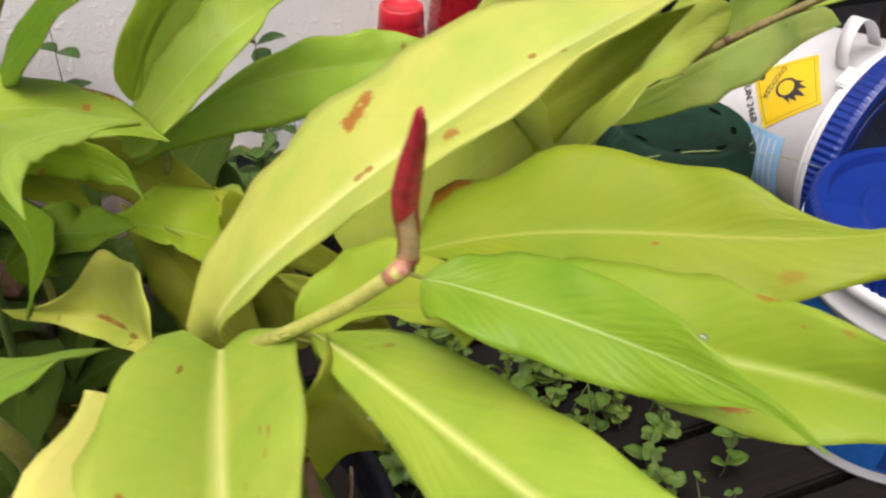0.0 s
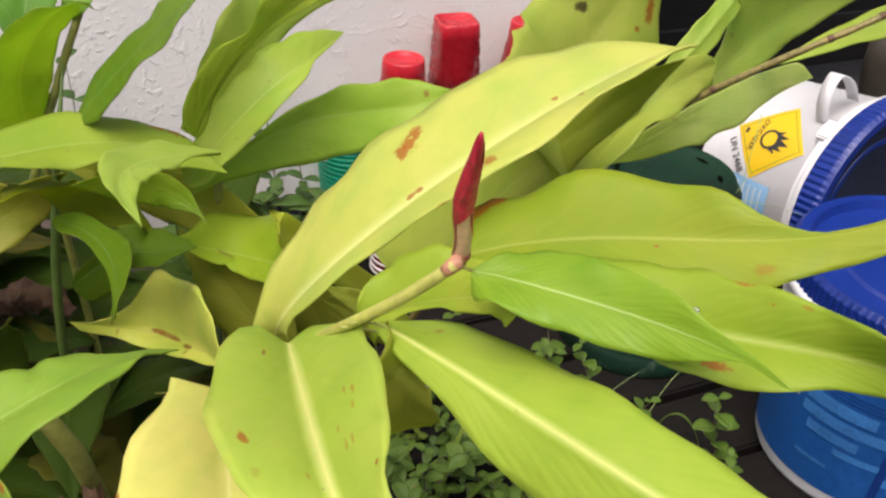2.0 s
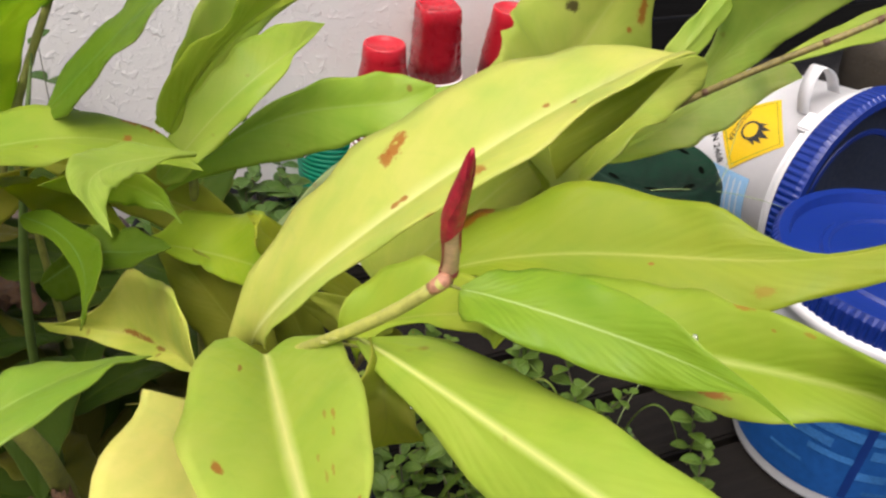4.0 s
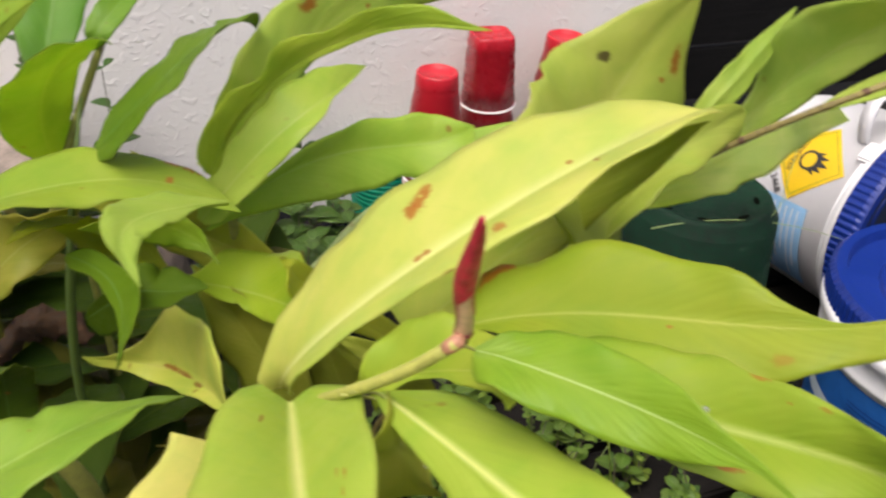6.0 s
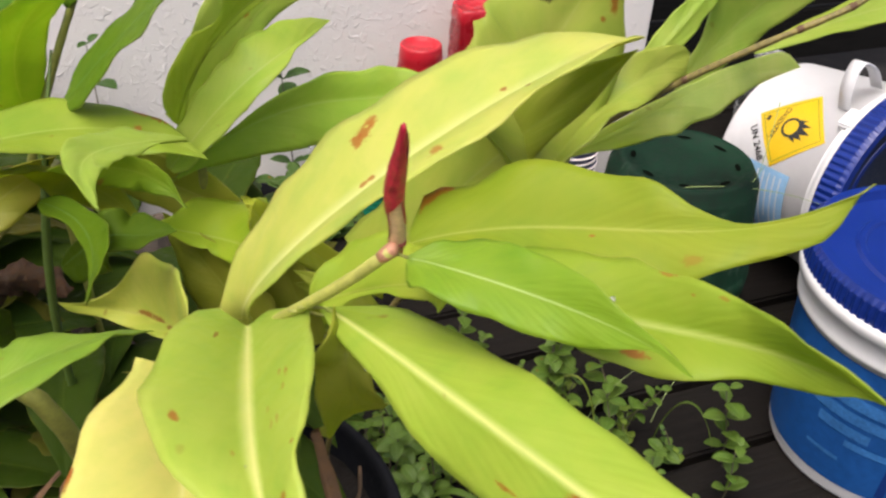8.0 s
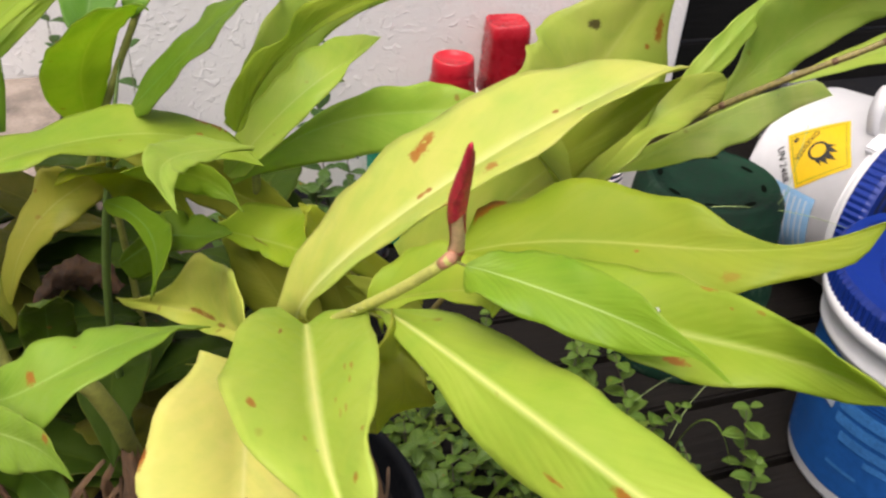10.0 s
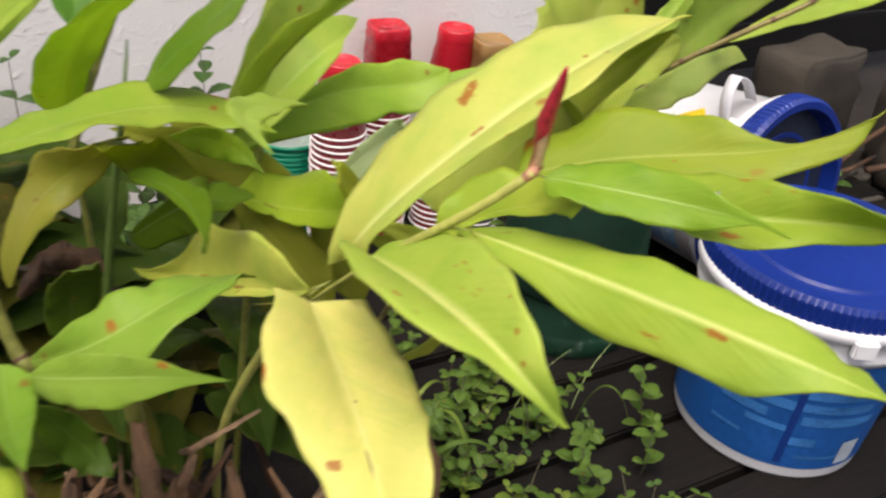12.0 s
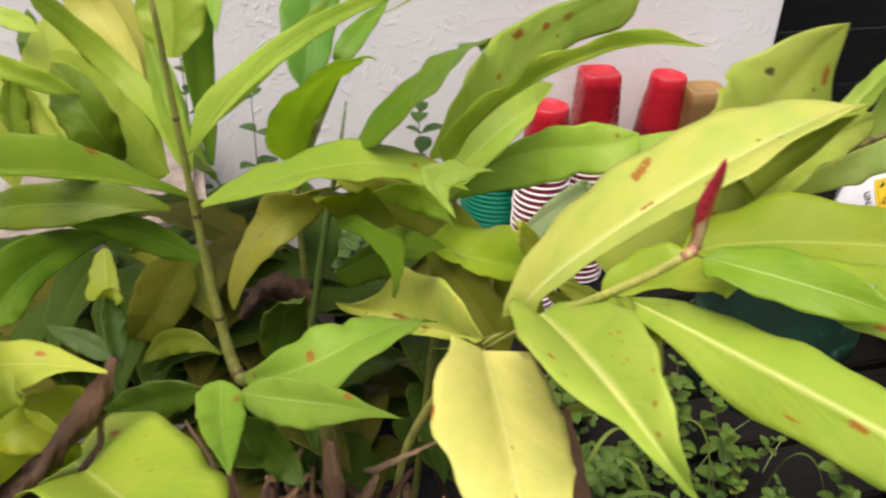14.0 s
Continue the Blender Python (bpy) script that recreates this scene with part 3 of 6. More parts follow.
def on_wall(bm, at, angle, z, turn, lift):
    """Bends a flat drawing (x right, y up) onto a tapered wall, turned in its own plane."""
    r0 = at(z)
    for v in bm.verts:
        x = v.co.x * math.cos(turn) - v.co.y * math.sin(turn)
        y = v.co.x * math.sin(turn) + v.co.y * math.cos(turn)
        r = at(z + y) + lift + v.co.z
        a = angle + x / r0
        v.co = Vector((r * math.cos(a), r * math.sin(a), z + y))
    return bm


LABEL_ANGLE, LABEL_Z, LABEL_TURN = radians(LABEL[0]), LABEL[1], radians(LABEL[2])


def hazard_wrap(root, at, wall):
    sq = 0.096
    a = sq / at(LABEL_Z) / 2
    lab = part("hazard_label", wrapped(at, LABEL_ANGLE - a, LABEL_ANGLE + a, LABEL_Z - sq / 2, LABEL_Z + sq / 2, 0.001, LABEL_TURN, 16, 12), YELLOW_LABEL, root, "yellow oxidizer hazard label")
    edge = bmesh.new()
    for x, y, w, h in ((0, 0.042, 0.086, 0.0013), (0, -0.042, 0.086, 0.0013), (0.042, 0, 0.0013, 0.0827), (-0.042, 0, 0.0013, 0.0827)):
        for i in range(8):
            box((w / 8 if w > h else w, h / 8 if h > w else h, 0.0002), (x + (w * (i / 8 - 0.4375) if w > h else 0), y + (h * (i / 8 - 0.4375) if h > w else 0), 0), 0, edge)
    part("border", on_wall(edge, at, LABEL_ANGLE, LABEL_Z, LABEL_TURN, 0.0014), GREEN_INK, lab, smooth=False)
    # flame over a circle, drawn along the label's own diagonal
    flame = bmesh.new()
    ring = [[flame.verts.new((r * math.cos(t), -0.001 + r * math.sin(t), 0)) for t in (2 * math.pi * k / 28 for k in range(28))] for r in (0.0125, 0.0165)]
    for i in range(28):
        flame.faces.new((ring[0][i], ring[0][(i + 1) % 28], ring[1][(i + 1) % 28], ring[1][i]))
    tongues = ((-0.016, 0.006), (-0.019, 0.020), (-0.013, 0.013), (-0.011, 0.031), (-0.005, 0.018), (0.001, 0.037), (0.006, 0.02), (0.012, 0.030), (0.013, 0.014), (0.019, 0.021), (0.016, 0.006))
    low = [flame.verts.new((0.0150 * math.sin(-1.15 + 2.3 * k / 10), -0.001 + 0.0150 * math.cos(-1.15 + 2.3 * k / 10), 0.0001)) for k in range(11)]
    high = [flame.verts.new((x, y, 0.0001)) for x, y in tongues]
    for i in range(10):
        flame.faces.new((low[i], low[i + 1], high[i + 1], high[i]))
    diag = LABEL_TURN + radians(LABEL[3])
    part("flame_sign", on_wall(flame, at, LABEL_ANGLE, LABEL_Z, diag, 0.0016), BLACK_INK, lab, smooth=False)
    word = text_mesh("OXIDIZER", 0.0125)
    for v in word.verts:
        v.co.y -= 0.026
    part("lettering", on_wall(word, at, LABEL_ANGLE, LABEL_Z, diag, 0.0016), BLACK_INK, lab, smooth=False)
    part("print_bar", on_wall(box((0.009, 0.006, 0.0002), (0, -0.048, 0)), at, LABEL_ANGLE, LABEL_Z, diag, 0.0016), BLACK_INK, lab, smooth=False)
    un = text_mesh("UN 2468", 0.0165)
    for v in un.verts:
        v.co.y -= 0.062
    part("lettering", on_wall(un, at, LABEL_ANGLE, LABEL_Z, LABEL_TURN + radians(LABEL[4]), 0.0012), BLACK_INK, root, smooth=False)
    blue = part("printed_panel", wrapped(at, radians(166), radians(218), 0.048, 0.158, 0.001), PALE_BLUE, root, "faded pale blue printed panel")
    for i in range(8):
        part("print_bar", wrapped(at, radians(169), radians(214 - 9 * (i % 3)), 0.060 + 0.0118 * i, 0.0622 + 0.0118 * i, 0.0016), WHITE_PLASTIC, blue)
    # added disc over the blue lid: shade of the recess painted as dark colour
    disc = lathe([(0.158, 0.0), (0.156, 0.0012), (0.10, 0.0012), (0.098, 0.0006), (0, 0.0006)], 64)
    part("lid_shade_disc", disc, LID_SHADE, root, "added dark disc for the shade in the sunken lid").location.z = wall + 0.0115
    part("handle", bail_handle(at(wall) - 0.002, wall * 0.80, 0.062), WHITE_PLASTIC, root, "white strap handle standing up").matrix_local = Matrix.Rotation(radians(LABEL[5]), 4, "Z")
    clip = box((0.014, 0.034, 0.03), (at(wall) + 0.006, 0, wall * 0.93), 0.003)
    part("latch", clip, WHITE_PLASTIC, root, smooth=False).matrix_local = Matrix.Rotation(radians(127), 4, "Z")


bucket("upright white bucket with blue label and blue lid on deck", 0.305, 0.135, 0.150, 0.160, 0.036, pose(0.557, 0.877, 0, 0, 0, 20), blue_wrap)
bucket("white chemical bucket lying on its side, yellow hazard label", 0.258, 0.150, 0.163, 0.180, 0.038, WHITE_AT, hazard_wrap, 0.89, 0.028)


# ---- green nursery pots, upside down ----
def green_pot(place, label, turn=0):
    root = thing("nursery_pot", place, label, "plant pot", "green nursery pots", (0, 0, turn))
    bm = lathe([(0.1330, 0.0), (0.1340, 0.002), (0.1340, 0.026), (0.130, 0.030), (0.1275, 0.034), (0.1145, 0.165), (0.1130, 0.167), (0.1040, 0.180), (0.102, 0.184), (0.098, 0.186),
                (0.088, 0.1835), (0.086, 0.1805), (0.05, 0.1785), (0, 0.178)], 64)
    for v in bm.verts:
        v.co.x, v.co.y = v.co.x * 0.92, v.co.y * 0.92
    part("shell", bm, GREEN_POT, root)
    for k in range(8):
        a = k * math.pi / 4
        # flat black disc on the closed shell, painting the dark inside of a hole
        hole = bmesh.new()
        bmesh.ops.create_circle(hole, cap_ends=True, segments=14, radius=1, matrix=Matrix.Rotation(a, 4, "Z") @ Matrix.Translation((0.072, 0, 0.1812)) @ Matrix.Diagonal((0.004, 0.011, 1, 1)))
        part("drain_hole", hole, HOLE_DARK, root)
    return root


green_pot((0.276, 1.098, 0.0), "upside-down dark green nursery pot on the deck, stacked below another", 10)
green_pot((0.278, 1.100, 0.095), "upside-down dark green nursery pot nested over another, scuffed", 40)


# ---- ginger plant ----
PLANT_AT = Vector((-0.17, 0.36, 0.30))
plant = thing("ginger_plant", tuple(PLANT_AT), "spiral ginger plant with yellow-green rust-spotted leaves and a red bud", "plant")
HOME = plant.matrix_world.inverted()


def grown(name, bm, mat, label="", parent=None):
    """A part given in world places, hung under the plant."""
    bm.transform(HOME)
    return part(name, bm, mat, parent or plant, label)


seed_count = [0]


def leaf(spine, side0, side1, left, right, fold, mat, label="", wave=0.0012, stalk=None, drops=(), blunt=0.25):
    seed_count[0] += 1
    ob = grown("leaf", blade(spine, side0, side1, left, right, fold, wave=wave, seed=seed_count[0] * 1.37, blunt=blunt), mat, label)
    if stalk is not None:
        p = Vector(spine[0])
        d = (Vector(stalk) - p)
        if 0.004 < d.length < 0.014:
            t = slope(spine, 0).normalized()
            pts = [p + t * 0.010, p, p + d * 0.5 - t * d.length * 0.1, Vector(stalk)]
            grown("leaf_stalk", tube(pts, [0.0003, 0.0004, 0.0005, 0.0005], 8), STEM, "", ob)
    for u, s, r in drops:
        c, t = bezier(spine, s), slope(spine, s).normalized()
        w = half_width(left if u > 0 else right, s)
        a = Vector(side0).lerp(Vector(side1), s)
        sd = (a - a.dot(t) * t).normalized()
        nm = t.cross(sd)
        at = c + sd * (u * w * math.cos(fold)) + nm * (w * math.sin(fold) * abs(u) ** 0.85)
        up = nm if nm.dot(Vector((0, -0.6, 0.8))) > 0 else -nm
        bm = bmesh.new()
        bmesh.ops.create_uvsphere(bm, u_segments=12, v_segments=8, radius=r, matrix=Matrix.Translation(at + up * r * 0.25) @ up.to_track_quat("Z", "Y").to_matrix().to_4x4() @ Matrix.Diagonal((1, 1.25, 0.6, 1)))
        grown("water_drop", bm, WATER, "", ob)
    return ob


def stem(spine, r0, r1, mat, label="", steps=24, root=None, waist=None):
    pts = [bezier(spine, i / steps) for i in range(steps + 1)]
    if root is not None:
        a, b = Vector(root), pts[0]
        t = slope(spine, 0)
        mid = b - t.normalized() * (b - a).length * 0.5
        lead = [(1 - s) ** 2 * a + 2 * (1 - s) * s * mid + s * s * b for s in (k / 8 for k in range(8))]
        pts = lead + pts
    rad = [r0 + (r1 - r0) * i / (len(pts) - 1) + 0.0001 * math.sin(i * 2.1) for i in range(len(pts))]
    if waist is not None:
        # thin between two nodes, thicker again beyond
        for i in range(len(pts)):
            s = (i - (len(pts) - steps - 1)) / steps
            if s > waist[0]:
                rad[i] = waist[2] if s < waist[1] else waist[3]
    ob = grown("stem", tube(pts, rad, 14), mat, label)
    return ob, pts, rad


def node_ring(at, along, r, parent):
    """A brown sheath scar round a stem."""
    t = Vector(along).normalized()
    p = Vector(at)
    grown("sheath_scar", tube([p - t * 0.0012, p - t * 0.0004, p + t * 0.0005, p + t * 0.0013], [r * 1.01, r * 1.12, r * 1.08, r * 0.98], 14), NODE_BROWN, "", parent)

# ---- stems ----
STEM_BUD = stem(((-0.1216, 0.2995, 0.5027), (-0.0763, 0.2393, 0.6473), (-0.0315, 0.1569, 0.7030), (0.0043, 0.1549, 0.7428)), 0.003, 0.0022, STEM_PALE, 'arching pale stem carrying the bud', root=(-0.142, 0.35, 0.3), waist=(0.36, 0.63, 0.0009, 0.0017))
STEM_RIGHT = stem(((0.0153, 0.3194, 0.6444), (0.0860, 0.3101, 0.7415), (0.1505, 0.2915, 0.7634), (0.1578, 0.3097, 0.7713)), 0.0017, 0.0012, STEM_BROWN, 'brown-streaked green stem', root=(-0.06, 0.38, 0.3))
STEM_TALL = stem(((-0.2146, 0.2566, 0.5587), (-0.2306, 0.2630, 0.5395), (-0.2496, 0.2861, 0.6401), (-0.2421, 0.2517, 0.7858)), 0.0054, 0.0013, STEM, 'upright green-brown stem', root=(-0.2, 0.33, 0.3))
stem(((-0.2172, 0.3622, 0.6354), (-0.2121, 0.3728, 0.6591), (-0.2017, 0.3825, 0.6893), (-0.1894, 0.3916, 0.7186)), 0.0026, 0.0019, STEM, 'olive upright stem near the wall', root=(-0.235, 0.41, 0.60))
GRASS_SPINE = ((-0.1924, 0.3063, 0.5561), (-0.1784, 0.2901, 0.6412), (-0.1680, 0.3005, 0.6900), (-0.1720, 0.3227, 0.7119))

# ---- leaves of the ginger, stem by stem ----
leaf(((-0.0578, 0.2137, 0.6652), (-0.0431, 0.1829, 0.7133), (0.0265, 0.2046, 0.7711), (0.0655, 0.2308, 0.7740)), (-0.2108, 0.3009, -0.5016), (-0.9747, -0.0113, -0.3416),
     (0.0086, 0.0168, 0.0265, 0.0266, 0.0297, 0.0282, 0.0252, 0.0243, 0.0202), (0.0036, 0.0113, 0.0109, 0.0097, 0.0162, 0.0168, 0.0159, 0.0160, 0.0146), 0.24,
     leaf_material("leaf_blade", (0.594, 0.617, 0.133), (0.9, 0.9, 0.42), ((0.55, 0.483, 0.097, 0.0107, 0.0), (0.6, 0.5, 0.098, 0.0117, 0.0), (0.7, 0.517, 0.084, 0.0108, 0.0), (-0.6, 0.6, 0.153, 0.0105, -0.1), (0.1, 0.733, 0.027, 0.0055, 0.2), (-0.2, 0.767, 0.117, 0.0045, 0.3), (0.05, 0.467, 0.021, 0.0085, 0.1), (0.05, 0.483, 0.02, 0.0074, 0.1)), 0.38, 0.70, rib_weight=0.72, rib_wide=2.6), 'yellowing leaf with rust spots', stalk=(-0.0757, 0.2174, 0.6388), drops=((0.93, 0.12, 0.0007), (0.68, 0.59, 0.0003), (0.6, 0.41, 0.0003)), blunt=0.9)
leaf(((0.0057, 0.1837, 0.7248), (0.0495, 0.1813, 0.7476), (0.0890, 0.1518, 0.7477), (0.1125, 0.1537, 0.7750)), (0.5391, 0.5743, 0.5226), (0.6503, -0.0815, 0.7118),
     (0.0172, 0.0157, 0.0203, 0.0158, 0.0136, 0.0054, 0.0009, 0.0009, 0.0006), (0.0036, 0.0106, 0.0131, 0.0154, 0.0164, 0.0130, 0.0082, 0.0069, 0.0012), 0.13,
     leaf_material("leaf_blade", (0.320, 0.395, 0.027), (0.68, 0.65, 0.18), ((0.85, 0.033, 0.119, 0.008, 0.0), (0.85, 0.05, 0.113, 0.0129, 0.0), (0.9, 0.067, 0.102, 0.0136, 0.0), (0.95, 0.083, 0.068, 0.0091, 0.0), (-0.6, 0.617, 0.11, 0.0196, -0.5), (-0.15, 0.4, 0.031, 0.006, 0.0)), 0.40, 0.55, rib_weight=0.50), 'olive yellow wavy leaf', stalk=(0.0043, 0.1549, 0.7428), wave=0.001)
leaf(((0.0086, 0.1558, 0.7405), (0.0215, 0.1532, 0.7391), (0.0628, 0.1326, 0.7480), (0.0730, 0.1107, 0.7500)), (0.9575, -0.1366, 0.0297), (0.5548, -0.5008, 0.4769),
     (0.0029, 0.0079, 0.0114, 0.0105, 0.0095, 0.0079, 0.0037, 0.0015, 0.0004), (0.0069, 0.0085, 0.0100, 0.0091, 0.0091, 0.0079, 0.0045, 0.0004, 0.0006), 0.11,
     leaf_material("leaf_blade", (0.225, 0.370, 0.022), (0.62, 0.72, 0.32), (), 0.35, 0.45, rib_weight=0.72), 'bright green young leaf', stalk=(0.0043, 0.1549, 0.7428), drops=((1.0, 0.69, 0.0008), (0.0, 0.59, 0.0004)))
leaf(((0.0194, 0.1666, 0.7341), (0.0495, 0.1430, 0.7286), (0.0944, 0.1448, 0.7421), (0.1028, 0.0952, 0.7624)), (-0.4583, 0.8943, -0.0540), (-0.4268, 0.8054, 0.2417),
     (0.0129, 0.0140, 0.0147, 0.0164, 0.0133, 0.0118, 0.0096, 0.0079, 0.0040), (0.0067, 0.0099, 0.0130, 0.0154, 0.0153, 0.0130, 0.0071, 0.0053, 0.0012), 0.43,
     leaf_material("leaf_blade", (0.325, 0.437, 0.037), (0.75, 0.78, 0.29), ((1.0, 0.517, 0.073, 0.0226, -0.2), (-0.7, 0.5, 0.091, 0.0304, 0.0), (0.85, 0.65, 0.046, 0.0115, -0.4), (0.7, 0.583, 0.032, 0.0052, -0.3)), 0.40, 0.50, rib_weight=0.50, rib_wide=2.6), 'yellow-green leaf with rust edge', stalk=(0.0043, 0.1549, 0.7428), drops=((0.25, 0.47, 0.0005),))
leaf(((-0.0162, 0.1669, 0.7121), (0.0411, 0.1145, 0.7236), (0.0681, 0.0765, 0.7333), (0.0952, 0.0725, 0.7239)), (-0.5411, 0.8251, -0.1234), (-0.4436, 0.7643, 0.3117),
     (0.0189, 0.0185, 0.0175, 0.0160, 0.0149, 0.0136, 0.0132, 0.0126, 0.0094), (0.0048, 0.0077, 0.0148, 0.0157, 0.0149, 0.0150, 0.0086, 0.0032, 0.0006), -0.39,
     leaf_material("leaf_blade", (0.378, 0.503, 0.056), (0.87, 0.85, 0.35), ((-0.15, 0.533, 0.077, 0.0254, 0.0), (-0.65, 0.417, 0.03, 0.0138, -0.3), (-0.65, 0.4, 0.034, 0.0126, -0.2)), 0.38, 0.50, rib_weight=0.72, rib_wide=2.6), 'lime green leaf with pale midrib', stalk=(-0.0236, 0.1653, 0.7126), drops=((0.62, 0.22, 0.0007), (-0.88, 0.22, 0.0008), (-0.85, 0.25, 0.0005), (-1.0, 0.12, 0.0005)))
leaf(((-0.0465, 0.1871, 0.6836), (-0.0121, 0.0840, 0.7312), (-0.0086, 0.0736, 0.7277), (0.0103, 0.0740, 0.7076)), (0.8513, 0.1666, 0.0164), (0.7620, 0.2558, 0.7040),
     (0.0209, 0.0229, 0.0227, 0.0210, 0.0161, 0.0130, 0.0078, 0.0039, 0.0006), (0.0191, 0.0248, 0.0263, 0.0215, 0.0110, 0.0055, 0.0037, 0.0021, 0.0019), 0.58,
     leaf_material("leaf_blade", (0.423, 0.541, 0.074), (0.87, 0.83, 0.35), ((-0.7, 0.317, 0.045, 0.0111, 0.1), (0.55, 0.583, 0.062, 0.0115, 0.1), (0.8, 0.483, 0.026, 0.0062, 0.1), (-0.45, 0.083, 0.026, 0.0091, 0.3), (0.5, 0.25, 0.021, 0.0108, -0.4), (0.6, 0.267, 0.021, 0.0128, -0.3), (0.55, 0.3, 0.021, 0.0108, -0.4), (0.45, 0.367, 0.021, 0.0139, -0.4), (0.35, 0.367, 0.021, 0.0137, -0.5), (0.3, 0.317, 0.02, 0.0085, -0.5), (-0.2, 0.383, 0.022, 0.0073, -0.5), (0.25, 0.667, 0.058, 0.0105, 0.1)), 0.38, 0.45, rib_weight=0.72, rib_wide=2.6), 'lime leaf with small rust marks', stalk=(-0.0516, 0.1908, 0.6765), drops=((-0.12, 0.41, 0.0006),), blunt=0.55)
leaf(((-0.0709, 0.1928, 0.6592), (-0.0458, 0.1170, 0.6634), (-0.0407, 0.0976, 0.6687), (-0.0313, 0.0671, 0.6527)), (0.3375, -1.0449, 0.0606), (0.7431, -0.6822, -0.0361),
     (0.0219, 0.0237, 0.0245, 0.0223, 0.0222, 0.0209, 0.0194, 0.0164, 0.0126), (0.0197, 0.0254, 0.0320, 0.0316, 0.0241, 0.0188, 0.0157, 0.0116, 0.0072), 0.31,
     leaf_material("leaf_blade", (0.720, 0.690, 0.190), (0.88, 0.84, 0.42), ((-0.9, 0.0, 0.16, 0.0017, 0.93), (-0.65, 0.617, 0.124, 0.018, 0.1), (-0.05, 0.633, 0.02, 0.0555, 0.8), (-1.0, 0.333, 0.038, 0.0259, 0.1), (-1.0, 0.317, 0.033, 0.0186, 0.1), (0.05, 0.383, 0.016, 0.0064, 0.5)), 0.38, 0.22, rib_weight=0.50), 'pale yellow dying leaf with a hole', stalk=(-0.0617, 0.2016, 0.6616), blunt=0.95)
leaf(((-0.0709, 0.1985, 0.6586), (-0.0913, 0.2581, 0.6130), (-0.1394, 0.3164, 0.5751), (-0.1631, 0.2683, 0.6151)), (-0.0238, -0.5673, -0.7745), (-0.6137, -0.4941, -0.5838),
     (0.0033, 0.0015, 0.0045, 0.0061, 0.0081, 0.0081, 0.0073, 0.0044, 0.0041), (0.0060, 0.0162, 0.0247, 0.0287, 0.0277, 0.0310, 0.0245, 0.0127, 0.0006), 0.45,
     leaf_material("leaf_blade", (0.620, 0.660, 0.110), (0.66, 0.59, 0.19), ((-0.05, 0.633, 0.041, 0.0477, 0.2), (0.0, 0.55, 0.061, 0.0438, 0.3), (0.15, 0.45, 0.136, 0.0262, 0.4)), 0.22, 0.60, rib_weight=0.50), 'yellow-green curled leaf', stalk=(-0.0617, 0.2016, 0.6616), wave=0.0006)
leaf(((-0.0246, 0.1794, 0.7016), (-0.0042, 0.1774, 0.7150), (0.0247, 0.1662, 0.7293), (0.0200, 0.1451, 0.7367)), (0.8000, -0.1324, 0.5057), (0.3602, 0.3507, 0.8263),
     (0.0046, 0.0115, 0.0150, 0.0159, 0.0121, 0.0090, 0.0060, 0.0032, 0.0006), (0.0097, 0.0057, 0.0017, 0.0017, 0.0044, 0.0048, 0.0052, 0.0055, 0.0058), 0.22,
     leaf_material("leaf_blade", (0.400, 0.490, 0.045), (0.64, 0.64, 0.19), (), 0.40, 0.50, rib_weight=0.50), '', stalk=(-0.0265, 0.1675, 0.7092))
leaf(((0.0181, 0.2227, 0.7473), (0.0298, 0.2579, 0.7110), (0.0414, 0.3118, 0.7482), (0.0664, 0.2849, 0.7914)), (-0.5680, -0.1109, 0.8005), (-0.5003, 0.1552, 0.8465),
     (0.0216, 0.0262, 0.0309, 0.0339, 0.0338, 0.0319, 0.0229, 0.0136, 0.0052), (0.0219, 0.0266, 0.0306, 0.0327, 0.0324, 0.0291, 0.0226, 0.0119, 0.0055), 0.13,
     leaf_material("leaf_blade", (0.414, 0.484, 0.081), (0.55, 0.57, 0.19), ((0.5, 0.733, 0.096, 0.0162, 0.9), (-0.7, 0.833, 0.105, 0.0368, 0.2), (-0.5, 0.767, 0.05, 0.0078, 0.2)), 0.40, 0.50, rib_weight=0.50), 'broad olive leaf with holes and rust streak', drops=((0.33, 0.69, 0.0003),))
leaf(((0.1091, 0.3860, 0.6876), (0.1243, 0.3473, 0.7592), (0.1476, 0.3215, 0.7799), (0.1705, 0.3350, 0.7871)), (0.1471, -0.2900, 0.9214), (0.2716, -0.4433, 0.8409),
     (0.0054, 0.0080, 0.0143, 0.0202, 0.0202, 0.0174, 0.0130, 0.0080, 0.0028), (0.0097, 0.0110, 0.0116, 0.0108, 0.0108, 0.0120, 0.0120, 0.0104, 0.0082), 0.15,
     leaf_material("leaf_blade", (0.504, 0.627, 0.124), (0.62, 0.68, 0.24), (), 0.42, 0.50, rib_weight=0.50), '', drops=((-0.38, 0.25, 0.0007), (-0.65, 0.38, 0.0005)))
leaf(((0.1260, 0.3275, 0.7359), (0.1570, 0.3359, 0.7505), (0.1889, 0.3445, 0.7604), (0.2200, 0.3529, 0.7620)), (-0.3785, 0.8034, 0.5778), (-0.3785, 0.8034, 0.5778),
     (0.0020, 0.0035, 0.0052, 0.0066, 0.0076, 0.0078, 0.0068, 0.0045, 0.0020), (0.0018, 0.0032, 0.0047, 0.0059, 0.0068, 0.0070, 0.0061, 0.0040, 0.0018), 0.15,
     leaf_material("leaf_blade", (0.378, 0.494, 0.062), (0.58, 0.61, 0.22), (), 0.40, 0.50, rib_weight=0.50), '')
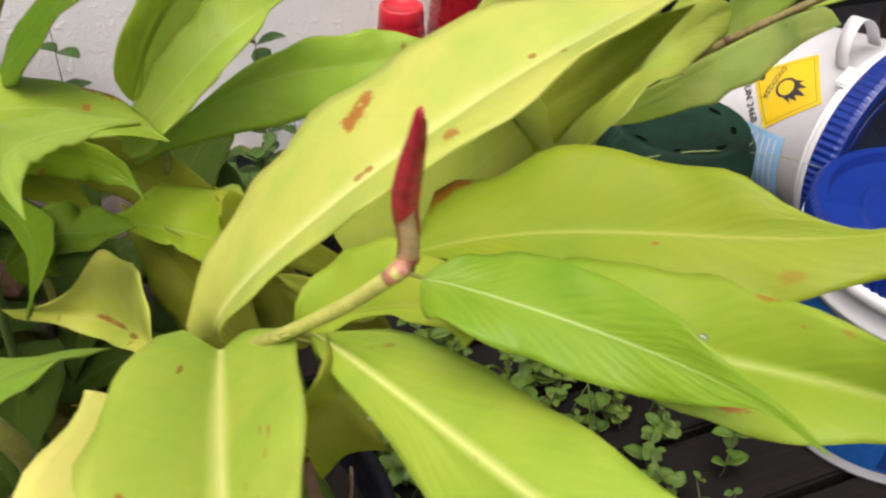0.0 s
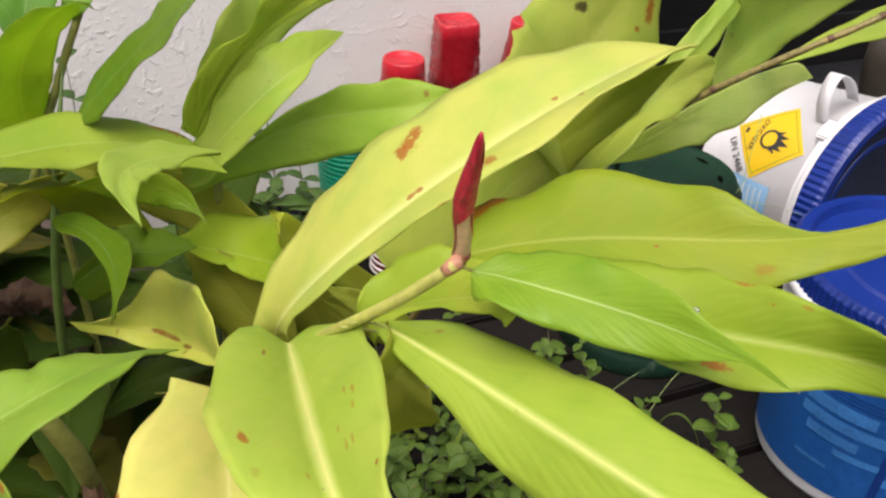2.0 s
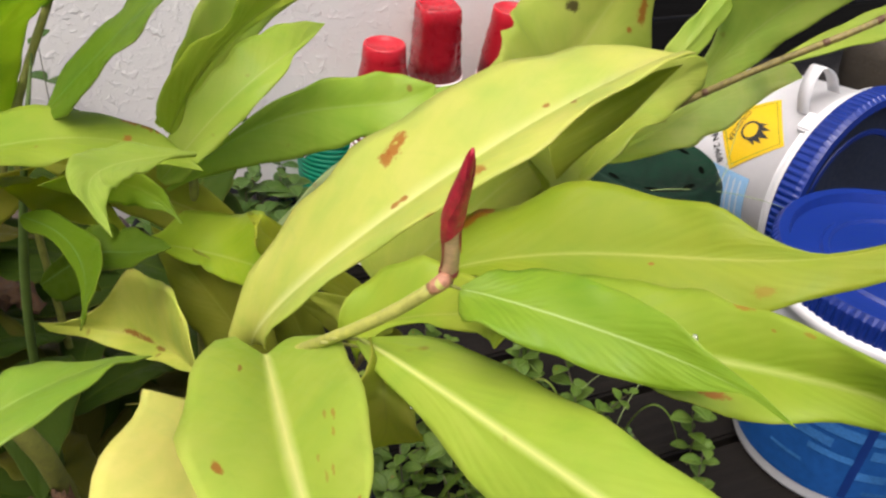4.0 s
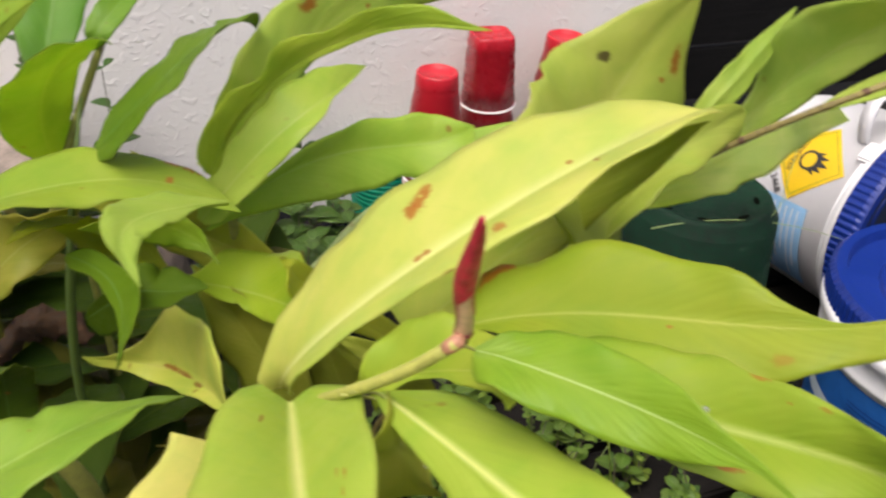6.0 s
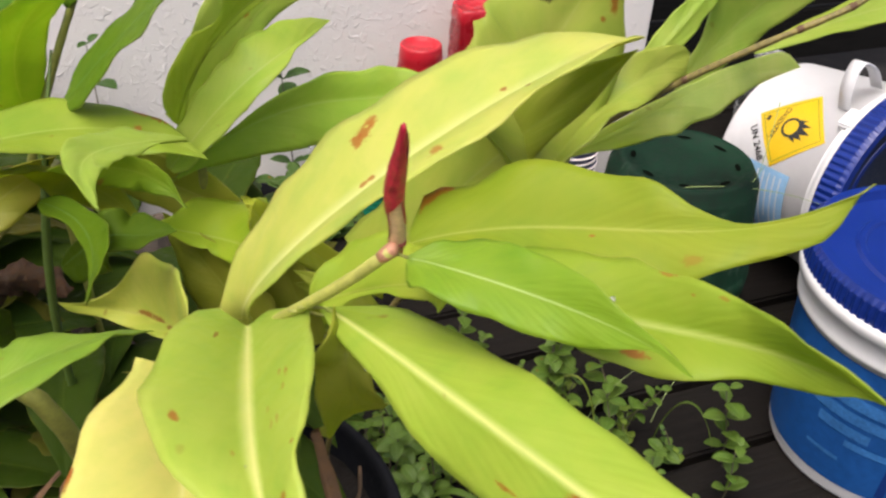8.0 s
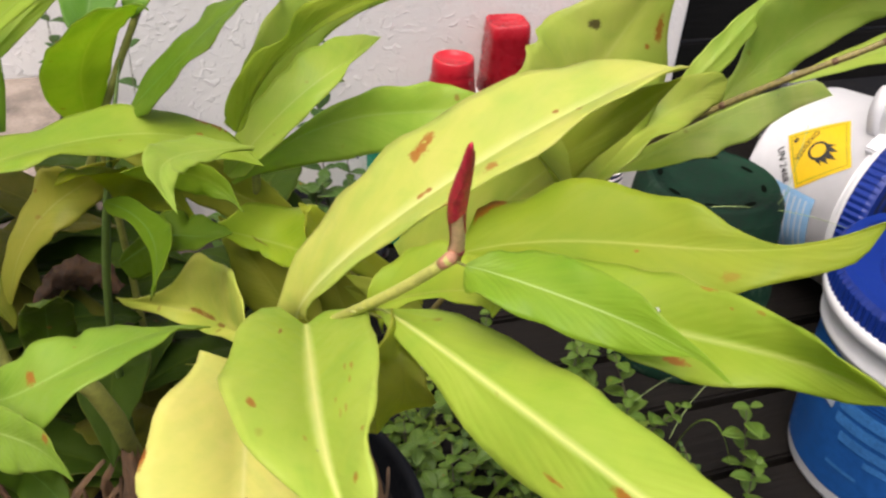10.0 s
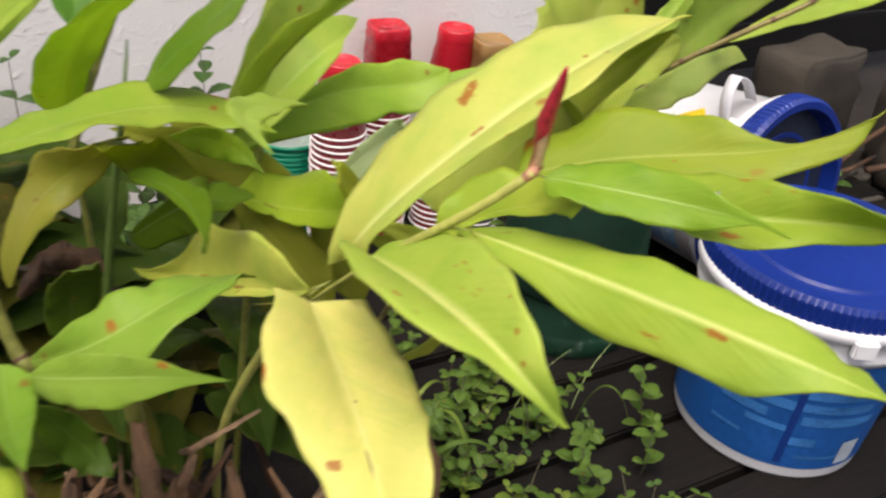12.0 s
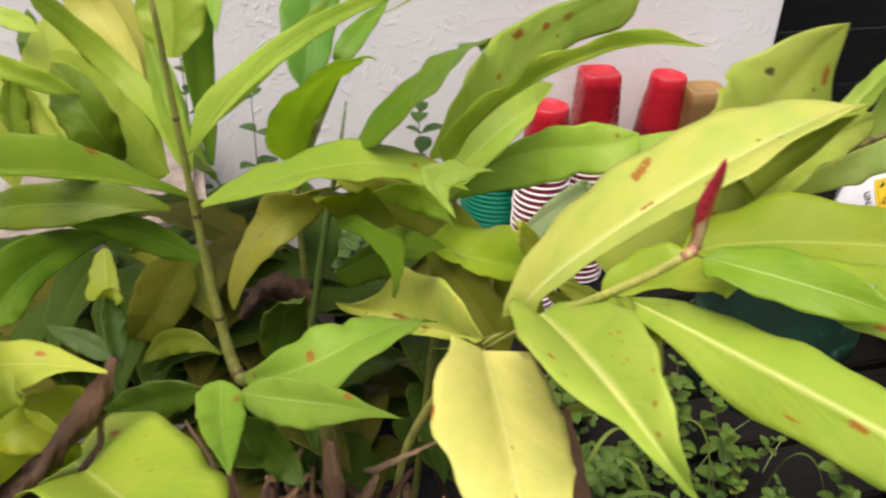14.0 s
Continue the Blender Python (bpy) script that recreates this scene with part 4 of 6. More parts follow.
leaf(((0.0508, 0.3521, 0.6648), (0.0844, 0.2926, 0.7140), (0.1003, 0.3138, 0.7335), (0.1712, 0.4071, 0.7002)), (-0.5382, 0.0455, 0.8346), (-0.4963, 0.0254, 0.8643),
     (0.0017, 0.0033, 0.0046, 0.0047, 0.0042, 0.0045, 0.0053, 0.0065, 0.0079), (0.0015, 0.0028, 0.0080, 0.0103, 0.0133, 0.0133, 0.0090, 0.0050, 0.0019), -0.02,
     leaf_material("leaf_blade", (0.720, 0.800, 0.340), (0.55, 0.61, 0.24), (), 0.72, 0.40, rib_weight=0.50), 'pale leaf underside', drops=((0.48, 0.78, 0.0006), (-0.55, 0.5, 0.0005)))
leaf(((0.0115, 0.2446, 0.6843), (0.0499, 0.2618, 0.7098), (0.0707, 0.2886, 0.7408), (0.0995, 0.3223, 0.7357)), (0.5000, 0.7276, 0.4273), (0.4904, 0.7616, 0.3349),
     (0.0108, 0.0097, 0.0085, 0.0074, 0.0073, 0.0097, 0.0097, 0.0071, 0.0044), (0.0082, 0.0103, 0.0120, 0.0127, 0.0120, 0.0102, 0.0087, 0.0079, 0.0088), 0.11,
     leaf_material("leaf_blade", (0.396, 0.475, 0.074), (0.49, 0.53, 0.16), ((0.475, 0.594, 0.324, 0.017, 0.30),), 0.40, 0.50, rib_weight=0.50), '')
leaf(((-0.1230, 0.3232, 0.6843), (-0.0761, 0.3324, 0.7231), (-0.1075, 0.3488, 0.7383), (-0.0151, 0.5011, 0.7449)), (-0.4561, -0.1214, 0.8470), (-0.3214, -0.1628, 0.9066),
     (0.0065, 0.0124, 0.0187, 0.0218, 0.0224, 0.0189, 0.0143, 0.0090, 0.0035), (0.0051, 0.0056, 0.0059, 0.0064, 0.0078, 0.0101, 0.0132, 0.0175, 0.0207), -0.02,
     leaf_material("leaf_blade", (0.500, 0.620, 0.120), (0.73, 0.74, 0.27), ((0.7, 0.583, 0.129, 0.0251, 0.0), (0.4, 0.7, 0.125, 0.0161, 0.0), (0.3, 0.783, 0.16, 0.0159, -0.2), (0.2, 0.433, 0.063, 0.0123, 0.0), (-0.25, 0.733, 0.078, 0.0058, 0.1)), 0.58, 0.50, rib_weight=0.50), 'upright leaf with rust spots', drops=((0.07, 0.44, 0.0004),), blunt=0.3)
leaf(((-0.1111, 0.3038, 0.6921), (-0.0761, 0.2576, 0.7594), (-0.0402, 0.2365, 0.7938), (0.0034, 0.2232, 0.7939)), (-0.7255, 0.1839, 0.4839), (-0.5912, 0.4196, 0.5192),
     (0.0084, 0.0089, 0.0087, 0.0038, 0.0081, 0.0040, 0.0063, 0.0052, 0.0009), (0.0031, 0.0005, 0.0006, 0.0017, 0.0021, 0.0024, 0.0014, 0.0009, 0.0011), 0.26,
     leaf_material("leaf_blade", (0.340, 0.450, 0.040), (0.6, 0.63, 0.22), (), 0.40, 0.50, rib_weight=0.50), 'long lime leaf arching over the cups', blunt=0.3)
leaf(((-0.1161, 0.3019, 0.6696), (-0.0856, 0.3290, 0.7110), (-0.0682, 0.3095, 0.7213), (-0.0629, 0.3909, 0.7100)), (-0.8118, 0.4758, 0.3248), (-0.7946, 0.5243, 0.2909),
     (0.0083, 0.0109, 0.0125, 0.0144, 0.0160, 0.0158, 0.0148, 0.0105, 0.0053), (0.0093, 0.0099, 0.0106, 0.0111, 0.0089, 0.0068, 0.0021, 0.0013, 0.0005), 0.17,
     leaf_material("leaf_blade", (0.396, 0.522, 0.068), (0.68, 0.7, 0.29), (), 0.40, 0.50, rib_weight=0.50), '', blunt=0.3)
leaf(((-0.1146, 0.3028, 0.6656), (-0.0715, 0.3701, 0.6961), (-0.0370, 0.3912, 0.6569), (-0.0086, 0.3904, 0.6850)), (-0.1323, 0.3355, 0.8608), (-0.4434, 0.5315, 0.6480),
     (0.0006, 0.0021, 0.0069, 0.0104, 0.0141, 0.0143, 0.0154, 0.0122, 0.0060), (0.0045, 0.0117, 0.0180, 0.0204, 0.0193, 0.0159, 0.0175, 0.0150, 0.0115), 0.15,
     leaf_material("leaf_blade", (0.342, 0.494, 0.05), (0.46, 0.55, 0.19), (), 0.40, 0.50, rib_weight=0.50), '', drops=((-1.0, 0.34, 0.0007), (-0.78, 0.53, 0.0004)), blunt=0.3)
leaf(((-0.1233, 0.3177, 0.6537), (-0.0811, 0.3311, 0.6855), (-0.0923, 0.3957, 0.6564), (0.0443, 0.4022, 0.6828)), (-0.4453, 0.5385, 0.7218), (-0.3987, 0.7414, 0.4805),
     (0.0018, 0.0022, 0.0027, 0.0045, 0.0050, 0.0042, 0.0033, 0.0069, 0.0092), (0.0005, 0.0053, 0.0099, 0.0147, 0.0162, 0.0156, 0.0113, 0.0069, 0.0024), -0.06,
     leaf_material("leaf_blade", (0.324, 0.475, 0.05), (0.43, 0.5, 0.16), (), 0.40, 0.50, rib_weight=0.50), '', blunt=0.3)
leaf(((-0.1601, 0.3019, 0.6958), (-0.1112, 0.3018, 0.7498), (-0.0906, 0.3082, 0.7683), (-0.1028, 0.3503, 0.7389)), (-0.7644, 0.4829, -0.3956), (-0.7417, 0.5057, -0.4116),
     (0.0086, 0.0133, 0.0124, 0.0092, 0.0043), (0.0135, 0.0155, 0.0125, 0.0091, 0.0040), 0.13,
     leaf_material("leaf_blade", (0.117, 0.209, 0.011), (0.17, 0.33, 0.12), (), 0.30, 0.40, rib_weight=0.50), 'dark green narrow leaf', drops=((0.48, 0.19, 0.0006), (0.05, 0.12, 0.0007), (0.12, 0.19, 0.0004), ))
leaf(((-0.2093, 0.2159, 0.6966), (-0.1805, 0.2648, 0.6949), (-0.1473, 0.3123, 0.6968), (-0.0952, 0.2934, 0.6819)), (0.3575, 0.8730, -0.0145), (0.8485, 0.4533, -0.0710),
     (0.0061, 0.0127, 0.0184, 0.0196, 0.0195, 0.0170, 0.0132, 0.0077, 0.0028), (0.0042, 0.0108, 0.0177, 0.0180, 0.0176, 0.0150, 0.0133, 0.0113, 0.0045), 0.12,
     leaf_material("leaf_blade", (0.324, 0.437, 0.043), (0.58, 0.65, 0.23), ((1.0, 0.767, 0.14, 0.0145, 0.0), (1.0, 0.783, 0.16, 0.0176, 0.0), (1.0, 0.817, 0.134, 0.012, 0.1), (0.15, 0.783, 0.139, 0.0117, 0.0), (1.0, 0.85, 0.117, 0.0061, 0.1), (0.9, 0.833, 0.108, 0.0046, 0.2)), 0.40, 0.50, rib_weight=0.50), 'green leaf with rust edge', drops=((0.23, 0.5, 0.0003),))
leaf(((-0.0761, 0.2297, 0.7266), (-0.1001, 0.2043, 0.7346), (-0.1002, 0.1915, 0.7388), (-0.0823, 0.1756, 0.7311)), (0.8849, -0.3139, -0.3268), (0.8998, -0.3119, -0.2788),
     (0.0004, 0.0057, 0.0071, 0.0060, 0.0031), (0.0037, 0.0075, 0.0083, 0.0057, 0.0015), 0.15,
     leaf_material("leaf_blade", (0.342, 0.465, 0.068), (0.62, 0.68, 0.22), (), 0.40, 0.40, rib_weight=0.50), '')
leaf(((-0.2374, 0.4037, 0.6288), (-0.2146, 0.3330, 0.7083), (-0.1576, 0.3140, 0.7526), (-0.1542, 0.3215, 0.7373)), (-0.2139, -0.7142, 0.6250), (0.1991, -0.8816, 0.3632),
     (0.0139, 0.0199, 0.0209, 0.0158, 0.0079), (0.0109, 0.0143, 0.0129, 0.0097, 0.0046), 0.11,
     leaf_material("leaf_blade", (0.36, 0.494, 0.093), (0.56, 0.59, 0.19), (), 0.72, 0.50, rib_weight=0.50), '')
leaf(((-0.2073, 0.3546, 0.7035), (-0.2165, 0.3965, 0.7277), (-0.2228, 0.4201, 0.7491), (-0.2228, 0.4252, 0.7643)), (-0.9235, -0.3496, 0.1575), (-0.9227, -0.3508, 0.1597),
     (0.0111, 0.0176, 0.0196, 0.0162, 0.0083), (0.0109, 0.0142, 0.0167, 0.0172, 0.0095), 0.15,
     leaf_material("leaf_blade", (0.117, 0.266, 0.022), (0.35, 0.48, 0.19), (), 0.35, 0.50, rib_weight=0.50), '')
leaf(((-0.1958, 0.3870, 0.7060), (-0.1936, 0.3785, 0.7181), (-0.1871, 0.3999, 0.7270), (-0.1790, 0.4482, 0.7356)), (-0.9571, -0.0066, 0.2897), (-0.9261, 0.0958, 0.3648),
     (0.0021, 0.0064, 0.0078, 0.0070, 0.0035), (0.0022, 0.0063, 0.0074, 0.0066, 0.0040), 0.15,
     leaf_material("leaf_blade", (0.162, 0.304, 0.022), (0.35, 0.48, 0.19), (), 0.35, 0.50, rib_weight=0.50), '')
leaf(((-0.2401, 0.2722, 0.6961), (-0.1979, 0.3155, 0.7775), (-0.0744, 0.3247, 0.7996), (-0.1350, 0.2076, 0.7915)), (-0.7619, 0.2967, 0.5757), (-0.9186, 0.1358, 0.3710),
     (0.0112, 0.0077, 0.0041, 0.0022, 0.0004), (0.0028, 0.0050, 0.0036, 0.0021, 0.0005), 0.14,
     leaf_material("leaf_blade", (0.378, 0.513, 0.056), (0.53, 0.59, 0.19), (), 0.40, 0.50, rib_weight=0.50), '', stalk=(-0.2435, 0.2671, 0.6952))
leaf(((-0.2585, 0.2991, 0.6510), (-0.3027, 0.2309, 0.7068), (-0.3226, 0.1794, 0.7114), (-0.3083, 0.1867, 0.7189)), (0.5309, -0.6441, -0.5438), (0.4711, -0.6460, -0.5947),
     (0.0016, 0.0039, 0.0042, 0.0036, 0.0019), (0.0056, 0.0164, 0.0201, 0.0173, 0.0088), 0.16,
     leaf_material("leaf_blade", (0.27, 0.408, 0.031), (0.55, 0.63, 0.19), ((-0.875, 0.250, 0.117, 0.017, 0.00),), 0.40, 0.50, rib_weight=0.50), '')
leaf(((-0.3000, 0.3030, 0.6692), (-0.3053, 0.2787, 0.6934), (-0.3180, 0.2929, 0.7202), (-0.3519, 0.3250, 0.7139)), (-0.6422, -0.2934, -0.7083), (-0.7240, -0.2889, -0.6238),
     (0.0066, 0.0101, 0.0133, 0.0156, 0.0166, 0.0159, 0.0132, 0.0081, 0.0022), (0.0047, 0.0089, 0.0127, 0.0155, 0.0152, 0.0126, 0.0088, 0.0050, 0.0014), 0.12,
     leaf_material("leaf_blade", (0.126, 0.199, 0.009), (0.26, 0.4, 0.12), (), 0.35, 0.50, rib_weight=0.50), 'dark green leaf', drops=((0.33, 0.5, 0.0006),))
leaf(((-0.2855, 0.3248, 0.6510), (-0.3081, 0.3251, 0.6736), (-0.3279, 0.3362, 0.7020), (-0.3534, 0.3265, 0.7195)), (-0.6498, -0.7171, -0.2543), (-0.1774, -0.7969, -0.5760),
     (0.0133, 0.0149, 0.0164, 0.0175, 0.0177, 0.0163, 0.0140, 0.0105, 0.0066), (0.0026, 0.0081, 0.0118, 0.0124, 0.0104, 0.0092, 0.0085, 0.0077, 0.0062), 0.10,
     leaf_material("leaf_blade", (0.342, 0.437, 0.037), (0.53, 0.59, 0.19), (), 0.40, 0.50, rib_weight=0.50), '')
leaf(((-0.2510, 0.2870, 0.6762), (-0.3084, 0.3589, 0.6778), (-0.3410, 0.3851, 0.6970), (-0.3668, 0.3355, 0.7506)), (-0.7804, -0.6169, -0.1065), (-0.1082, -0.7816, -0.6135),
     (0.0054, 0.0049, 0.0054, 0.0084, 0.0115, 0.0114, 0.0099, 0.0083, 0.0067), (0.0023, 0.0040, 0.0054, 0.0065, 0.0070, 0.0062, 0.0059, 0.0065, 0.0071), 0.08,
     leaf_material("leaf_blade", (0.324, 0.437, 0.037), (0.53, 0.59, 0.19), (), 0.40, 0.50, rib_weight=0.50), '', stalk=(-0.2429, 0.2686, 0.6774))
leaf(((-0.3195, 0.3647, 0.6681), (-0.3698, 0.4442, 0.6772), (-0.4058, 0.4607, 0.6954), (-0.4134, 0.4474, 0.7397)), (-0.9114, -0.0871, 0.3631), (-0.9574, -0.1123, 0.2453),
     (0.0135, 0.0181, 0.0220, 0.0242, 0.0245, 0.0227, 0.0191, 0.0143, 0.0089), (0.0015, 0.0052, 0.0090, 0.0127, 0.0146, 0.0143, 0.0123, 0.0092, 0.0057), 0.04,
     leaf_material("leaf_blade", (0.558, 0.532, 0.114), (0.84, 0.76, 0.4), (), 0.40, 0.40, rib_weight=0.50), 'pale yellow leaf')
leaf(((-0.2347, 0.2892, 0.5827), (-0.2280, 0.3017, 0.6348), (-0.2156, 0.3377, 0.6253), (-0.1677, 0.3013, 0.6712)), (-0.8923, -0.0477, -0.4264), (-0.9613, -0.0498, -0.1128),
     (0.0048, 0.0082, 0.0090, 0.0112, 0.0159, 0.0177, 0.0162, 0.0129, 0.0089), (0.0023, 0.0051, 0.0089, 0.0135, 0.0139, 0.0127, 0.0111, 0.0075, 0.0005), 0.10,
     leaf_material("leaf_blade", (0.360, 0.350, 0.045), (0.55, 0.53, 0.18), (), 0.40, 0.60, rib_weight=0.50), 'olive ageing leaf')
leaf(((-0.2526, 0.3093, 0.5468), (-0.2654, 0.3125, 0.5721), (-0.3147, 0.3305, 0.5923), (-0.3127, 0.3113, 0.5991)), (-0.3398, -0.8844, -0.2414), (-0.3647, -0.8838, -0.2192),
     (0.0006, 0.0028, 0.0063, 0.0076, 0.0079, 0.0073, 0.0063, 0.0050, 0.0034), (0.0049, 0.0075, 0.0116, 0.0140, 0.0164, 0.0132, 0.0115, 0.0073, 0.0031), 0.14,
     leaf_material("leaf_blade", (0.260, 0.270, 0.025), (0.46, 0.46, 0.15), (), 0.40, 0.60, rib_weight=0.50), '', stalk=(-0.229, 0.2649, 0.5718))
leaf(((-0.2374, 0.2700, 0.6255), (-0.2676, 0.2633, 0.6485), (-0.2805, 0.2453, 0.6615), (-0.2836, 0.2174, 0.6736)), (-0.2180, -0.6068, -0.7643), (-0.2451, -0.5950, -0.7651),
     (0.0025, 0.0084, 0.0087, 0.0063, 0.0030), (0.0044, 0.0070, 0.0087, 0.0070, 0.0027), 0.15,
     leaf_material("leaf_blade", (0.099, 0.19, 0.009), (0.28, 0.41, 0.14), (), 0.35, 0.50, rib_weight=0.50), '', stalk=(-0.2388, 0.2700, 0.6233))
leaf(((-0.2511, 0.2583, 0.6653), (-0.3012, 0.2288, 0.6824), (-0.3467, 0.2364, 0.6635), (-0.3955, 0.2955, 0.6211)), (0.2053, -0.6048, -0.7724), (0.1914, -0.5907, -0.7865),
     (0.0019, 0.0103, 0.0137, 0.0124, 0.0065), (0.0088, 0.0130, 0.0112, 0.0101, 0.0049), 0.15,
     leaf_material("leaf_blade", (0.144, 0.209, 0.009), (0.37, 0.44, 0.14), (), 0.35, 0.50, rib_weight=0.50), '', stalk=(-0.2425, 0.2692, 0.6689))
leaf(((-0.2916, 0.2817, 0.6327), (-0.3134, 0.2190, 0.6600), (-0.3115, 0.1706, 0.6386), (-0.3023, 0.1777, 0.6294)), (0.4772, -0.5417, -0.6875), (0.4845, -0.5940, -0.6376),
     (0.0036, 0.0080, 0.0099, 0.0114, 0.0065), (0.0025, 0.0115, 0.0169, 0.0160, 0.0087), 0.15,
     leaf_material("leaf_blade", (0.126, 0.228, 0.01), (0.37, 0.48, 0.14), (), 0.35, 0.50, rib_weight=0.50), '')
leaf(((-0.1815, 0.1861, 0.6230), (-0.1315, 0.1510, 0.6584), (-0.1181, 0.1709, 0.6831), (-0.0958, 0.2208, 0.6475)), (-0.7776, 0.6256, -0.0947), (-0.8727, 0.3152, -0.3105),
     (0.0061, 0.0125, 0.0164, 0.0164, 0.0089), (0.0094, 0.0195, 0.0227, 0.0183, 0.0100), 0.15,
     leaf_material("leaf_blade", (0.252, 0.399, 0.043), (0.53, 0.68, 0.22), ((0.225, 0.344, 0.173, 0.020, 0.00),), 0.38, 0.45, rib_weight=0.50), 'fresh green leaf with a rust spot')
leaf(((-0.1740, 0.1649, 0.6329), (-0.1469, 0.1589, 0.6385), (-0.1200, 0.1409, 0.6595), (-0.0848, 0.1015, 0.6933)), (-0.0424, 0.6305, 0.7760), (-0.0192, 0.6384, 0.7703),
     (0.0059, 0.0094, 0.0087, 0.0067, 0.0021), (0.0071, 0.0110, 0.0115, 0.0076, 0.0022), 0.15,
     leaf_material("leaf_blade", (0.252, 0.389, 0.043), (0.62, 0.72, 0.29), ((0.775, 0.719, 0.206, 0.028, 0.00),), 0.38, 0.45, rib_weight=0.72), 'fresh green pointed leaf')
leaf(((-0.1764, 0.1524, 0.6496), (-0.1732, 0.1398, 0.6436), (-0.1613, 0.1183, 0.6508), (-0.1417, 0.0835, 0.6700)), (0.8670, 0.4790, -0.1370), (0.8772, 0.4595, -0.1381),
     (0.0069, 0.0099, 0.0096, 0.0070, 0.0032), (0.0078, 0.0104, 0.0100, 0.0073, 0.0032), 0.15,
     leaf_material("leaf_blade", (0.216, 0.361, 0.031), (0.46, 0.61, 0.2), (), 0.38, 0.45, rib_weight=0.50), '')
leaf(((-0.2571, 0.1494, 0.5857), (-0.1880, 0.0753, 0.6671), (-0.1352, 0.0375, 0.6851), (-0.1388, 0.0460, 0.6791)), (-0.4254, 0.7466, -0.4820), (-0.3031, 0.7565, -0.5627),
     (0.0287, 0.0353, 0.0336, 0.0264, 0.0135), (0.0248, 0.0289, 0.0270, 0.0207, 0.0105), 0.22,
     leaf_material("leaf_blade", (0.414, 0.522, 0.05), (0.78, 0.81, 0.32), ((0.550, 0.156, 0.053, 0.017, 0.00),), 0.38, 0.45, rib_weight=0.72), 'broad lime leaf')
leaf(((-0.2126, 0.1263, 0.6673), (-0.2735, 0.1329, 0.6618), (-0.2652, 0.1070, 0.6669), (-0.2162, 0.0616, 0.7192)), (0.5826, -0.7828, -0.1917), (0.6411, -0.7076, -0.2754),
     (0.0013, 0.0134, 0.0200, 0.0207, 0.0118), (0.0043, 0.0111, 0.0143, 0.0134, 0.0075), 0.13,
     leaf_material("leaf_blade", (0.495, 0.541, 0.067), (0.84, 0.81, 0.32), ((-0.450, 0.219, 0.106, 0.024, 0.00),), 0.40, 0.40, rib_weight=0.50), 'yellow leaf')
leaf(((-0.1164, 0.2752, 0.6576), (-0.1018, 0.3115, 0.6278), (-0.0710, 0.2951, 0.6369), (-0.0427, 0.2180, 0.6880)), (0.0262, 0.9802, 0.1530), (-0.2213, 0.9451, 0.2020),
     (0.0051, 0.0202, 0.0247, 0.0195, 0.0101), (0.0032, 0.0084, 0.0100, 0.0098, 0.0059), 0.17,
     leaf_material("leaf_blade", (0.324, 0.437, 0.025), (0.55, 0.59, 0.19), (), 0.40, 0.50, rib_weight=0.50), '')
leaf(((-0.1612, 0.2698, 0.6670), (-0.1188, 0.2676, 0.6612), (-0.1086, 0.1836, 0.6735), (-0.1196, 0.2256, 0.6595)), (0.0747, 0.9446, 0.2341), (-0.1703, 0.9474, 0.2126),
     (0.0065, 0.0065, 0.0088, 0.0098, 0.0062, 0.0038, 0.0024, 0.0014, 0.0006), (0.0055, 0.0039, 0.0042, 0.0031, 0.0022, 0.0017, 0.0017, 0.0016, 0.0014), 0.13,
     leaf_material("leaf_blade", (0.099, 0.171, 0.007), (0.19, 0.35, 0.14), (), 0.30, 0.40, rib_weight=0.50, rough=0.56), 'small dark green curling leaf')
leaf(((-0.1683, 0.2866, 0.6210), (-0.1165, 0.2571, 0.6755), (-0.1355, 0.2605, 0.6540), (-0.1028, 0.2694, 0.6602)), (-0.8586, 0.4421, 0.0550), (-0.6580, 0.7314, 0.0995),
     (0.0040, 0.0049, 0.0058, 0.0088, 0.0116, 0.0123, 0.0142, 0.0108, 0.0069), (0.0113, 0.0128, 0.0139, 0.0145, 0.0143, 0.0132, 0.0109, 0.0066, 0.0021), 0.13,
     leaf_material("leaf_blade", (0.077, 0.133, 0.006), (0.17, 0.31, 0.12), (), 0.30, 0.40, rib_weight=0.50, rough=0.56), 'dark green leaf')
leaf(((-0.0162, 0.2374, 0.6763), (-0.0019, 0.2584, 0.6750), (0.0270, 0.2754, 0.7117), (0.0667, 0.2318, 0.7709)), (-0.6296, 0.7402, -0.1995), (-0.6897, 0.6971, -0.1489),
     (0.0211, 0.0249, 0.0228, 0.0188, 0.0089), (0.0110, 0.0179, 0.0162, 0.0126, 0.0075), 0.17,
     leaf_material("leaf_blade", (0.378, 0.437, 0.056), (0.45, 0.5, 0.14), (), 0.40, 0.50, rib_weight=0.50), 'olive leaf behind the bud')
leaf(((-0.2256, 0.1180, 0.6289), (-0.2538, 0.1071, 0.6343), (-0.2666, 0.0967, 0.6562), (-0.2795, 0.0899, 0.6659)), (-0.7499, -0.3038, 0.5266), (-0.5797, -0.2950, 0.7264),
     (0.0094, 0.0144, 0.0150, 0.0150, 0.0114), (0.0118, 0.0219, 0.0271, 0.0279, 0.0160), 0.19,
     leaf_material("leaf_blade", (0.414, 0.475, 0.031), (0.58, 0.58, 0.14), (), 0.40, 0.50, rib_weight=0.50), 'yellow-green leaf under the dead one')
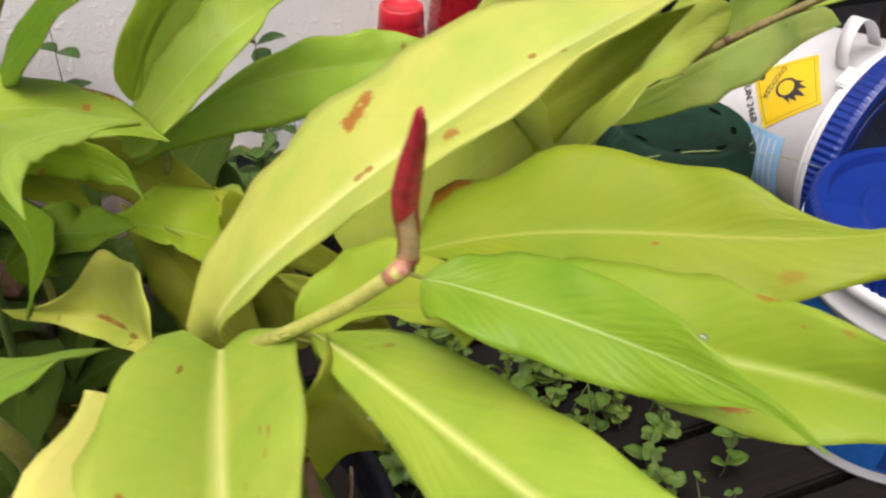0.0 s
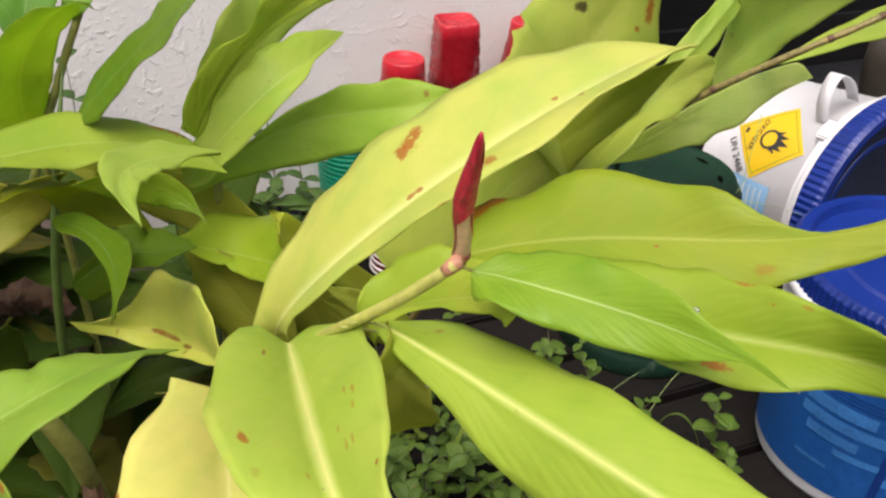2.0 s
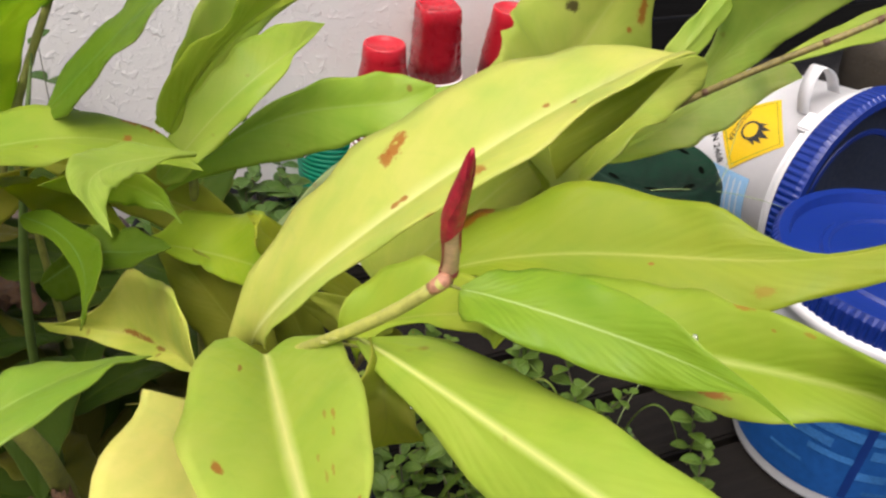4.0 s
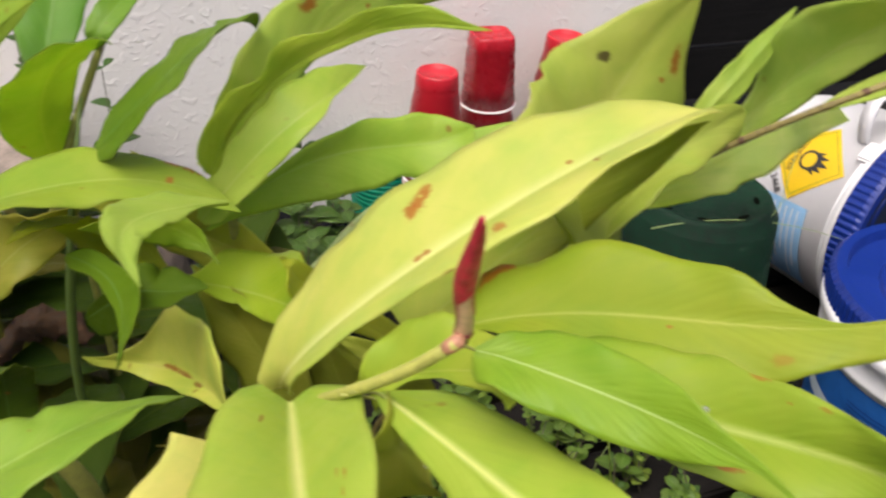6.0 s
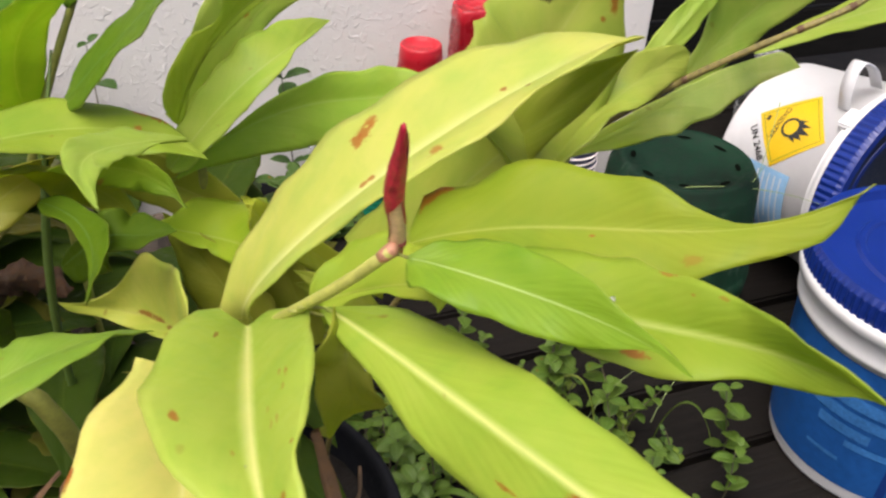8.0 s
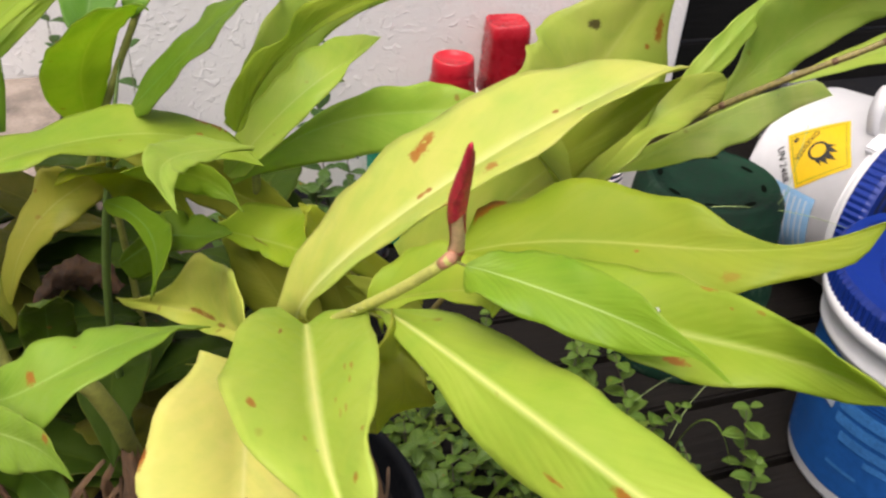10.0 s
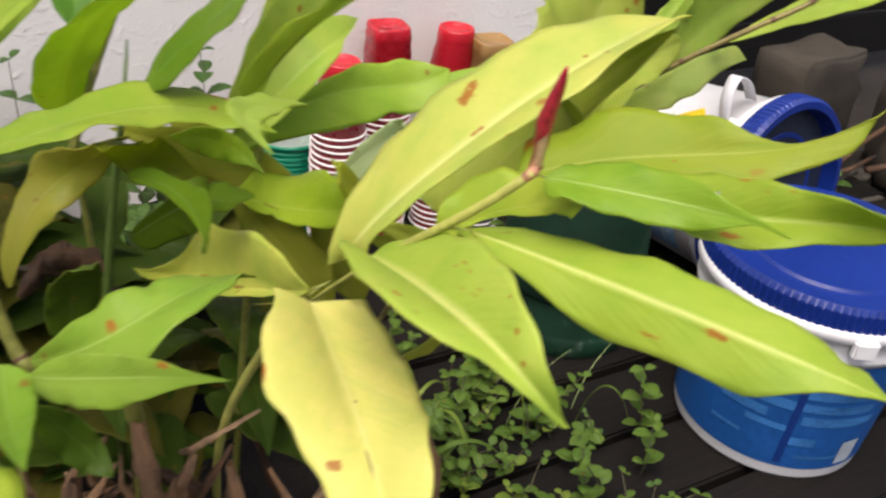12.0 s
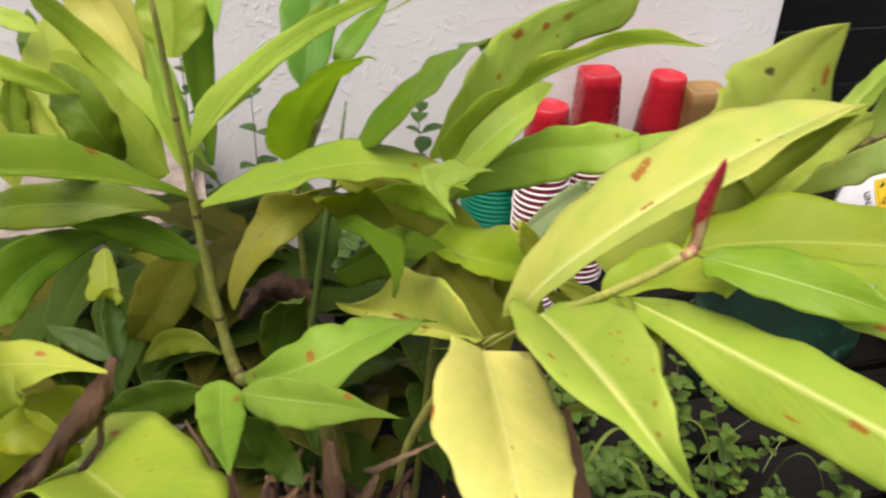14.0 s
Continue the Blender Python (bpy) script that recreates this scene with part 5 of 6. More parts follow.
leaf(((-0.3659, 0.3279, 0.6429), (-0.3974, 0.3449, 0.6708), (-0.3926, 0.3841, 0.6967), (-0.4051, 0.4051, 0.7130)), (-0.7184, -0.6527, 0.2388), (-0.7183, -0.6524, 0.2400),
     (0.0049, 0.0099, 0.0095, 0.0114, 0.0085), (0.0080, 0.0132, 0.0126, 0.0090, 0.0063), 0.15,
     leaf_material("leaf_blade", (0.414, 0.475, 0.062), (0.56, 0.58, 0.2), (), 0.40, 0.60, rib_weight=0.50), 'pale olive ageing leaf')
leaf(((-0.3151, 0.2972, 0.7077), (-0.3352, 0.2806, 0.7203), (-0.3583, 0.2742, 0.7340), (-0.3793, 0.2807, 0.7340)), (-0.3363, -0.3188, -0.8855), (-0.3545, -0.3267, -0.8758),
     (0.0015, 0.0053, 0.0055, 0.0055, 0.0033), (0.0025, 0.0067, 0.0069, 0.0068, 0.0047), 0.15,
     leaf_material("leaf_blade", (0.414, 0.532, 0.05), (0.6, 0.66, 0.2), (), 0.40, 0.50, rib_weight=0.50), '')
leaf(((-0.3747, 0.3540, 0.7191), (-0.3889, 0.3567, 0.7252), (-0.4057, 0.3558, 0.7279), (-0.4235, 0.3547, 0.7337)), (-0.2250, -0.6892, -0.6880), (-0.2253, -0.6873, -0.6899),
     (0.0010, 0.0055, 0.0066, 0.0056, 0.0027), (0.0011, 0.0055, 0.0064, 0.0052, 0.0025), 0.15,
     leaf_material("leaf_blade", (0.396, 0.513, 0.05), (0.6, 0.66, 0.2), (), 0.40, 0.50, rib_weight=0.50), '')
leaf(((-0.3773, 0.3157, 0.6645), (-0.3915, 0.3279, 0.6681), (-0.4004, 0.3428, 0.6800), (-0.4026, 0.3599, 0.6984)), (-0.5472, -0.6666, 0.5035), (-0.5540, -0.6520, 0.5137),
     (0.0051, 0.0090, 0.0088, 0.0063, 0.0028), (0.0067, 0.0108, 0.0108, 0.0095, 0.0049), 0.16,
     leaf_material("leaf_blade", (0.18, 0.266, 0.015), (0.24, 0.36, 0.08), (), 0.40, 0.50, rib_weight=0.50), '')
leaf(((-0.0220, 0.3062, 0.6072), (-0.0670, 0.2432, 0.6932), (-0.0756, 0.2315, 0.7104), (-0.0478, 0.2729, 0.6607)), (0.0474, -0.8194, -0.5712), (0.1597, -0.7907, -0.5910),
     (0.0031, 0.0082, 0.0088, 0.0070, 0.0034), (0.0064, 0.0072, 0.0069, 0.0056, 0.0027), 0.15,
     leaf_material("leaf_blade", (0.414, 0.456, 0.031), (0.5, 0.5, 0.1), (), 0.40, 0.40, rib_weight=0.50), '')
leaf(((-0.0758, 0.3192, 0.6370), (-0.0411, 0.3551, 0.6570), (-0.0249, 0.3585, 0.6670), (-0.0355, 0.3339, 0.6721)), (-0.6016, 0.0141, 0.7971), (-0.6033, 0.0263, 0.7955),
     (0.0027, 0.0071, 0.0078, 0.0066, 0.0033), (0.0092, 0.0119, 0.0115, 0.0088, 0.0042), 0.16,
     leaf_material("leaf_blade", (0.432, 0.513, 0.248), (0.34, 0.42, 0.2), (), 0.40, 0.40, rib_weight=0.50), 'pale leaf underside')
leaf(((-0.0150, 0.1714, 0.7051), (-0.0006, 0.1382, 0.7128), (-0.0024, 0.1598, 0.6743), (-0.0381, 0.2310, 0.5921)), (0.3640, -0.5068, -0.5437), (0.3172, 0.5652, 0.5740),
     (0.0084, 0.0110, 0.0108, 0.0088, 0.0048), (0.0090, 0.0113, 0.0106, 0.0080, 0.0040), 0.14,
     leaf_material("leaf_blade", (0.468, 0.494, 0.099), (0.34, 0.38, 0.1), (), 0.72, 0.50, rib_weight=0.50), 'drooping pale leaf underside', stalk=(-0.0265, 0.1675, 0.7092))
# three low inner leaves, base colours darkened to carry the clump's shade
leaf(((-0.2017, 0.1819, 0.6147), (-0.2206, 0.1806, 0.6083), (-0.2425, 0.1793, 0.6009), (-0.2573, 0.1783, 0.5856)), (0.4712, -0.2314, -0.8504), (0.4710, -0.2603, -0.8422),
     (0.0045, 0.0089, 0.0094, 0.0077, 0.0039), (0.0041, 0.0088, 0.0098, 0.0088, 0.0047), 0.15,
     leaf_material("leaf_blade", (0.063, 0.114, 0.006), (0.1, 0.22, 0.05), (), 0.30, 0.40, rib_weight=0.50), 'dark green leaf with shade put into its colour')
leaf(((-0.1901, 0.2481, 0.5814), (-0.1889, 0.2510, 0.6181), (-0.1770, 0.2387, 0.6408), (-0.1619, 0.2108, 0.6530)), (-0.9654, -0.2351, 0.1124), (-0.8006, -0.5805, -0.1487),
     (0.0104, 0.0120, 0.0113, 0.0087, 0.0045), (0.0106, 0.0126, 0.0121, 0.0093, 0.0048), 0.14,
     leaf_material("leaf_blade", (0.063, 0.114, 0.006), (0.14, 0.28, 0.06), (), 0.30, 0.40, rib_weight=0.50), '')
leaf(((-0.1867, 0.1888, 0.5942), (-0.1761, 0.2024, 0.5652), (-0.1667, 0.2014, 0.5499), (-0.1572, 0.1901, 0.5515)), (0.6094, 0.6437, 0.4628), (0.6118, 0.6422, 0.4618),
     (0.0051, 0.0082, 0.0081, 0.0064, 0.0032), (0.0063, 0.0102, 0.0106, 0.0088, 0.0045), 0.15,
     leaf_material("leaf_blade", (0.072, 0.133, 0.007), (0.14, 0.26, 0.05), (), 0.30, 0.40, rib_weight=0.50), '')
leaf(((-0.3241, 0.3218, 0.6535), (-0.3466, 0.3505, 0.6798), (-0.3872, 0.3592, 0.6932), (-0.3945, 0.3931, 0.7203)), (-0.8242, -0.5289, -0.2031), (-0.8172, -0.5465, -0.1833),
     (0.0089, 0.0194, 0.0204, 0.0219, 0.0103), (0.0004, 0.0085, 0.0142, 0.0171, 0.0089), 0.14,
     leaf_material("leaf_blade", (0.342, 0.418, 0.037), (0.46, 0.5, 0.12), (), 0.40, 0.50, rib_weight=0.50), '')
leaf(((-0.2457, 0.3020, 0.6694), (-0.2923, 0.3618, 0.6277), (-0.3243, 0.4079, 0.6373), (-0.3459, 0.4346, 0.6975)), (-0.6894, 0.0519, 0.7106), (-0.6926, 0.1258, 0.7035),
     (0.0093, 0.0175, 0.0200, 0.0183, 0.0112), (0.0109, 0.0182, 0.0191, 0.0141, 0.0078), 0.15,
     leaf_material("leaf_blade", (0.288, 0.437, 0.043), (0.44, 0.52, 0.12), (), 0.40, 0.50, rib_weight=0.50), '')
leaf(((-0.2942, 0.3974, 0.6207), (-0.3104, 0.4106, 0.7543), (-0.2823, 0.3974, 0.7940), (-0.2527, 0.3391, 0.7366)), (-0.4126, -0.5660, -0.7018), (-0.3147, -0.6882, -0.6409),
     (0.0048, 0.0124, 0.0147, 0.0126, 0.0065), (0.0084, 0.0132, 0.0155, 0.0143, 0.0087), 0.16,
     leaf_material("leaf_blade", (0.234, 0.399, 0.037), (0.34, 0.46, 0.16), (), 0.35, 0.50, rib_weight=0.50), 'dark glossy leaf')
leaf(((-0.2385, 0.1515, 0.6293), (-0.2370, 0.1144, 0.6445), (-0.2482, 0.1021, 0.6501), (-0.2624, 0.1093, 0.6324)), (0.5506, -0.4543, -0.7000), (0.5711, -0.4490, -0.6870),
     (0.0108, 0.0142, 0.0133, 0.0100, 0.0050), (0.0074, 0.0116, 0.0128, 0.0105, 0.0054), 0.15,
     leaf_material("leaf_blade", (0.324, 0.361, 0.019), (0.46, 0.46, 0.08), (), 0.40, 0.50, rib_weight=0.50), '')
leaf(((-0.2018, 0.2027, 0.6207), (-0.2219, 0.2055, 0.6312), (-0.2384, 0.2099, 0.6193), (-0.2567, 0.2185, 0.5908)), (0.3480, -0.4183, -0.8397), (0.3535, -0.4114, -0.8413),
     (0.0017, 0.0061, 0.0077, 0.0075, 0.0043), (0.0017, 0.0051, 0.0059, 0.0052, 0.0027), 0.15,
     leaf_material("leaf_blade", (0.162, 0.199, 0.012), (0.3, 0.34, 0.06), (), 0.40, 0.50, rib_weight=0.50), '')
leaf(((-0.2502, 0.1949, 0.6794), (-0.2413, 0.1797, 0.6670), (-0.2402, 0.1697, 0.6663), (-0.2303, 0.1729, 0.6699)), (0.9816, -0.1478, -0.0111), (0.9706, -0.1960, -0.0642),
     (0.0032, 0.0043, 0.0053, 0.0059, 0.0059, 0.0053, 0.0043, 0.0030, 0.0017), (0.0054, 0.0066, 0.0077, 0.0088, 0.0092, 0.0083, 0.0067, 0.0047, 0.0025), 0.16,
     leaf_material("leaf_blade", (0.250, 0.300, 0.020), (0.5, 0.55, 0.1), (), 0.40, 0.40, rib_weight=0.50), 'small yellow folded leaf')
# two more inner leaves whose very dark green includes the shade around them
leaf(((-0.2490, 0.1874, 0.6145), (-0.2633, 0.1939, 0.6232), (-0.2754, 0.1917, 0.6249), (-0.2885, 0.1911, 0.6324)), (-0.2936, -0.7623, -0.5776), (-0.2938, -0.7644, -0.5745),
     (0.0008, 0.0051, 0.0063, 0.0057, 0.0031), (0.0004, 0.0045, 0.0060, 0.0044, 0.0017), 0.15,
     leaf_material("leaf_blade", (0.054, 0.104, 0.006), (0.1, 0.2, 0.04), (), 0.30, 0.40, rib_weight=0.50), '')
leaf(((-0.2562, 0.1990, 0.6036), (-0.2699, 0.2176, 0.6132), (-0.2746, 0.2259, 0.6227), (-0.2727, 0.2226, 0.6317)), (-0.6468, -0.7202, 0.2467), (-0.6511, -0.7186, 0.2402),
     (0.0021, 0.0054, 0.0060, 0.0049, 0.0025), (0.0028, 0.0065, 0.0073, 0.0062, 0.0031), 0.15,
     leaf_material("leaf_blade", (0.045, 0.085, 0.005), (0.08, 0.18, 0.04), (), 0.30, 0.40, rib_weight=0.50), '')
leaf(((-0.2821, 0.3248, 0.5892), (-0.2820, 0.2909, 0.5767), (-0.2916, 0.2797, 0.5611), (-0.3101, 0.2909, 0.5436)), (0.9013, 0.0965, -0.4217), (0.8892, 0.1149, -0.4425),
     (0.0097, 0.0140, 0.0156, 0.0153, 0.0143, 0.0121, 0.0092, 0.0054, 0.0020), (0.0134, 0.0188, 0.0206, 0.0194, 0.0174, 0.0145, 0.0108, 0.0063, 0.0023), 0.15,
     leaf_material("leaf_blade", (0.150, 0.150, 0.012), (0.2, 0.27, 0.05), (), 0.35, 0.50, rib_weight=0.50, rough=0.56), '', stalk=(-0.2409, 0.2701, 0.6449))
leaf(((-0.1282, 0.2893, 0.6506), (-0.1704, 0.3148, 0.6585), (-0.1780, 0.2978, 0.6756), (-0.1595, 0.2333, 0.6966)), (-0.8804, -0.4404, 0.0742), (-0.8890, -0.4092, 0.1297),
     (0.0073, 0.0130, 0.0142, 0.0113, 0.0057), (0.0042, 0.0100, 0.0117, 0.0099, 0.0051), 0.16,
     leaf_material("leaf_blade", (0.306, 0.342, 0.022), (0.42, 0.42, 0.08), (), 0.72, 0.60, rib_weight=0.50), '')
leaf(((-0.0987, 0.2721, 0.6704), (-0.1151, 0.2868, 0.6810), (-0.1288, 0.2715, 0.6890), (-0.1324, 0.2353, 0.7054)), (-0.1882, -0.3151, -0.9299), (-0.1644, -0.3294, -0.9296),
     (0.0009, 0.0058, 0.0079, 0.0077, 0.0042), (0.0012, 0.0050, 0.0061, 0.0056, 0.0031), 0.15,
     leaf_material("leaf_blade", (0.252, 0.342, 0.019), (0.36, 0.42, 0.07), (), 0.40, 0.60, rib_weight=0.50), '')


# leaves at the tall stem and behind it
leaf(((-0.3723, 0.4309, 0.6213), (-0.3814, 0.4421, 0.6635), (-0.3963, 0.4629, 0.7014), (-0.4147, 0.4903, 0.7294)), (0.8507, 0.5236, 0.0454), (0.8507, 0.5236, 0.0454),
     (0.0138, 0.0255, 0.0277, 0.0227, 0.0116), (0.0138, 0.0255, 0.0277, 0.0227, 0.0116), 0.16,
     leaf_material('leaf_blade', (0.520, 0.500, 0.100), (0.752, 0.725, 0.185), (), 0.45, 0.50, rib_weight=0.50), 'pale yellow ageing leaf')
leaf(((-0.4020, 0.4001, 0.6187), (-0.4075, 0.4094, 0.6524), (-0.4175, 0.4265, 0.6828), (-0.4305, 0.4489, 0.7056)), (0.8658, 0.5004, 0.0036), (0.8658, 0.5004, 0.0036),
     (0.0091, 0.0167, 0.0182, 0.0149, 0.0076), (0.0091, 0.0167, 0.0182, 0.0149, 0.0076), 0.16,
     leaf_material('leaf_blade', (0.380, 0.430, 0.050), (0.563, 0.631, 0.118), (), 0.45, 0.50, rib_weight=0.50), 'olive leaf behind the tall stem')
leaf(((-0.4043, 0.3742, 0.6351), (-0.4169, 0.3763, 0.6527), (-0.4297, 0.3841, 0.6691), (-0.4410, 0.3966, 0.6819)), (0.8124, 0.1533, 0.5626), (0.8124, 0.1533, 0.5626),
     (0.0054, 0.0099, 0.0107, 0.0088, 0.0045), (0.0054, 0.0099, 0.0107, 0.0088, 0.0045), 0.16,
     leaf_material('leaf_blade', (0.130, 0.210, 0.016), (0.226, 0.334, 0.072), (), 0.45, 0.50, rib_weight=0.50), 'dark green leaf')
leaf(((-0.4425, 0.4324, 0.6632), (-0.4447, 0.4363, 0.6775), (-0.4488, 0.4436, 0.6904), (-0.4542, 0.4531, 0.7000)), (0.8682, 0.4962, -0.0040), (0.8682, 0.4962, -0.0040),
     (0.0048, 0.0089, 0.0097, 0.0079, 0.0041), (0.0048, 0.0089, 0.0097, 0.0079, 0.0041), 0.16,
     leaf_material('leaf_blade', (0.120, 0.200, 0.016), (0.212, 0.320, 0.072), (), 0.45, 0.50, rib_weight=0.50), 'dark green leaf')
leaf(((-0.2491, 0.2789, 0.7434), (-0.2514, 0.2860, 0.7624), (-0.2551, 0.2965, 0.7804), (-0.2597, 0.3090, 0.7951)), (0.9242, 0.3805, -0.0316), (0.9242, 0.3805, -0.0316),
     (0.0088, 0.0162, 0.0177, 0.0145, 0.0074), (0.0088, 0.0162, 0.0177, 0.0145, 0.0074), 0.16,
     leaf_material('leaf_blade', (0.330, 0.430, 0.040), (0.496, 0.631, 0.104), (), 0.45, 0.50, rib_weight=0.50), 'lime leaf on the tall stem')
leaf(((-0.2425, 0.2723, 0.6828), (-0.2551, 0.2791, 0.7065), (-0.2675, 0.2912, 0.7296), (-0.2782, 0.3067, 0.7488)), (0.8890, 0.0493, 0.4552), (0.8890, 0.0493, 0.4552),
     (0.0039, 0.0071, 0.0077, 0.0063, 0.0032), (0.0039, 0.0071, 0.0077, 0.0063, 0.0032), 0.16,
     leaf_material('leaf_blade', (0.330, 0.450, 0.050), (0.496, 0.658, 0.118), (), 0.45, 0.50, rib_weight=0.50), 'narrow lime leaf along the tall stem')
leaf(((-0.2483, 0.3075, 0.6934), (-0.2317, 0.3337, 0.7130), (-0.2102, 0.3526, 0.7373), (-0.1869, 0.3616, 0.7628)), (0.7282, 0.0496, -0.6836), (0.7282, 0.0496, -0.6836),
     (0.0025, 0.0047, 0.0051, 0.0042, 0.0021), (0.0025, 0.0047, 0.0051, 0.0042, 0.0021), 0.16,
     leaf_material('leaf_blade', (0.340, 0.450, 0.050), (0.509, 0.658, 0.118), (), 0.45, 0.50, rib_weight=0.50), 'narrow lime leaf')
leaf(((-0.4498, 0.3938, 0.5839), (-0.4629, 0.4025, 0.6216), (-0.4813, 0.4198, 0.6549), (-0.5024, 0.4432, 0.6790)), (0.8040, 0.5768, 0.1448), (0.8040, 0.5768, 0.1448),
     (0.0089, 0.0164, 0.0179, 0.0146, 0.0075), (0.0089, 0.0164, 0.0179, 0.0146, 0.0075), 0.16,
     leaf_material('leaf_blade', (0.360, 0.420, 0.050), (0.536, 0.617, 0.118), (), 0.45, 0.50, rib_weight=0.50), 'olive leaf behind the tall stem')
leaf(((0.0790, 0.3358, 0.7133), (0.0948, 0.3445, 0.7315), (0.1100, 0.3580, 0.7488), (0.1226, 0.3742, 0.7629)), (0.7587, -0.0207, -0.6511), (0.7587, -0.0207, -0.6511),
     (0.0034, 0.0062, 0.0068, 0.0056, 0.0028), (0.0034, 0.0062, 0.0068, 0.0056, 0.0028), 0.16,
     leaf_material('leaf_blade', (0.420, 0.550, 0.090), (0.617, 0.793, 0.171), (), 0.45, 0.50, rib_weight=0.50), 'lime leaf beside the brown stem')


# ---- bud, scars, dry parts ----
for s in (0.36, 0.64):
    i = round(8 + s * 24)
    ob, pts, rad = STEM_BUD
    node_ring(pts[i], pts[min(i + 1, len(pts) - 1)] - pts[i - 1], rad[i], ob)
for s in (0.18, 0.42, 0.66, 0.85):
    for ob, pts, rad in (STEM_RIGHT, STEM_TALL):
        i = round(8 + s * 24)
        node_ring(pts[i], pts[i + 1] - pts[i - 1], rad[i], ob)


BUD_SHAPE = ((0.0, 0.0017), (0.08, 0.0016), (0.2, 0.0016), (0.34, 0.0018), (0.48, 0.0020), (0.62, 0.0019), (0.76, 0.0016), (0.88, 0.0012), (0.96, 0.0008), (1.0, 0.0004))


def bud_radius(s):
    for (s0, r0), (s1, r1) in zip(BUD_SHAPE, BUD_SHAPE[1:]):
        if s <= s1:
            return r0 + (r1 - r0) * (s - s0) / (s1 - s0)
    return BUD_SHAPE[-1][1]


def flower_bud(low, high):
    """A spindle of tight overlapping bracts: tan neck, crimson above."""
    a, b = Vector(low), Vector(high)
    t = b - a
    side = t.cross(Vector((0, 1, 0.2))).normalized()
    front = t.cross(side).normalized()

    def at(s):
        return a + t * s + side * 0.0009 * math.sin(3.2 * s) - side * 0.0004 * math.sin(9 * s)

    def bract(s0, s1, middle, half, off, lean):
        """A thin shell wrapped round the spindle, its edge lifted, pointed above."""
        bm = bmesh.new()
        n, c = 16, 8
        lays = []
        for k in (0.0, 0.00022):
            rows = []
            for i in range(n + 1):
                f = i / n
                s = s0 + (s1 - s0) * f
                wide = half * (0.75 + 0.25 * math.sin(math.pi * f)) * (1 - f ** 4)
                row = []
                for j in range(-c, c + 1):
                    q = j / c
                    ang = middle + lean * f + wide * q
                    s = min(1.0, s0 + (s1 - s0) * f + 0.07 * q * (1 - f))
                    r = bud_radius(s) * 1.02 + off * (1 - 0.85 * f) + k + 0.00022 * q ** 4 * (1 - f) + 0.00004 * math.sin(17 * f + 3 * q + middle)
                    row.append(bm.verts.new(at(s) + r * (math.cos(ang) * side + math.sin(ang) * front)))
                rows.append(row)
            lays.append(rows)
        for rows in lays:
            for i in range(n):
                for j in range(2 * c):
                    bm.faces.new((rows[i][j], rows[i][j + 1], rows[i + 1][j + 1], rows[i + 1][j]))
        for j in (0, 2 * c):
            for i in range(n):
                bm.faces.new((lays[0][i][j], lays[0][i + 1][j], lays[1][i + 1][j], lays[1][i][j]))
        bmesh.ops.recalc_face_normals(bm, faces=bm.faces)
        return bm

    steps = [i / 20 for i in range(21)]
    neck = grown("flower_bud", tube([at(s) for s in steps], [bud_radius(s) for s in steps], 18), BUD, "crimson flower bud on a tan neck")
    toward = math.atan2(-front.y, -side.y)
    for s0, s1, turn, half, off, lean, mat in ((0.05, 0.60, 0.3, 1.7, 0.00018, -0.2, BUD_PALE), (0.07, 0.66, -1.9, 1.2, 0.00032, 0.3, BUD_DUSK), (0.42, 0.86, 0.1, 1.3, 0.00050, 0.3, BUD), (0.34, 0.93, 2.4, 1.5, 0.00042, -0.3, BUD), (0.48, 1.0, -1.4, 1.5, 0.00036, 0.4, BUD)):
        grown("bract", bract(s0, s1, toward + turn, half, off, lean), mat, "", neck)
    foot = [STEM_BUD[1][-2].lerp(STEM_BUD[1][-1], k) for k in (0.45, 0.7, 1.0)] + [at(0.06), at(0.09), at(0.11)]
    grown("withered_collar", tube(foot, [0.0017, 0.0019, 0.0020, 0.0019, 0.0020, 0.0016], 14), COLLAR, "pinkish sheath at the foot of the bud", neck)
    grown("collar_rim", tube([at(0.06), at(0.08), at(0.105), at(0.12)], [0.0019, 0.0024, 0.0024, 0.0018], 14), BUD_DUSK, "", neck)
    return neck


flower_bud(BUD_LOW, BUD_HIGH)


def dried_leaf(points, width, label, mat=None, twist=2.0):
    """A shrivelled blade: a crumpled, twisted ribbon with thickness."""
    pts = [Vector(p) for p in points]
    bm = bmesh.new()
    n, c = 26, 5
    grid = []
    for i in range(n + 1):
        f = i / n * (len(pts) - 1)
        k = min(int(f), len(pts) - 2)
        p = pts[k].lerp(pts[k + 1], f - k)
        t = (pts[k + 1] - pts[k]).normalized()
        u = t.cross(Vector((0.2, -0.7, 0.6))).normalized()
        v = u.cross(t)
        s = i / n
        w = width * (0.25 + math.sin(math.pi * min(1, s * 0.85 + 0.1)) * 0.9)
        row = []
        for j in range(-c, c + 1):
            a = j / c * 1.9 + s * twist
            r = w * (0.55 + 0.30 * noise.noise(Vector((s * 7, j * 0.6, width * 90))) + 0.28 * noise.noise(Vector((s * 19, j * 1.3, width * 300))))
            row.append(p + (u * math.cos(a) + v * math.sin(a)) * r)
        grid.append(row)
    lay = []
    for off in (0.0, 0.0006):
        lay.append([[bm.verts.new(q + Vector((0, off, off))) for q in r] for r in grid])
    for L in lay:
        for i in range(n):
            for j in range(2 * c):
                bm.faces.new((L[i][j], L[i][j + 1], L[i + 1][j + 1], L[i + 1][j]))
    bmesh.ops.recalc_face_normals(bm, faces=bm.faces)
    return grown("dried_leaf", bm, mat or DRIED, label)


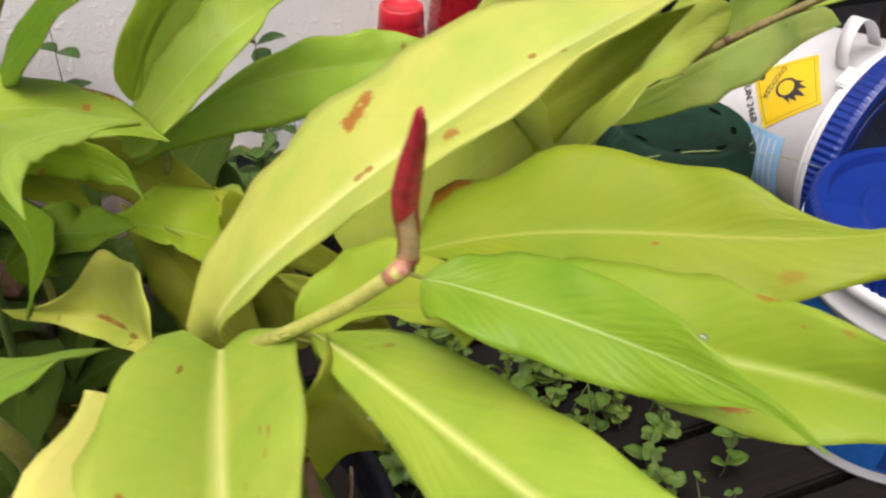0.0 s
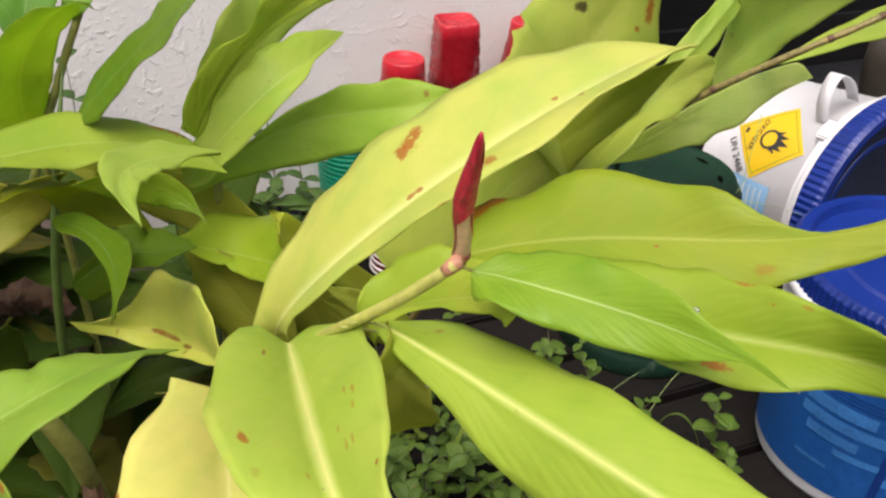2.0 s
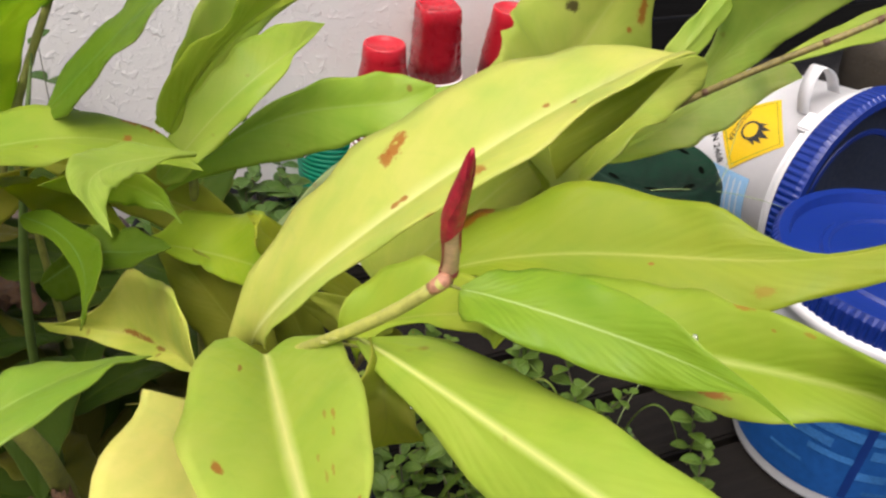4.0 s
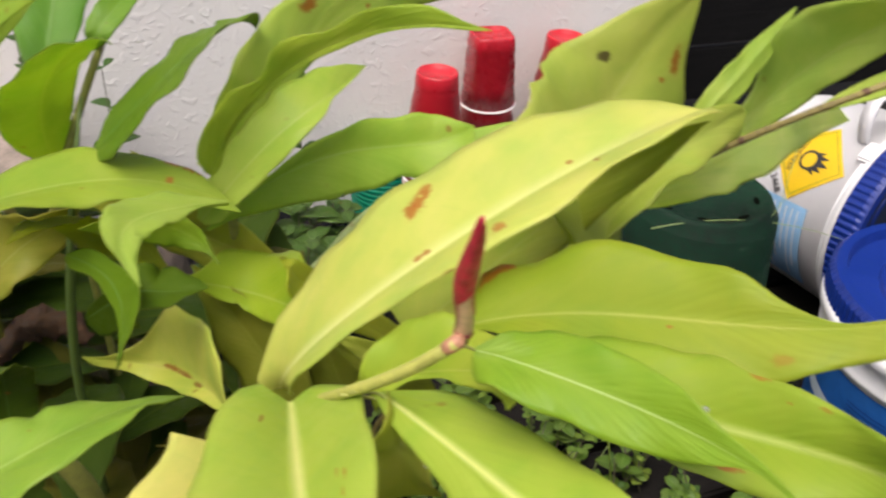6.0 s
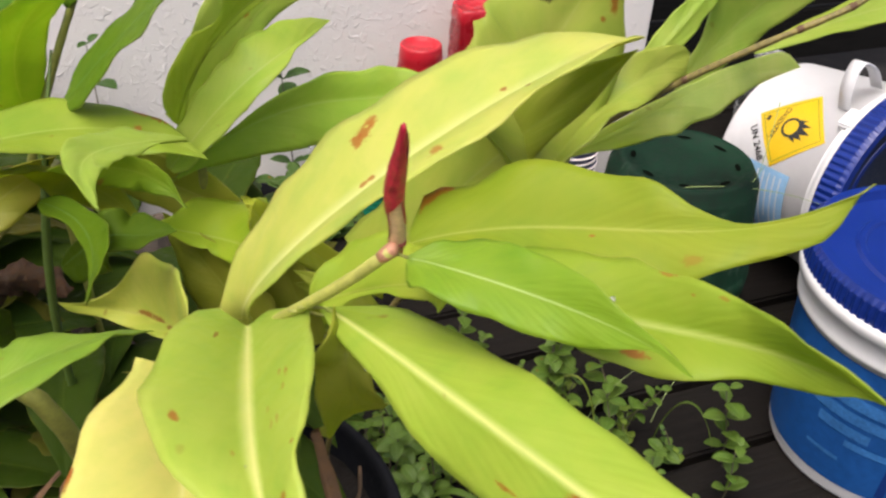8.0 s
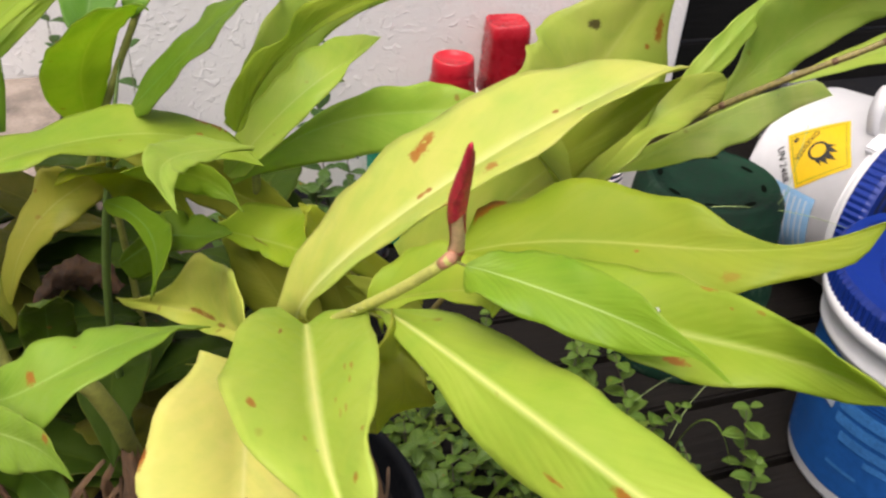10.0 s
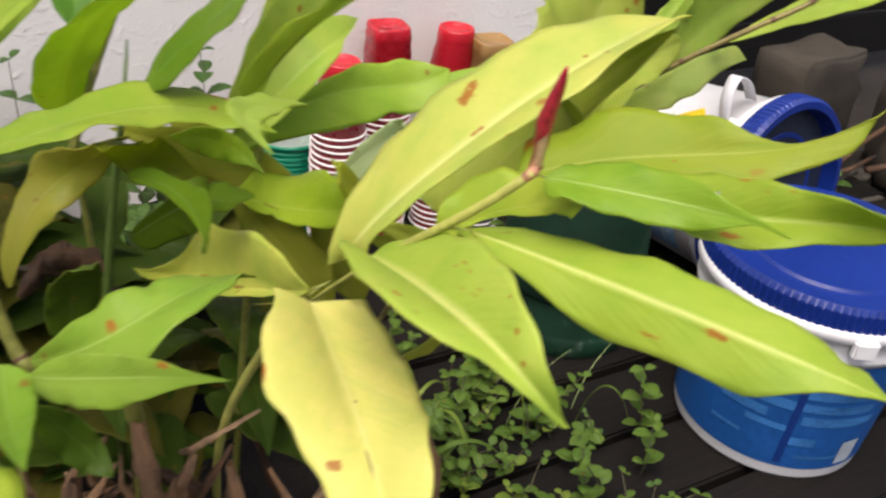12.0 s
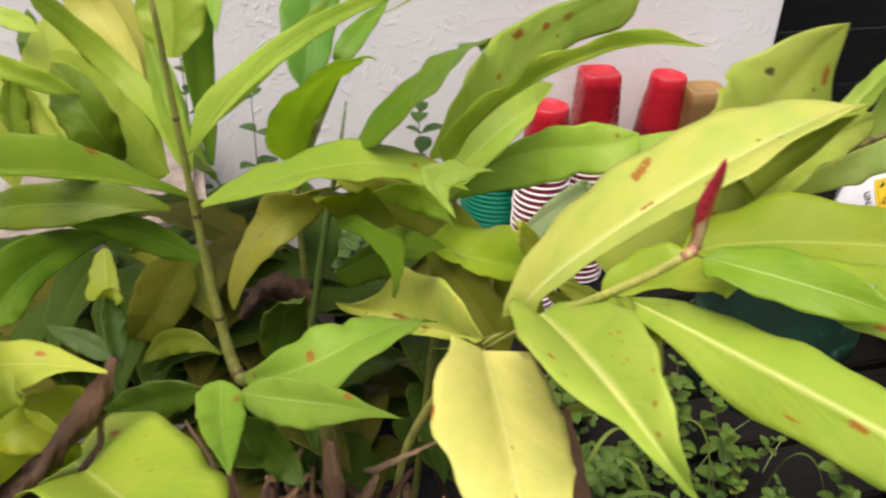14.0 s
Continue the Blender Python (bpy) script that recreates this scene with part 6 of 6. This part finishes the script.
dried_leaf(((-0.216, 0.139, 0.664), (-0.220, 0.128, 0.652), (-0.229, 0.112, 0.640), (-0.239, 0.096, 0.630), (-0.248, 0.08, 0.619), (-0.257, 0.062, 0.602)), 0.0085, "shrivelled dark brown dead leaf", None, 7.0)
dried_leaf(((-0.216, 0.138, 0.663), (-0.218, 0.126, 0.648), (-0.217, 0.119, 0.634), (-0.226, 0.108, 0.620), (-0.244, 0.098, 0.617)), 0.0018, "thin dry brown curled strip", None, 3.0)
dried_leaf(((-0.2466, 0.3216, 0.5522), (-0.2383, 0.3325, 0.5659), (-0.2266, 0.3377, 0.5705), (-0.2123, 0.3398, 0.5699), (-0.2000, 0.3370, 0.5625)), 0.013, "crumpled dark brown dead leaf inside the clump", DRIED, 1.2)
dried_leaf(((-0.165, 0.26, 0.52), (-0.155, 0.25, 0.46), (-0.15, 0.255, 0.40), (-0.14, 0.28, 0.33)), 0.016, "papery brown dead leaf hanging down", DRIED_PALE, 0.8)
dried_leaf(((-0.115, 0.25, 0.50), (-0.105, 0.24, 0.45), (-0.11, 0.26, 0.39), (-0.12, 0.29, 0.33)), 0.012, "papery tan dead leaf hanging down", DRIED_PALE, 1.2)
dried_leaf(((-0.20, 0.25, 0.48), (-0.20, 0.23, 0.42), (-0.19, 0.25, 0.36), (-0.18, 0.30, 0.32)), 0.015, "", DRIED, 0.9)
dried_leaf(((-0.03, 0.205, 0.62), (-0.015, 0.185, 0.58), (-0.012, 0.18, 0.545), (-0.02, 0.19, 0.51)), 0.008, "curled brown dead leaf", DRIED_PALE, 1.5)
dried_leaf(((-0.25, 0.29, 0.44), (-0.24, 0.28, 0.40), (-0.225, 0.29, 0.35), (-0.21, 0.33, 0.31)), 0.014, "", DRIED, 1.4)

# withered stalks and papery sheaths in the heart of the clump
TAN = plain("pale_tan_dry_sheath", (0.26, 0.165, 0.095), 0.85, vary=0.35, scale=55, bump=0.7)
rng = random.Random(23)
for k in range(20):
    a = Vector((-0.165 + rng.uniform(-0.10, 0.10), 0.325 + rng.uniform(-0.07, 0.06), 0.30))
    reach = rng.uniform(0.05, 0.15)
    b = a + Vector((rng.uniform(-0.06, 0.06), rng.uniform(-0.06, 0.02), reach))
    r = rng.uniform(0.0025, 0.0075) if k % 3 == 0 else rng.uniform(0.0015, 0.0035)
    mid = a.lerp(b, 0.5) + Vector((rng.uniform(-0.03, 0.03), rng.uniform(-0.03, 0.01), rng.uniform(-0.01, 0.03)))
    pts = [(1 - s) ** 2 * a + 2 * s * (1 - s) * mid + s * s * b + Vector((0.002 * math.sin(9 * s + k), 0.002 * math.cos(7 * s + k), 0)) for s in (i / 14 for i in range(15))]
    grown("dead_stalk", tube(pts, [r * (1 + 0.22 * math.sin(i * 1.9 + k) + 0.12 * math.sin(i * 4.3)) * (1 - 0.035 * i) for i in range(15)], 10), (DRIED, DRIED_PALE, TAN)[k % 3], "gnarled dead brown stalk")
for k in range(64):
    a = Vector((-0.155 + rng.uniform(-0.13, 0.11), 0.262 + rng.uniform(-0.05, 0.05), rng.uniform(0.36, 0.49)))
    lean = Vector((rng.uniform(-0.07, 0.07), rng.uniform(-0.04, 0.03), -rng.uniform(0.05, 0.15)))
    b = a + lean
    bow = Vector((rng.uniform(-0.03, 0.03), rng.uniform(-0.03, 0.0), rng.uniform(-0.01, 0.02)))
    dried_leaf((a, a.lerp(b, 0.25) + bow * 0.7, a.lerp(b, 0.5) + bow, a.lerp(b, 0.78) + bow * 0.4 + Vector((0.008 * math.sin(k), 0, 0)), b), rng.uniform(0.002, 0.006) if k % 4 else rng.uniform(0.008, 0.015), "dead papery leaf hanging in the clump", (DRIED_PALE, DRIED, DRIED_PALE, TAN, DRIED)[k % 5], rng.uniform(0.8, 4.0))

# the two short stems behind the bud stem
for a, m, b in (((-0.14, 0.37, 0.30), (-0.125, 0.36, 0.52), (-0.107, 0.315, 0.668)), ((-0.22, 0.40, 0.30), (-0.235, 0.42, 0.48), (-0.236, 0.402, 0.635))):
    grown("stem", tube([(1 - s) ** 2 * Vector(a) + 2 * s * (1 - s) * Vector(m) + s * s * Vector(b) for s in (i / 16 for i in range(17))], [0.0030 - 0.00006 * i for i in range(17)], 12), STEM)

# more foliage behind; the clump's shade is put into these darkened leaf colours
SHADE_LEAF = leaf_material("shade_darkened_leaf_blade", (0.045, 0.08, 0.007), (0.08, 0.12, 0.015), (), 0.3, 0.6, 0.6)
SHADE_OLD = leaf_material("shade_darkened_old_blade", (0.10, 0.095, 0.011), (0.15, 0.14, 0.025), (), 0.3, 0.7, 0.6)
rng = random.Random(11)
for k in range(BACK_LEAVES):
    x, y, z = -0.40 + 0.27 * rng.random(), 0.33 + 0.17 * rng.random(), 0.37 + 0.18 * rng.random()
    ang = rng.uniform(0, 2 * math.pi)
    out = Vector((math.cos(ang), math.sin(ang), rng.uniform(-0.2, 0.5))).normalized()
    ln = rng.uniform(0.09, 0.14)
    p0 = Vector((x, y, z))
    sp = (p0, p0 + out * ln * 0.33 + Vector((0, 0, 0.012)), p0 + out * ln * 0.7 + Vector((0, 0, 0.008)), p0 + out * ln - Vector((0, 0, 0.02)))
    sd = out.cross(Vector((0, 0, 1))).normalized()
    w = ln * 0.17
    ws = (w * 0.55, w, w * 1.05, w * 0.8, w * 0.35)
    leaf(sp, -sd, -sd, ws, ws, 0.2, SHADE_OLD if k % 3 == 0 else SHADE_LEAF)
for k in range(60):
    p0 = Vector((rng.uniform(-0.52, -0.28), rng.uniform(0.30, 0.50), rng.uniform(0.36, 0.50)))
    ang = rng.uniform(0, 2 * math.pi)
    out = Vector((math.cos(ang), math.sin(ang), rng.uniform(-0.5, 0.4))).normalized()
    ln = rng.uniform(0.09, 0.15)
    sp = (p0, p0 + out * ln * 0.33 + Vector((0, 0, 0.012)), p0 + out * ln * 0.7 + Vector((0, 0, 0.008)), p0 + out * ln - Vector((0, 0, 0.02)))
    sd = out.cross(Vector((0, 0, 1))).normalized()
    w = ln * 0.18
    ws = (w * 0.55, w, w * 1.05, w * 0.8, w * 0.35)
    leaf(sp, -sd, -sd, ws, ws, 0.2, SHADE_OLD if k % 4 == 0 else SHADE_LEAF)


# olive leaves low in the clump, between the tall stem and the bud stem
FILL_OLIVE = leaf_material("olive_leaf_blade", (0.34, 0.36, 0.04), (0.42, 0.42, 0.09), (), 0.4, 0.6, 0.5)
FILL_DARK = leaf_material("dark_olive_leaf_blade", (0.22, 0.24, 0.025), (0.28, 0.30, 0.05), (), 0.4, 0.6, 0.5)
FILL_LIME = leaf_material("lime_leaf_blade", (0.46, 0.52, 0.07), (0.55, 0.58, 0.14), (), 0.4, 0.5, 0.5)
for p0, p1, w, sag, mat in (((-0.088, 0.318, 0.638), (-0.185, 0.322, 0.664), 0.0125, 0.006, FILL_OLIVE), ((-0.120, 0.330, 0.630), (-0.165, 0.345, 0.676), 0.011, 0.004, FILL_OLIVE),
                            ((-0.066, 0.275, 0.594), (-0.122, 0.300, 0.648), 0.016, 0.004, FILL_DARK), ((-0.050, 0.290, 0.588), (-0.082, 0.315, 0.642), 0.013, 0.003, FILL_DARK),
                            ((-0.012, 0.236, 0.657), (-0.046, 0.242, 0.667), 0.0055, 0.001, FILL_LIME), ((-0.006, 0.236, 0.650), (-0.050, 0.256, 0.650), 0.008, 0.001, FILL_DARK)):
    a, b = Vector(p0), Vector(p1)
    sd = Vector((0, 0.35, 1)).cross(b - a).cross(b - a).normalized()
    bow = Vector((0, -0.3, 1)) * sag
    leaf((a, a.lerp(b, 0.33) + bow, a.lerp(b, 0.68) + bow, b), sd, sd, (w * 0.6, w, w, w * 0.75, w * 0.35), (w * 0.6, w, w, w * 0.75, w * 0.35), 0.18, mat)


# ---- pot of the ginger ----
def round_pot(place, r_top, height, label, soil=True, mat=None):
    root = thing("plant_pot", place, label, "plant pot")
    bm = lathe([(0, 0), (r_top * 0.74, 0), (r_top * 0.76, 0.004), (r_top * 0.94, height * 0.86), (r_top * 1.0, height * 0.87), (r_top * 1.02, height * 0.885), (r_top * 1.02, height * 0.985), (r_top * 1.0, height), (r_top * 0.965, height),
                (r_top * 0.95, height * 0.98), (r_top * 0.9, height * 0.86), (0, height * 0.86)], 56)
    part("shell", bm, mat or BLACK_POT, root)
    if soil:
        sm = bmesh.new()
        bmesh.ops.create_circle(sm, cap_ends=True, segments=40, radius=r_top * 0.93, matrix=Matrix.Translation((0, 0, height * 0.90)))
        bmesh.ops.triangulate(sm, faces=sm.faces)
        bmesh.ops.subdivide_edges(sm, edges=sm.edges, cuts=4, use_grid_fill=True)
        for v in sm.verts:
            v.co.z += 0.006 * noise.noise(v.co * 40)
        part("soil", sm, SOIL, root, "dark potting soil")
    return root


round_pot((-0.17, 0.36, 0), 0.155, 0.33, "large black plastic pot holding the ginger")
round_pot((-0.30, 1.00, 0), 0.13, 0.16, "black plastic pot with small weeds by the wall")


# ---- grass stalk and weeds ----
def weed(height, pairs, size, seed, lean=0.25):
    """A soft stem with opposite oval leaves; base at the origin. Returns stem and leaf meshes."""
    r = random.Random(seed)
    ax = Vector((r.uniform(-lean, lean), r.uniform(-lean, lean), 1)).normalized()
    tip = ax * height
    st = tube([tip * s + Vector((0.004 * math.sin(5 * s), 0, 0)) for s in (0, 0.35, 0.7, 1)], [0.0012, 0.0011, 0.0009, 0.0006], 6)
    leaves = []
    for k in range(pairs):
        s = 0.25 + 0.75 * k / max(1, pairs - 1)
        p = tip * s
        a0 = k * 1.57 + r.uniform(-0.4, 0.4)
        for h in (0, math.pi):
            d = Vector((math.cos(a0 + h), math.sin(a0 + h), r.uniform(0.0, 0.5))).normalized()
            ln = size * r.uniform(0.7, 1.15) * (1 if k < pairs - 1 else 0.6)
            sd = d.cross(Vector((0, 0, 1))).normalized()
            w = ln * 0.30
            sp = (p, p + d * ln * 0.3 + Vector((0, 0, ln * 0.08)), p + d * ln * 0.7 + Vector((0, 0, ln * 0.05)), p + d * ln - Vector((0, 0, ln * 0.1)))
            leaves.append((sp, -sd, (w * 0.35, w * 0.95, w * 1.15, w, w * 0.55)))
    return st, leaves


def weed_thing(place, height, pairs, size, seed, label, mat=None, lean=0.25):
    root = thing("weed_plant", place, label, "weed", "weeds between deck boards")
    st, leaves = weed(height, pairs, size, seed, lean)
    part("stem", st, WEED_STEM, root)
    for i, (sp, sd, w) in enumerate(leaves):
        part("leaf", blade(sp, sd, sd, w, w, 0.22, 8, 3, 0.0004, seed + i), mat or WEED, root)
    return root


weed_thing((0.345, 0.80, 0), 0.13, 5, 0.034, 3, "upright weed with oval leaf pairs beside the bucket")
weed_thing((0.335, 0.735, 0), 0.09, 4, 0.030, 5, "small oval-leaved weed growing through the deck")
weed_thing((0.20, 0.80, 0), 0.10, 4, 0.034, 8, "oval-leaved weed growing through the deck")
weed_thing((0.245, 0.74, 0), 0.07, 3, 0.028, 9, "small oval-leaved weed on the deck")
weed_thing((0.12, 0.86, 0), 0.13, 4, 0.032, 12, "leggy weed growing through the deck")
weed_thing((0.195, 1.20, 0), 0.16, 5, 0.026, 21, "leggy weed growing between cups and green pot")
weed_thing((-0.302, 1.175, 0.0), 0.385, 9, 0.040, 31, "dark round-leaved weed growing against the white wall", WALL_WEED, 0.03)
weed_thing((-0.548, 1.055, 0.0), 0.39, 6, 0.046, 35, "thin weed with dark leaf pairs against the white wall", WALL_WEED, 0.03)
weed_thing((-0.630, 1.015, 0.0), 0.47, 12, 0.028, 37, "tall thin weed with small leaf pairs against the wall", WALL_WEED, 0.03)
weed_thing((-0.235, 1.09, 0.0), 0.26, 6, 0.040, 39, "dark oval-leaved weed growing beside the teal cups", WALL_WEED, 0.05)
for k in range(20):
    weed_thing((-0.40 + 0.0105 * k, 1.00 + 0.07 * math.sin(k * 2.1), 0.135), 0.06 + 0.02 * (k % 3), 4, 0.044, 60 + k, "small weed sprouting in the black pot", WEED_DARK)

# many more weeds over the deck, in a few kinds
kinds = []
for k in range(18):
    r = random.Random(100 + k)
    tall = r.uniform(0.06, 0.15) if k % 3 == 0 else r.uniform(0.02, 0.07)
    kinds.append(weed_thing((r.gauss(0.05, 0.1), r.gauss(0.75, 0.06), 0), tall, r.choice((3, 4, 5)) if k % 3 == 0 else r.choice((2, 2, 3)), r.uniform(0.014, 0.034), 100 + k, ("low oval-leaved weed growing through the dark deck", "young yellow-green weed sprouting through the deck", "dark green weed on the deck, shade put into its colour")[k % 3 if k % 2 else 0], (WEED, WEED_LIGHT, WEED_DARK)[k % 3 if k % 2 else 0], 0.6))
rng = random.Random(4)
spots = [(rng.gauss(0.05, 0.17), rng.gauss(0.76, 0.11)) for k in range(26)]
for k in range(140):
    cx, cy = spots[k % 26]
    x, y = rng.gauss(cx, 0.035), rng.gauss(cy, 0.03)
    if y > 0.95 or x > 0.34 or (x + 0.17) ** 2 + (y - 0.36) ** 2 < 0.028:
        continue
    copy_thing(kinds[rng.randrange(18)], pose(x, y, 0, rng.uniform(-14, 14), rng.uniform(-14, 14), rng.uniform(0, 360)))

# arching grass blades among the weeds
for k, (x, y, dx, dy, h, w) in enumerate(((0.02, 0.68, 0.10, 0.02, 0.10, 0.0045), (0.00, 0.72, 0.06, 0.07, 0.13, 0.003), (-0.03, 0.66, 0.08, -0.03, 0.08, 0.005), (0.10, 0.70, -0.05, 0.05, 0.11, 0.003), (0.26, 0.83, 0.05, -0.03, 0.10, 0.002), (0.18, 0.78, -0.06, 0.03, 0.14, 0.0018))):
    root = thing("grass_tuft", (x, y, 0), "arching green grass blade among the weeds", "grass", "grass blades among the weeds")
    sp = ((0, 0, 0), (dx * 0.2, dy * 0.2, h), (dx * 0.8, dy * 0.8, h * 1.2), (dx * 1.3, dy * 1.3, h * 0.35))
    sd = Vector((-dy, dx, 0)).normalized()
    part("blade", blade(sp, sd, sd, (w, w, w, w * 0.8, w * 0.4), (w, w, w, w * 0.8, w * 0.4), 0.3, 18, 2, 0.0003, k), WEED_LIGHT if k % 2 else WEED, root)

stalk_root = thing("grass_stalk", (GRASS_SPINE[0][0], GRASS_SPINE[0][1], 0.30), "upright green grass stalk rising through the leaves", "grass")
gb = tube([Vector((GRASS_SPINE[0][0] - 0.01, GRASS_SPINE[0][1] + 0.02, 0.30))] + [bezier(GRASS_SPINE, i / 12) for i in range(13)], [0.0022] * 5 + [0.0021 - 0.0002 * i for i in range(9)], 10)
gb.transform(stalk_root.matrix_world.inverted())
part("blade", gb, GRASS_GREEN, stalk_root)

# dry grass lying over the green pot and the white bucket
for k, (a, b, c) in enumerate((((0.20, 1.00, 0.27), (0.34, 1.04, 0.30), (0.50, 1.10, 0.22)), ((0.30, 1.02, 0.12), (0.33, 1.02, 0.24), (0.385, 1.08, 0.30)), ((0.38, 1.09, 0.38), (0.375, 1.07, 0.33), (0.37, 1.06, 0.29)), ((0.26, 0.86, 0.0), (0.28, 0.90, 0.05), (0.33, 0.93, 0.09)), ((0.16, 0.82, 0.0), (0.18, 0.84, 0.07), (0.24, 0.86, 0.11)))):
    root = thing("dry_grass", a, "thin pale dry grass stem", "grass", "dry grass stems")
    pts = [(1 - s) ** 2 * Vector(a) + 2 * s * (1 - s) * Vector(b) + s * s * Vector(c) - Vector(a) for s in (i / 10 for i in range(11))]
    part("blade", tube(pts, [0.0007 - 0.00004 * i for i in range(11)], 6), GRASS, root)


# weeds with shade put into their leaf colour, and fallen twigs past the buckets
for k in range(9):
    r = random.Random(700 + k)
    weed_thing((0.93 + 0.30 * r.random(), 1.22 + 0.34 * r.random(), -0.06), r.uniform(0.10, 0.26), r.choice((4, 5, 6)), r.uniform(0.030, 0.05), 700 + k, "weed behind the buckets, leaf colour darkened for shade", WEED_DARK, 0.5)
for k in range(14):
    r = random.Random(760 + k)
    a = Vector((0.85 + 0.55 * r.random(), 1.42 + 0.40 * r.random(), 0.0))
    turn, ln = r.uniform(0, 6.28), r.uniform(0.06, 0.20)
    root = thing("fallen_twig", tuple(a), "thin dead brown twig lying on the soil", "twig", "twigs on the soil")
    part("twig", tube([Vector((math.cos(turn) * ln * q, math.sin(turn) * ln * q, 0.012 * math.sin(5 * q + k) - 0.03)) for q in (0, 0.3, 0.6, 1)], [0.004, 0.0035, 0.003, 0.0015], 7), (DRIED, DRIED_PALE)[k % 2], root)


# ---- ledge at the foot of the wall ----
ledge = box((0.26, 0.34, 0.40), (-1.16, -0.185, 0.14), 0.014)
ledge_ob = part("concrete_ledge", ledge, BEIGE, smooth=False)
ledge_ob.matrix_world = Matrix.Translation(CORNER) @ Matrix.Rotation(radians(YARD_TURN), 4, "Z")
tagged(ledge_ob, "beige exposed-aggregate concrete ledge at the wall", "ledge", kind="structure")


# ---- rubble past the corner ----
def rough_stone(place, size, seed, label, mat, turn=0, category="stone"):
    root_bm = bmesh.new()
    bmesh.ops.create_cube(root_bm, size=1)
    bmesh.ops.bevel(root_bm, geom=root_bm.edges[:], offset=0.06, segments=1, affect="EDGES")
    bmesh.ops.subdivide_edges(root_bm, edges=root_bm.edges[:], cuts=4, use_grid_fill=True)
    for v in root_bm.verts:
        d = noise.noise(v.co * 1.7 + Vector((seed, 0, 0))) * 0.12 + noise.noise(v.co * 5 + Vector((0, seed, 0))) * 0.06 + noise.noise(v.co * 15 + Vector((0, 0, seed))) * 0.03
        v.co += v.co.normalized() * d
        v.co = Vector((v.co.x * size[0], v.co.y * size[1], (v.co.z + 0.5) * size[2]))
    ob = part("rough_stone" if category == "stone" else "concrete_block", root_bm, mat)
    ob.matrix_world = pose(*place, 0, 0, turn)
    return tagged(ob, label, category)


rough_stone((1.00, 1.95, -0.02), (0.26, 0.14, 0.24), 3, "weathered grey concrete block by the fence", CONCRETE, 35, "concrete block")
rough_stone((1.24, 1.78, -0.02), (0.22, 0.16, 0.22), 9, "broken grey concrete block", CONCRETE, 10, "concrete block")
rough_stone((-0.40, 0.73, -0.02), (0.15, 0.13, 0.34), 21, "rough brown weathered boulder behind the ginger", BROWN_ROCK, 20)
rough_stone((0.93, 1.70, -0.05), (0.3, 0.16, 0.12), 14, "flat earth-stained grey stone on soil", STONE, 50)
for k in range(26):
    r = random.Random(200 + k)
    rough_stone((0.75 + 0.6 * r.random(), 1.45 + 0.45 * r.random(), -0.06 + 0.02 * r.random()), (0.05 + 0.06 * r.random(), 0.04 + 0.05 * r.random(), 0.05), k, "small rough grey stone among dark soil", STONE, r.random() * 180)
gv, gf = [], []
rng = random.Random(7)
pebble = bmesh.new()
bmesh.ops.create_icosphere(pebble, subdivisions=2, radius=1)
pebble.verts.index_update()
for k in range(900):
    x, y, s = -1.15 + 0.95 * rng.random(), 0.72 + 0.48 * rng.random(), 0.006 + 0.012 * rng.random() ** 2
    if y > 1.50 + (x - 0.266) * 0.51:
        continue
    q = Euler((rng.random() * 6, rng.random() * 6, rng.random() * 6)).to_matrix()
    dims = Vector((1.0, rng.uniform(0.6, 1.0), rng.uniform(0.45, 0.8)))
    off = len(gv)
    for v in pebble.verts:
        d = v.co * (1 + 0.25 * noise.noise(v.co * 1.3 + Vector((k, 0, 0))))
        p = q @ Vector((d.x * dims.x, d.y * dims.y, d.z * dims.z)) * s
        gv.append((x + p.x, y + p.y, 0.004 + s * 0.3 + p.z))
    gf += [[v.index + off for v in f.verts] for f in pebble.faces]
pebble.free()
gm = bpy.data.meshes.new("gravel")
gm.from_pydata(gv, [], gf)
gm.polygons.foreach_set("use_smooth", [True] * len(gm.polygons))
gm.materials.append(PEBBLE)
tagged(part("gravel", gm, PEBBLE), "pale grey gravel scattered beside the pots", "gravel", kind="stuff")
for k, (a, b) in enumerate((((0.95, 1.62, 0.05), (1.25, 1.85, 0.16)), ((0.88, 1.55, 0.04), (1.1, 1.72, 0.05)), ((1.02, 1.6, 0.07), (1.35, 1.66, 0.10)))):
    root = thing("fallen_stick", a, "dead brown stick on the rubble", "stick", "sticks on the rubble")
    part("stick", tube([(Vector(b) - Vector(a)) * s + Vector((0, 0.01 * math.sin(6 * s), 0)) for s in (0, 0.3, 0.6, 1)], [0.008, 0.007, 0.006, 0.004], 9), DRIED, root)
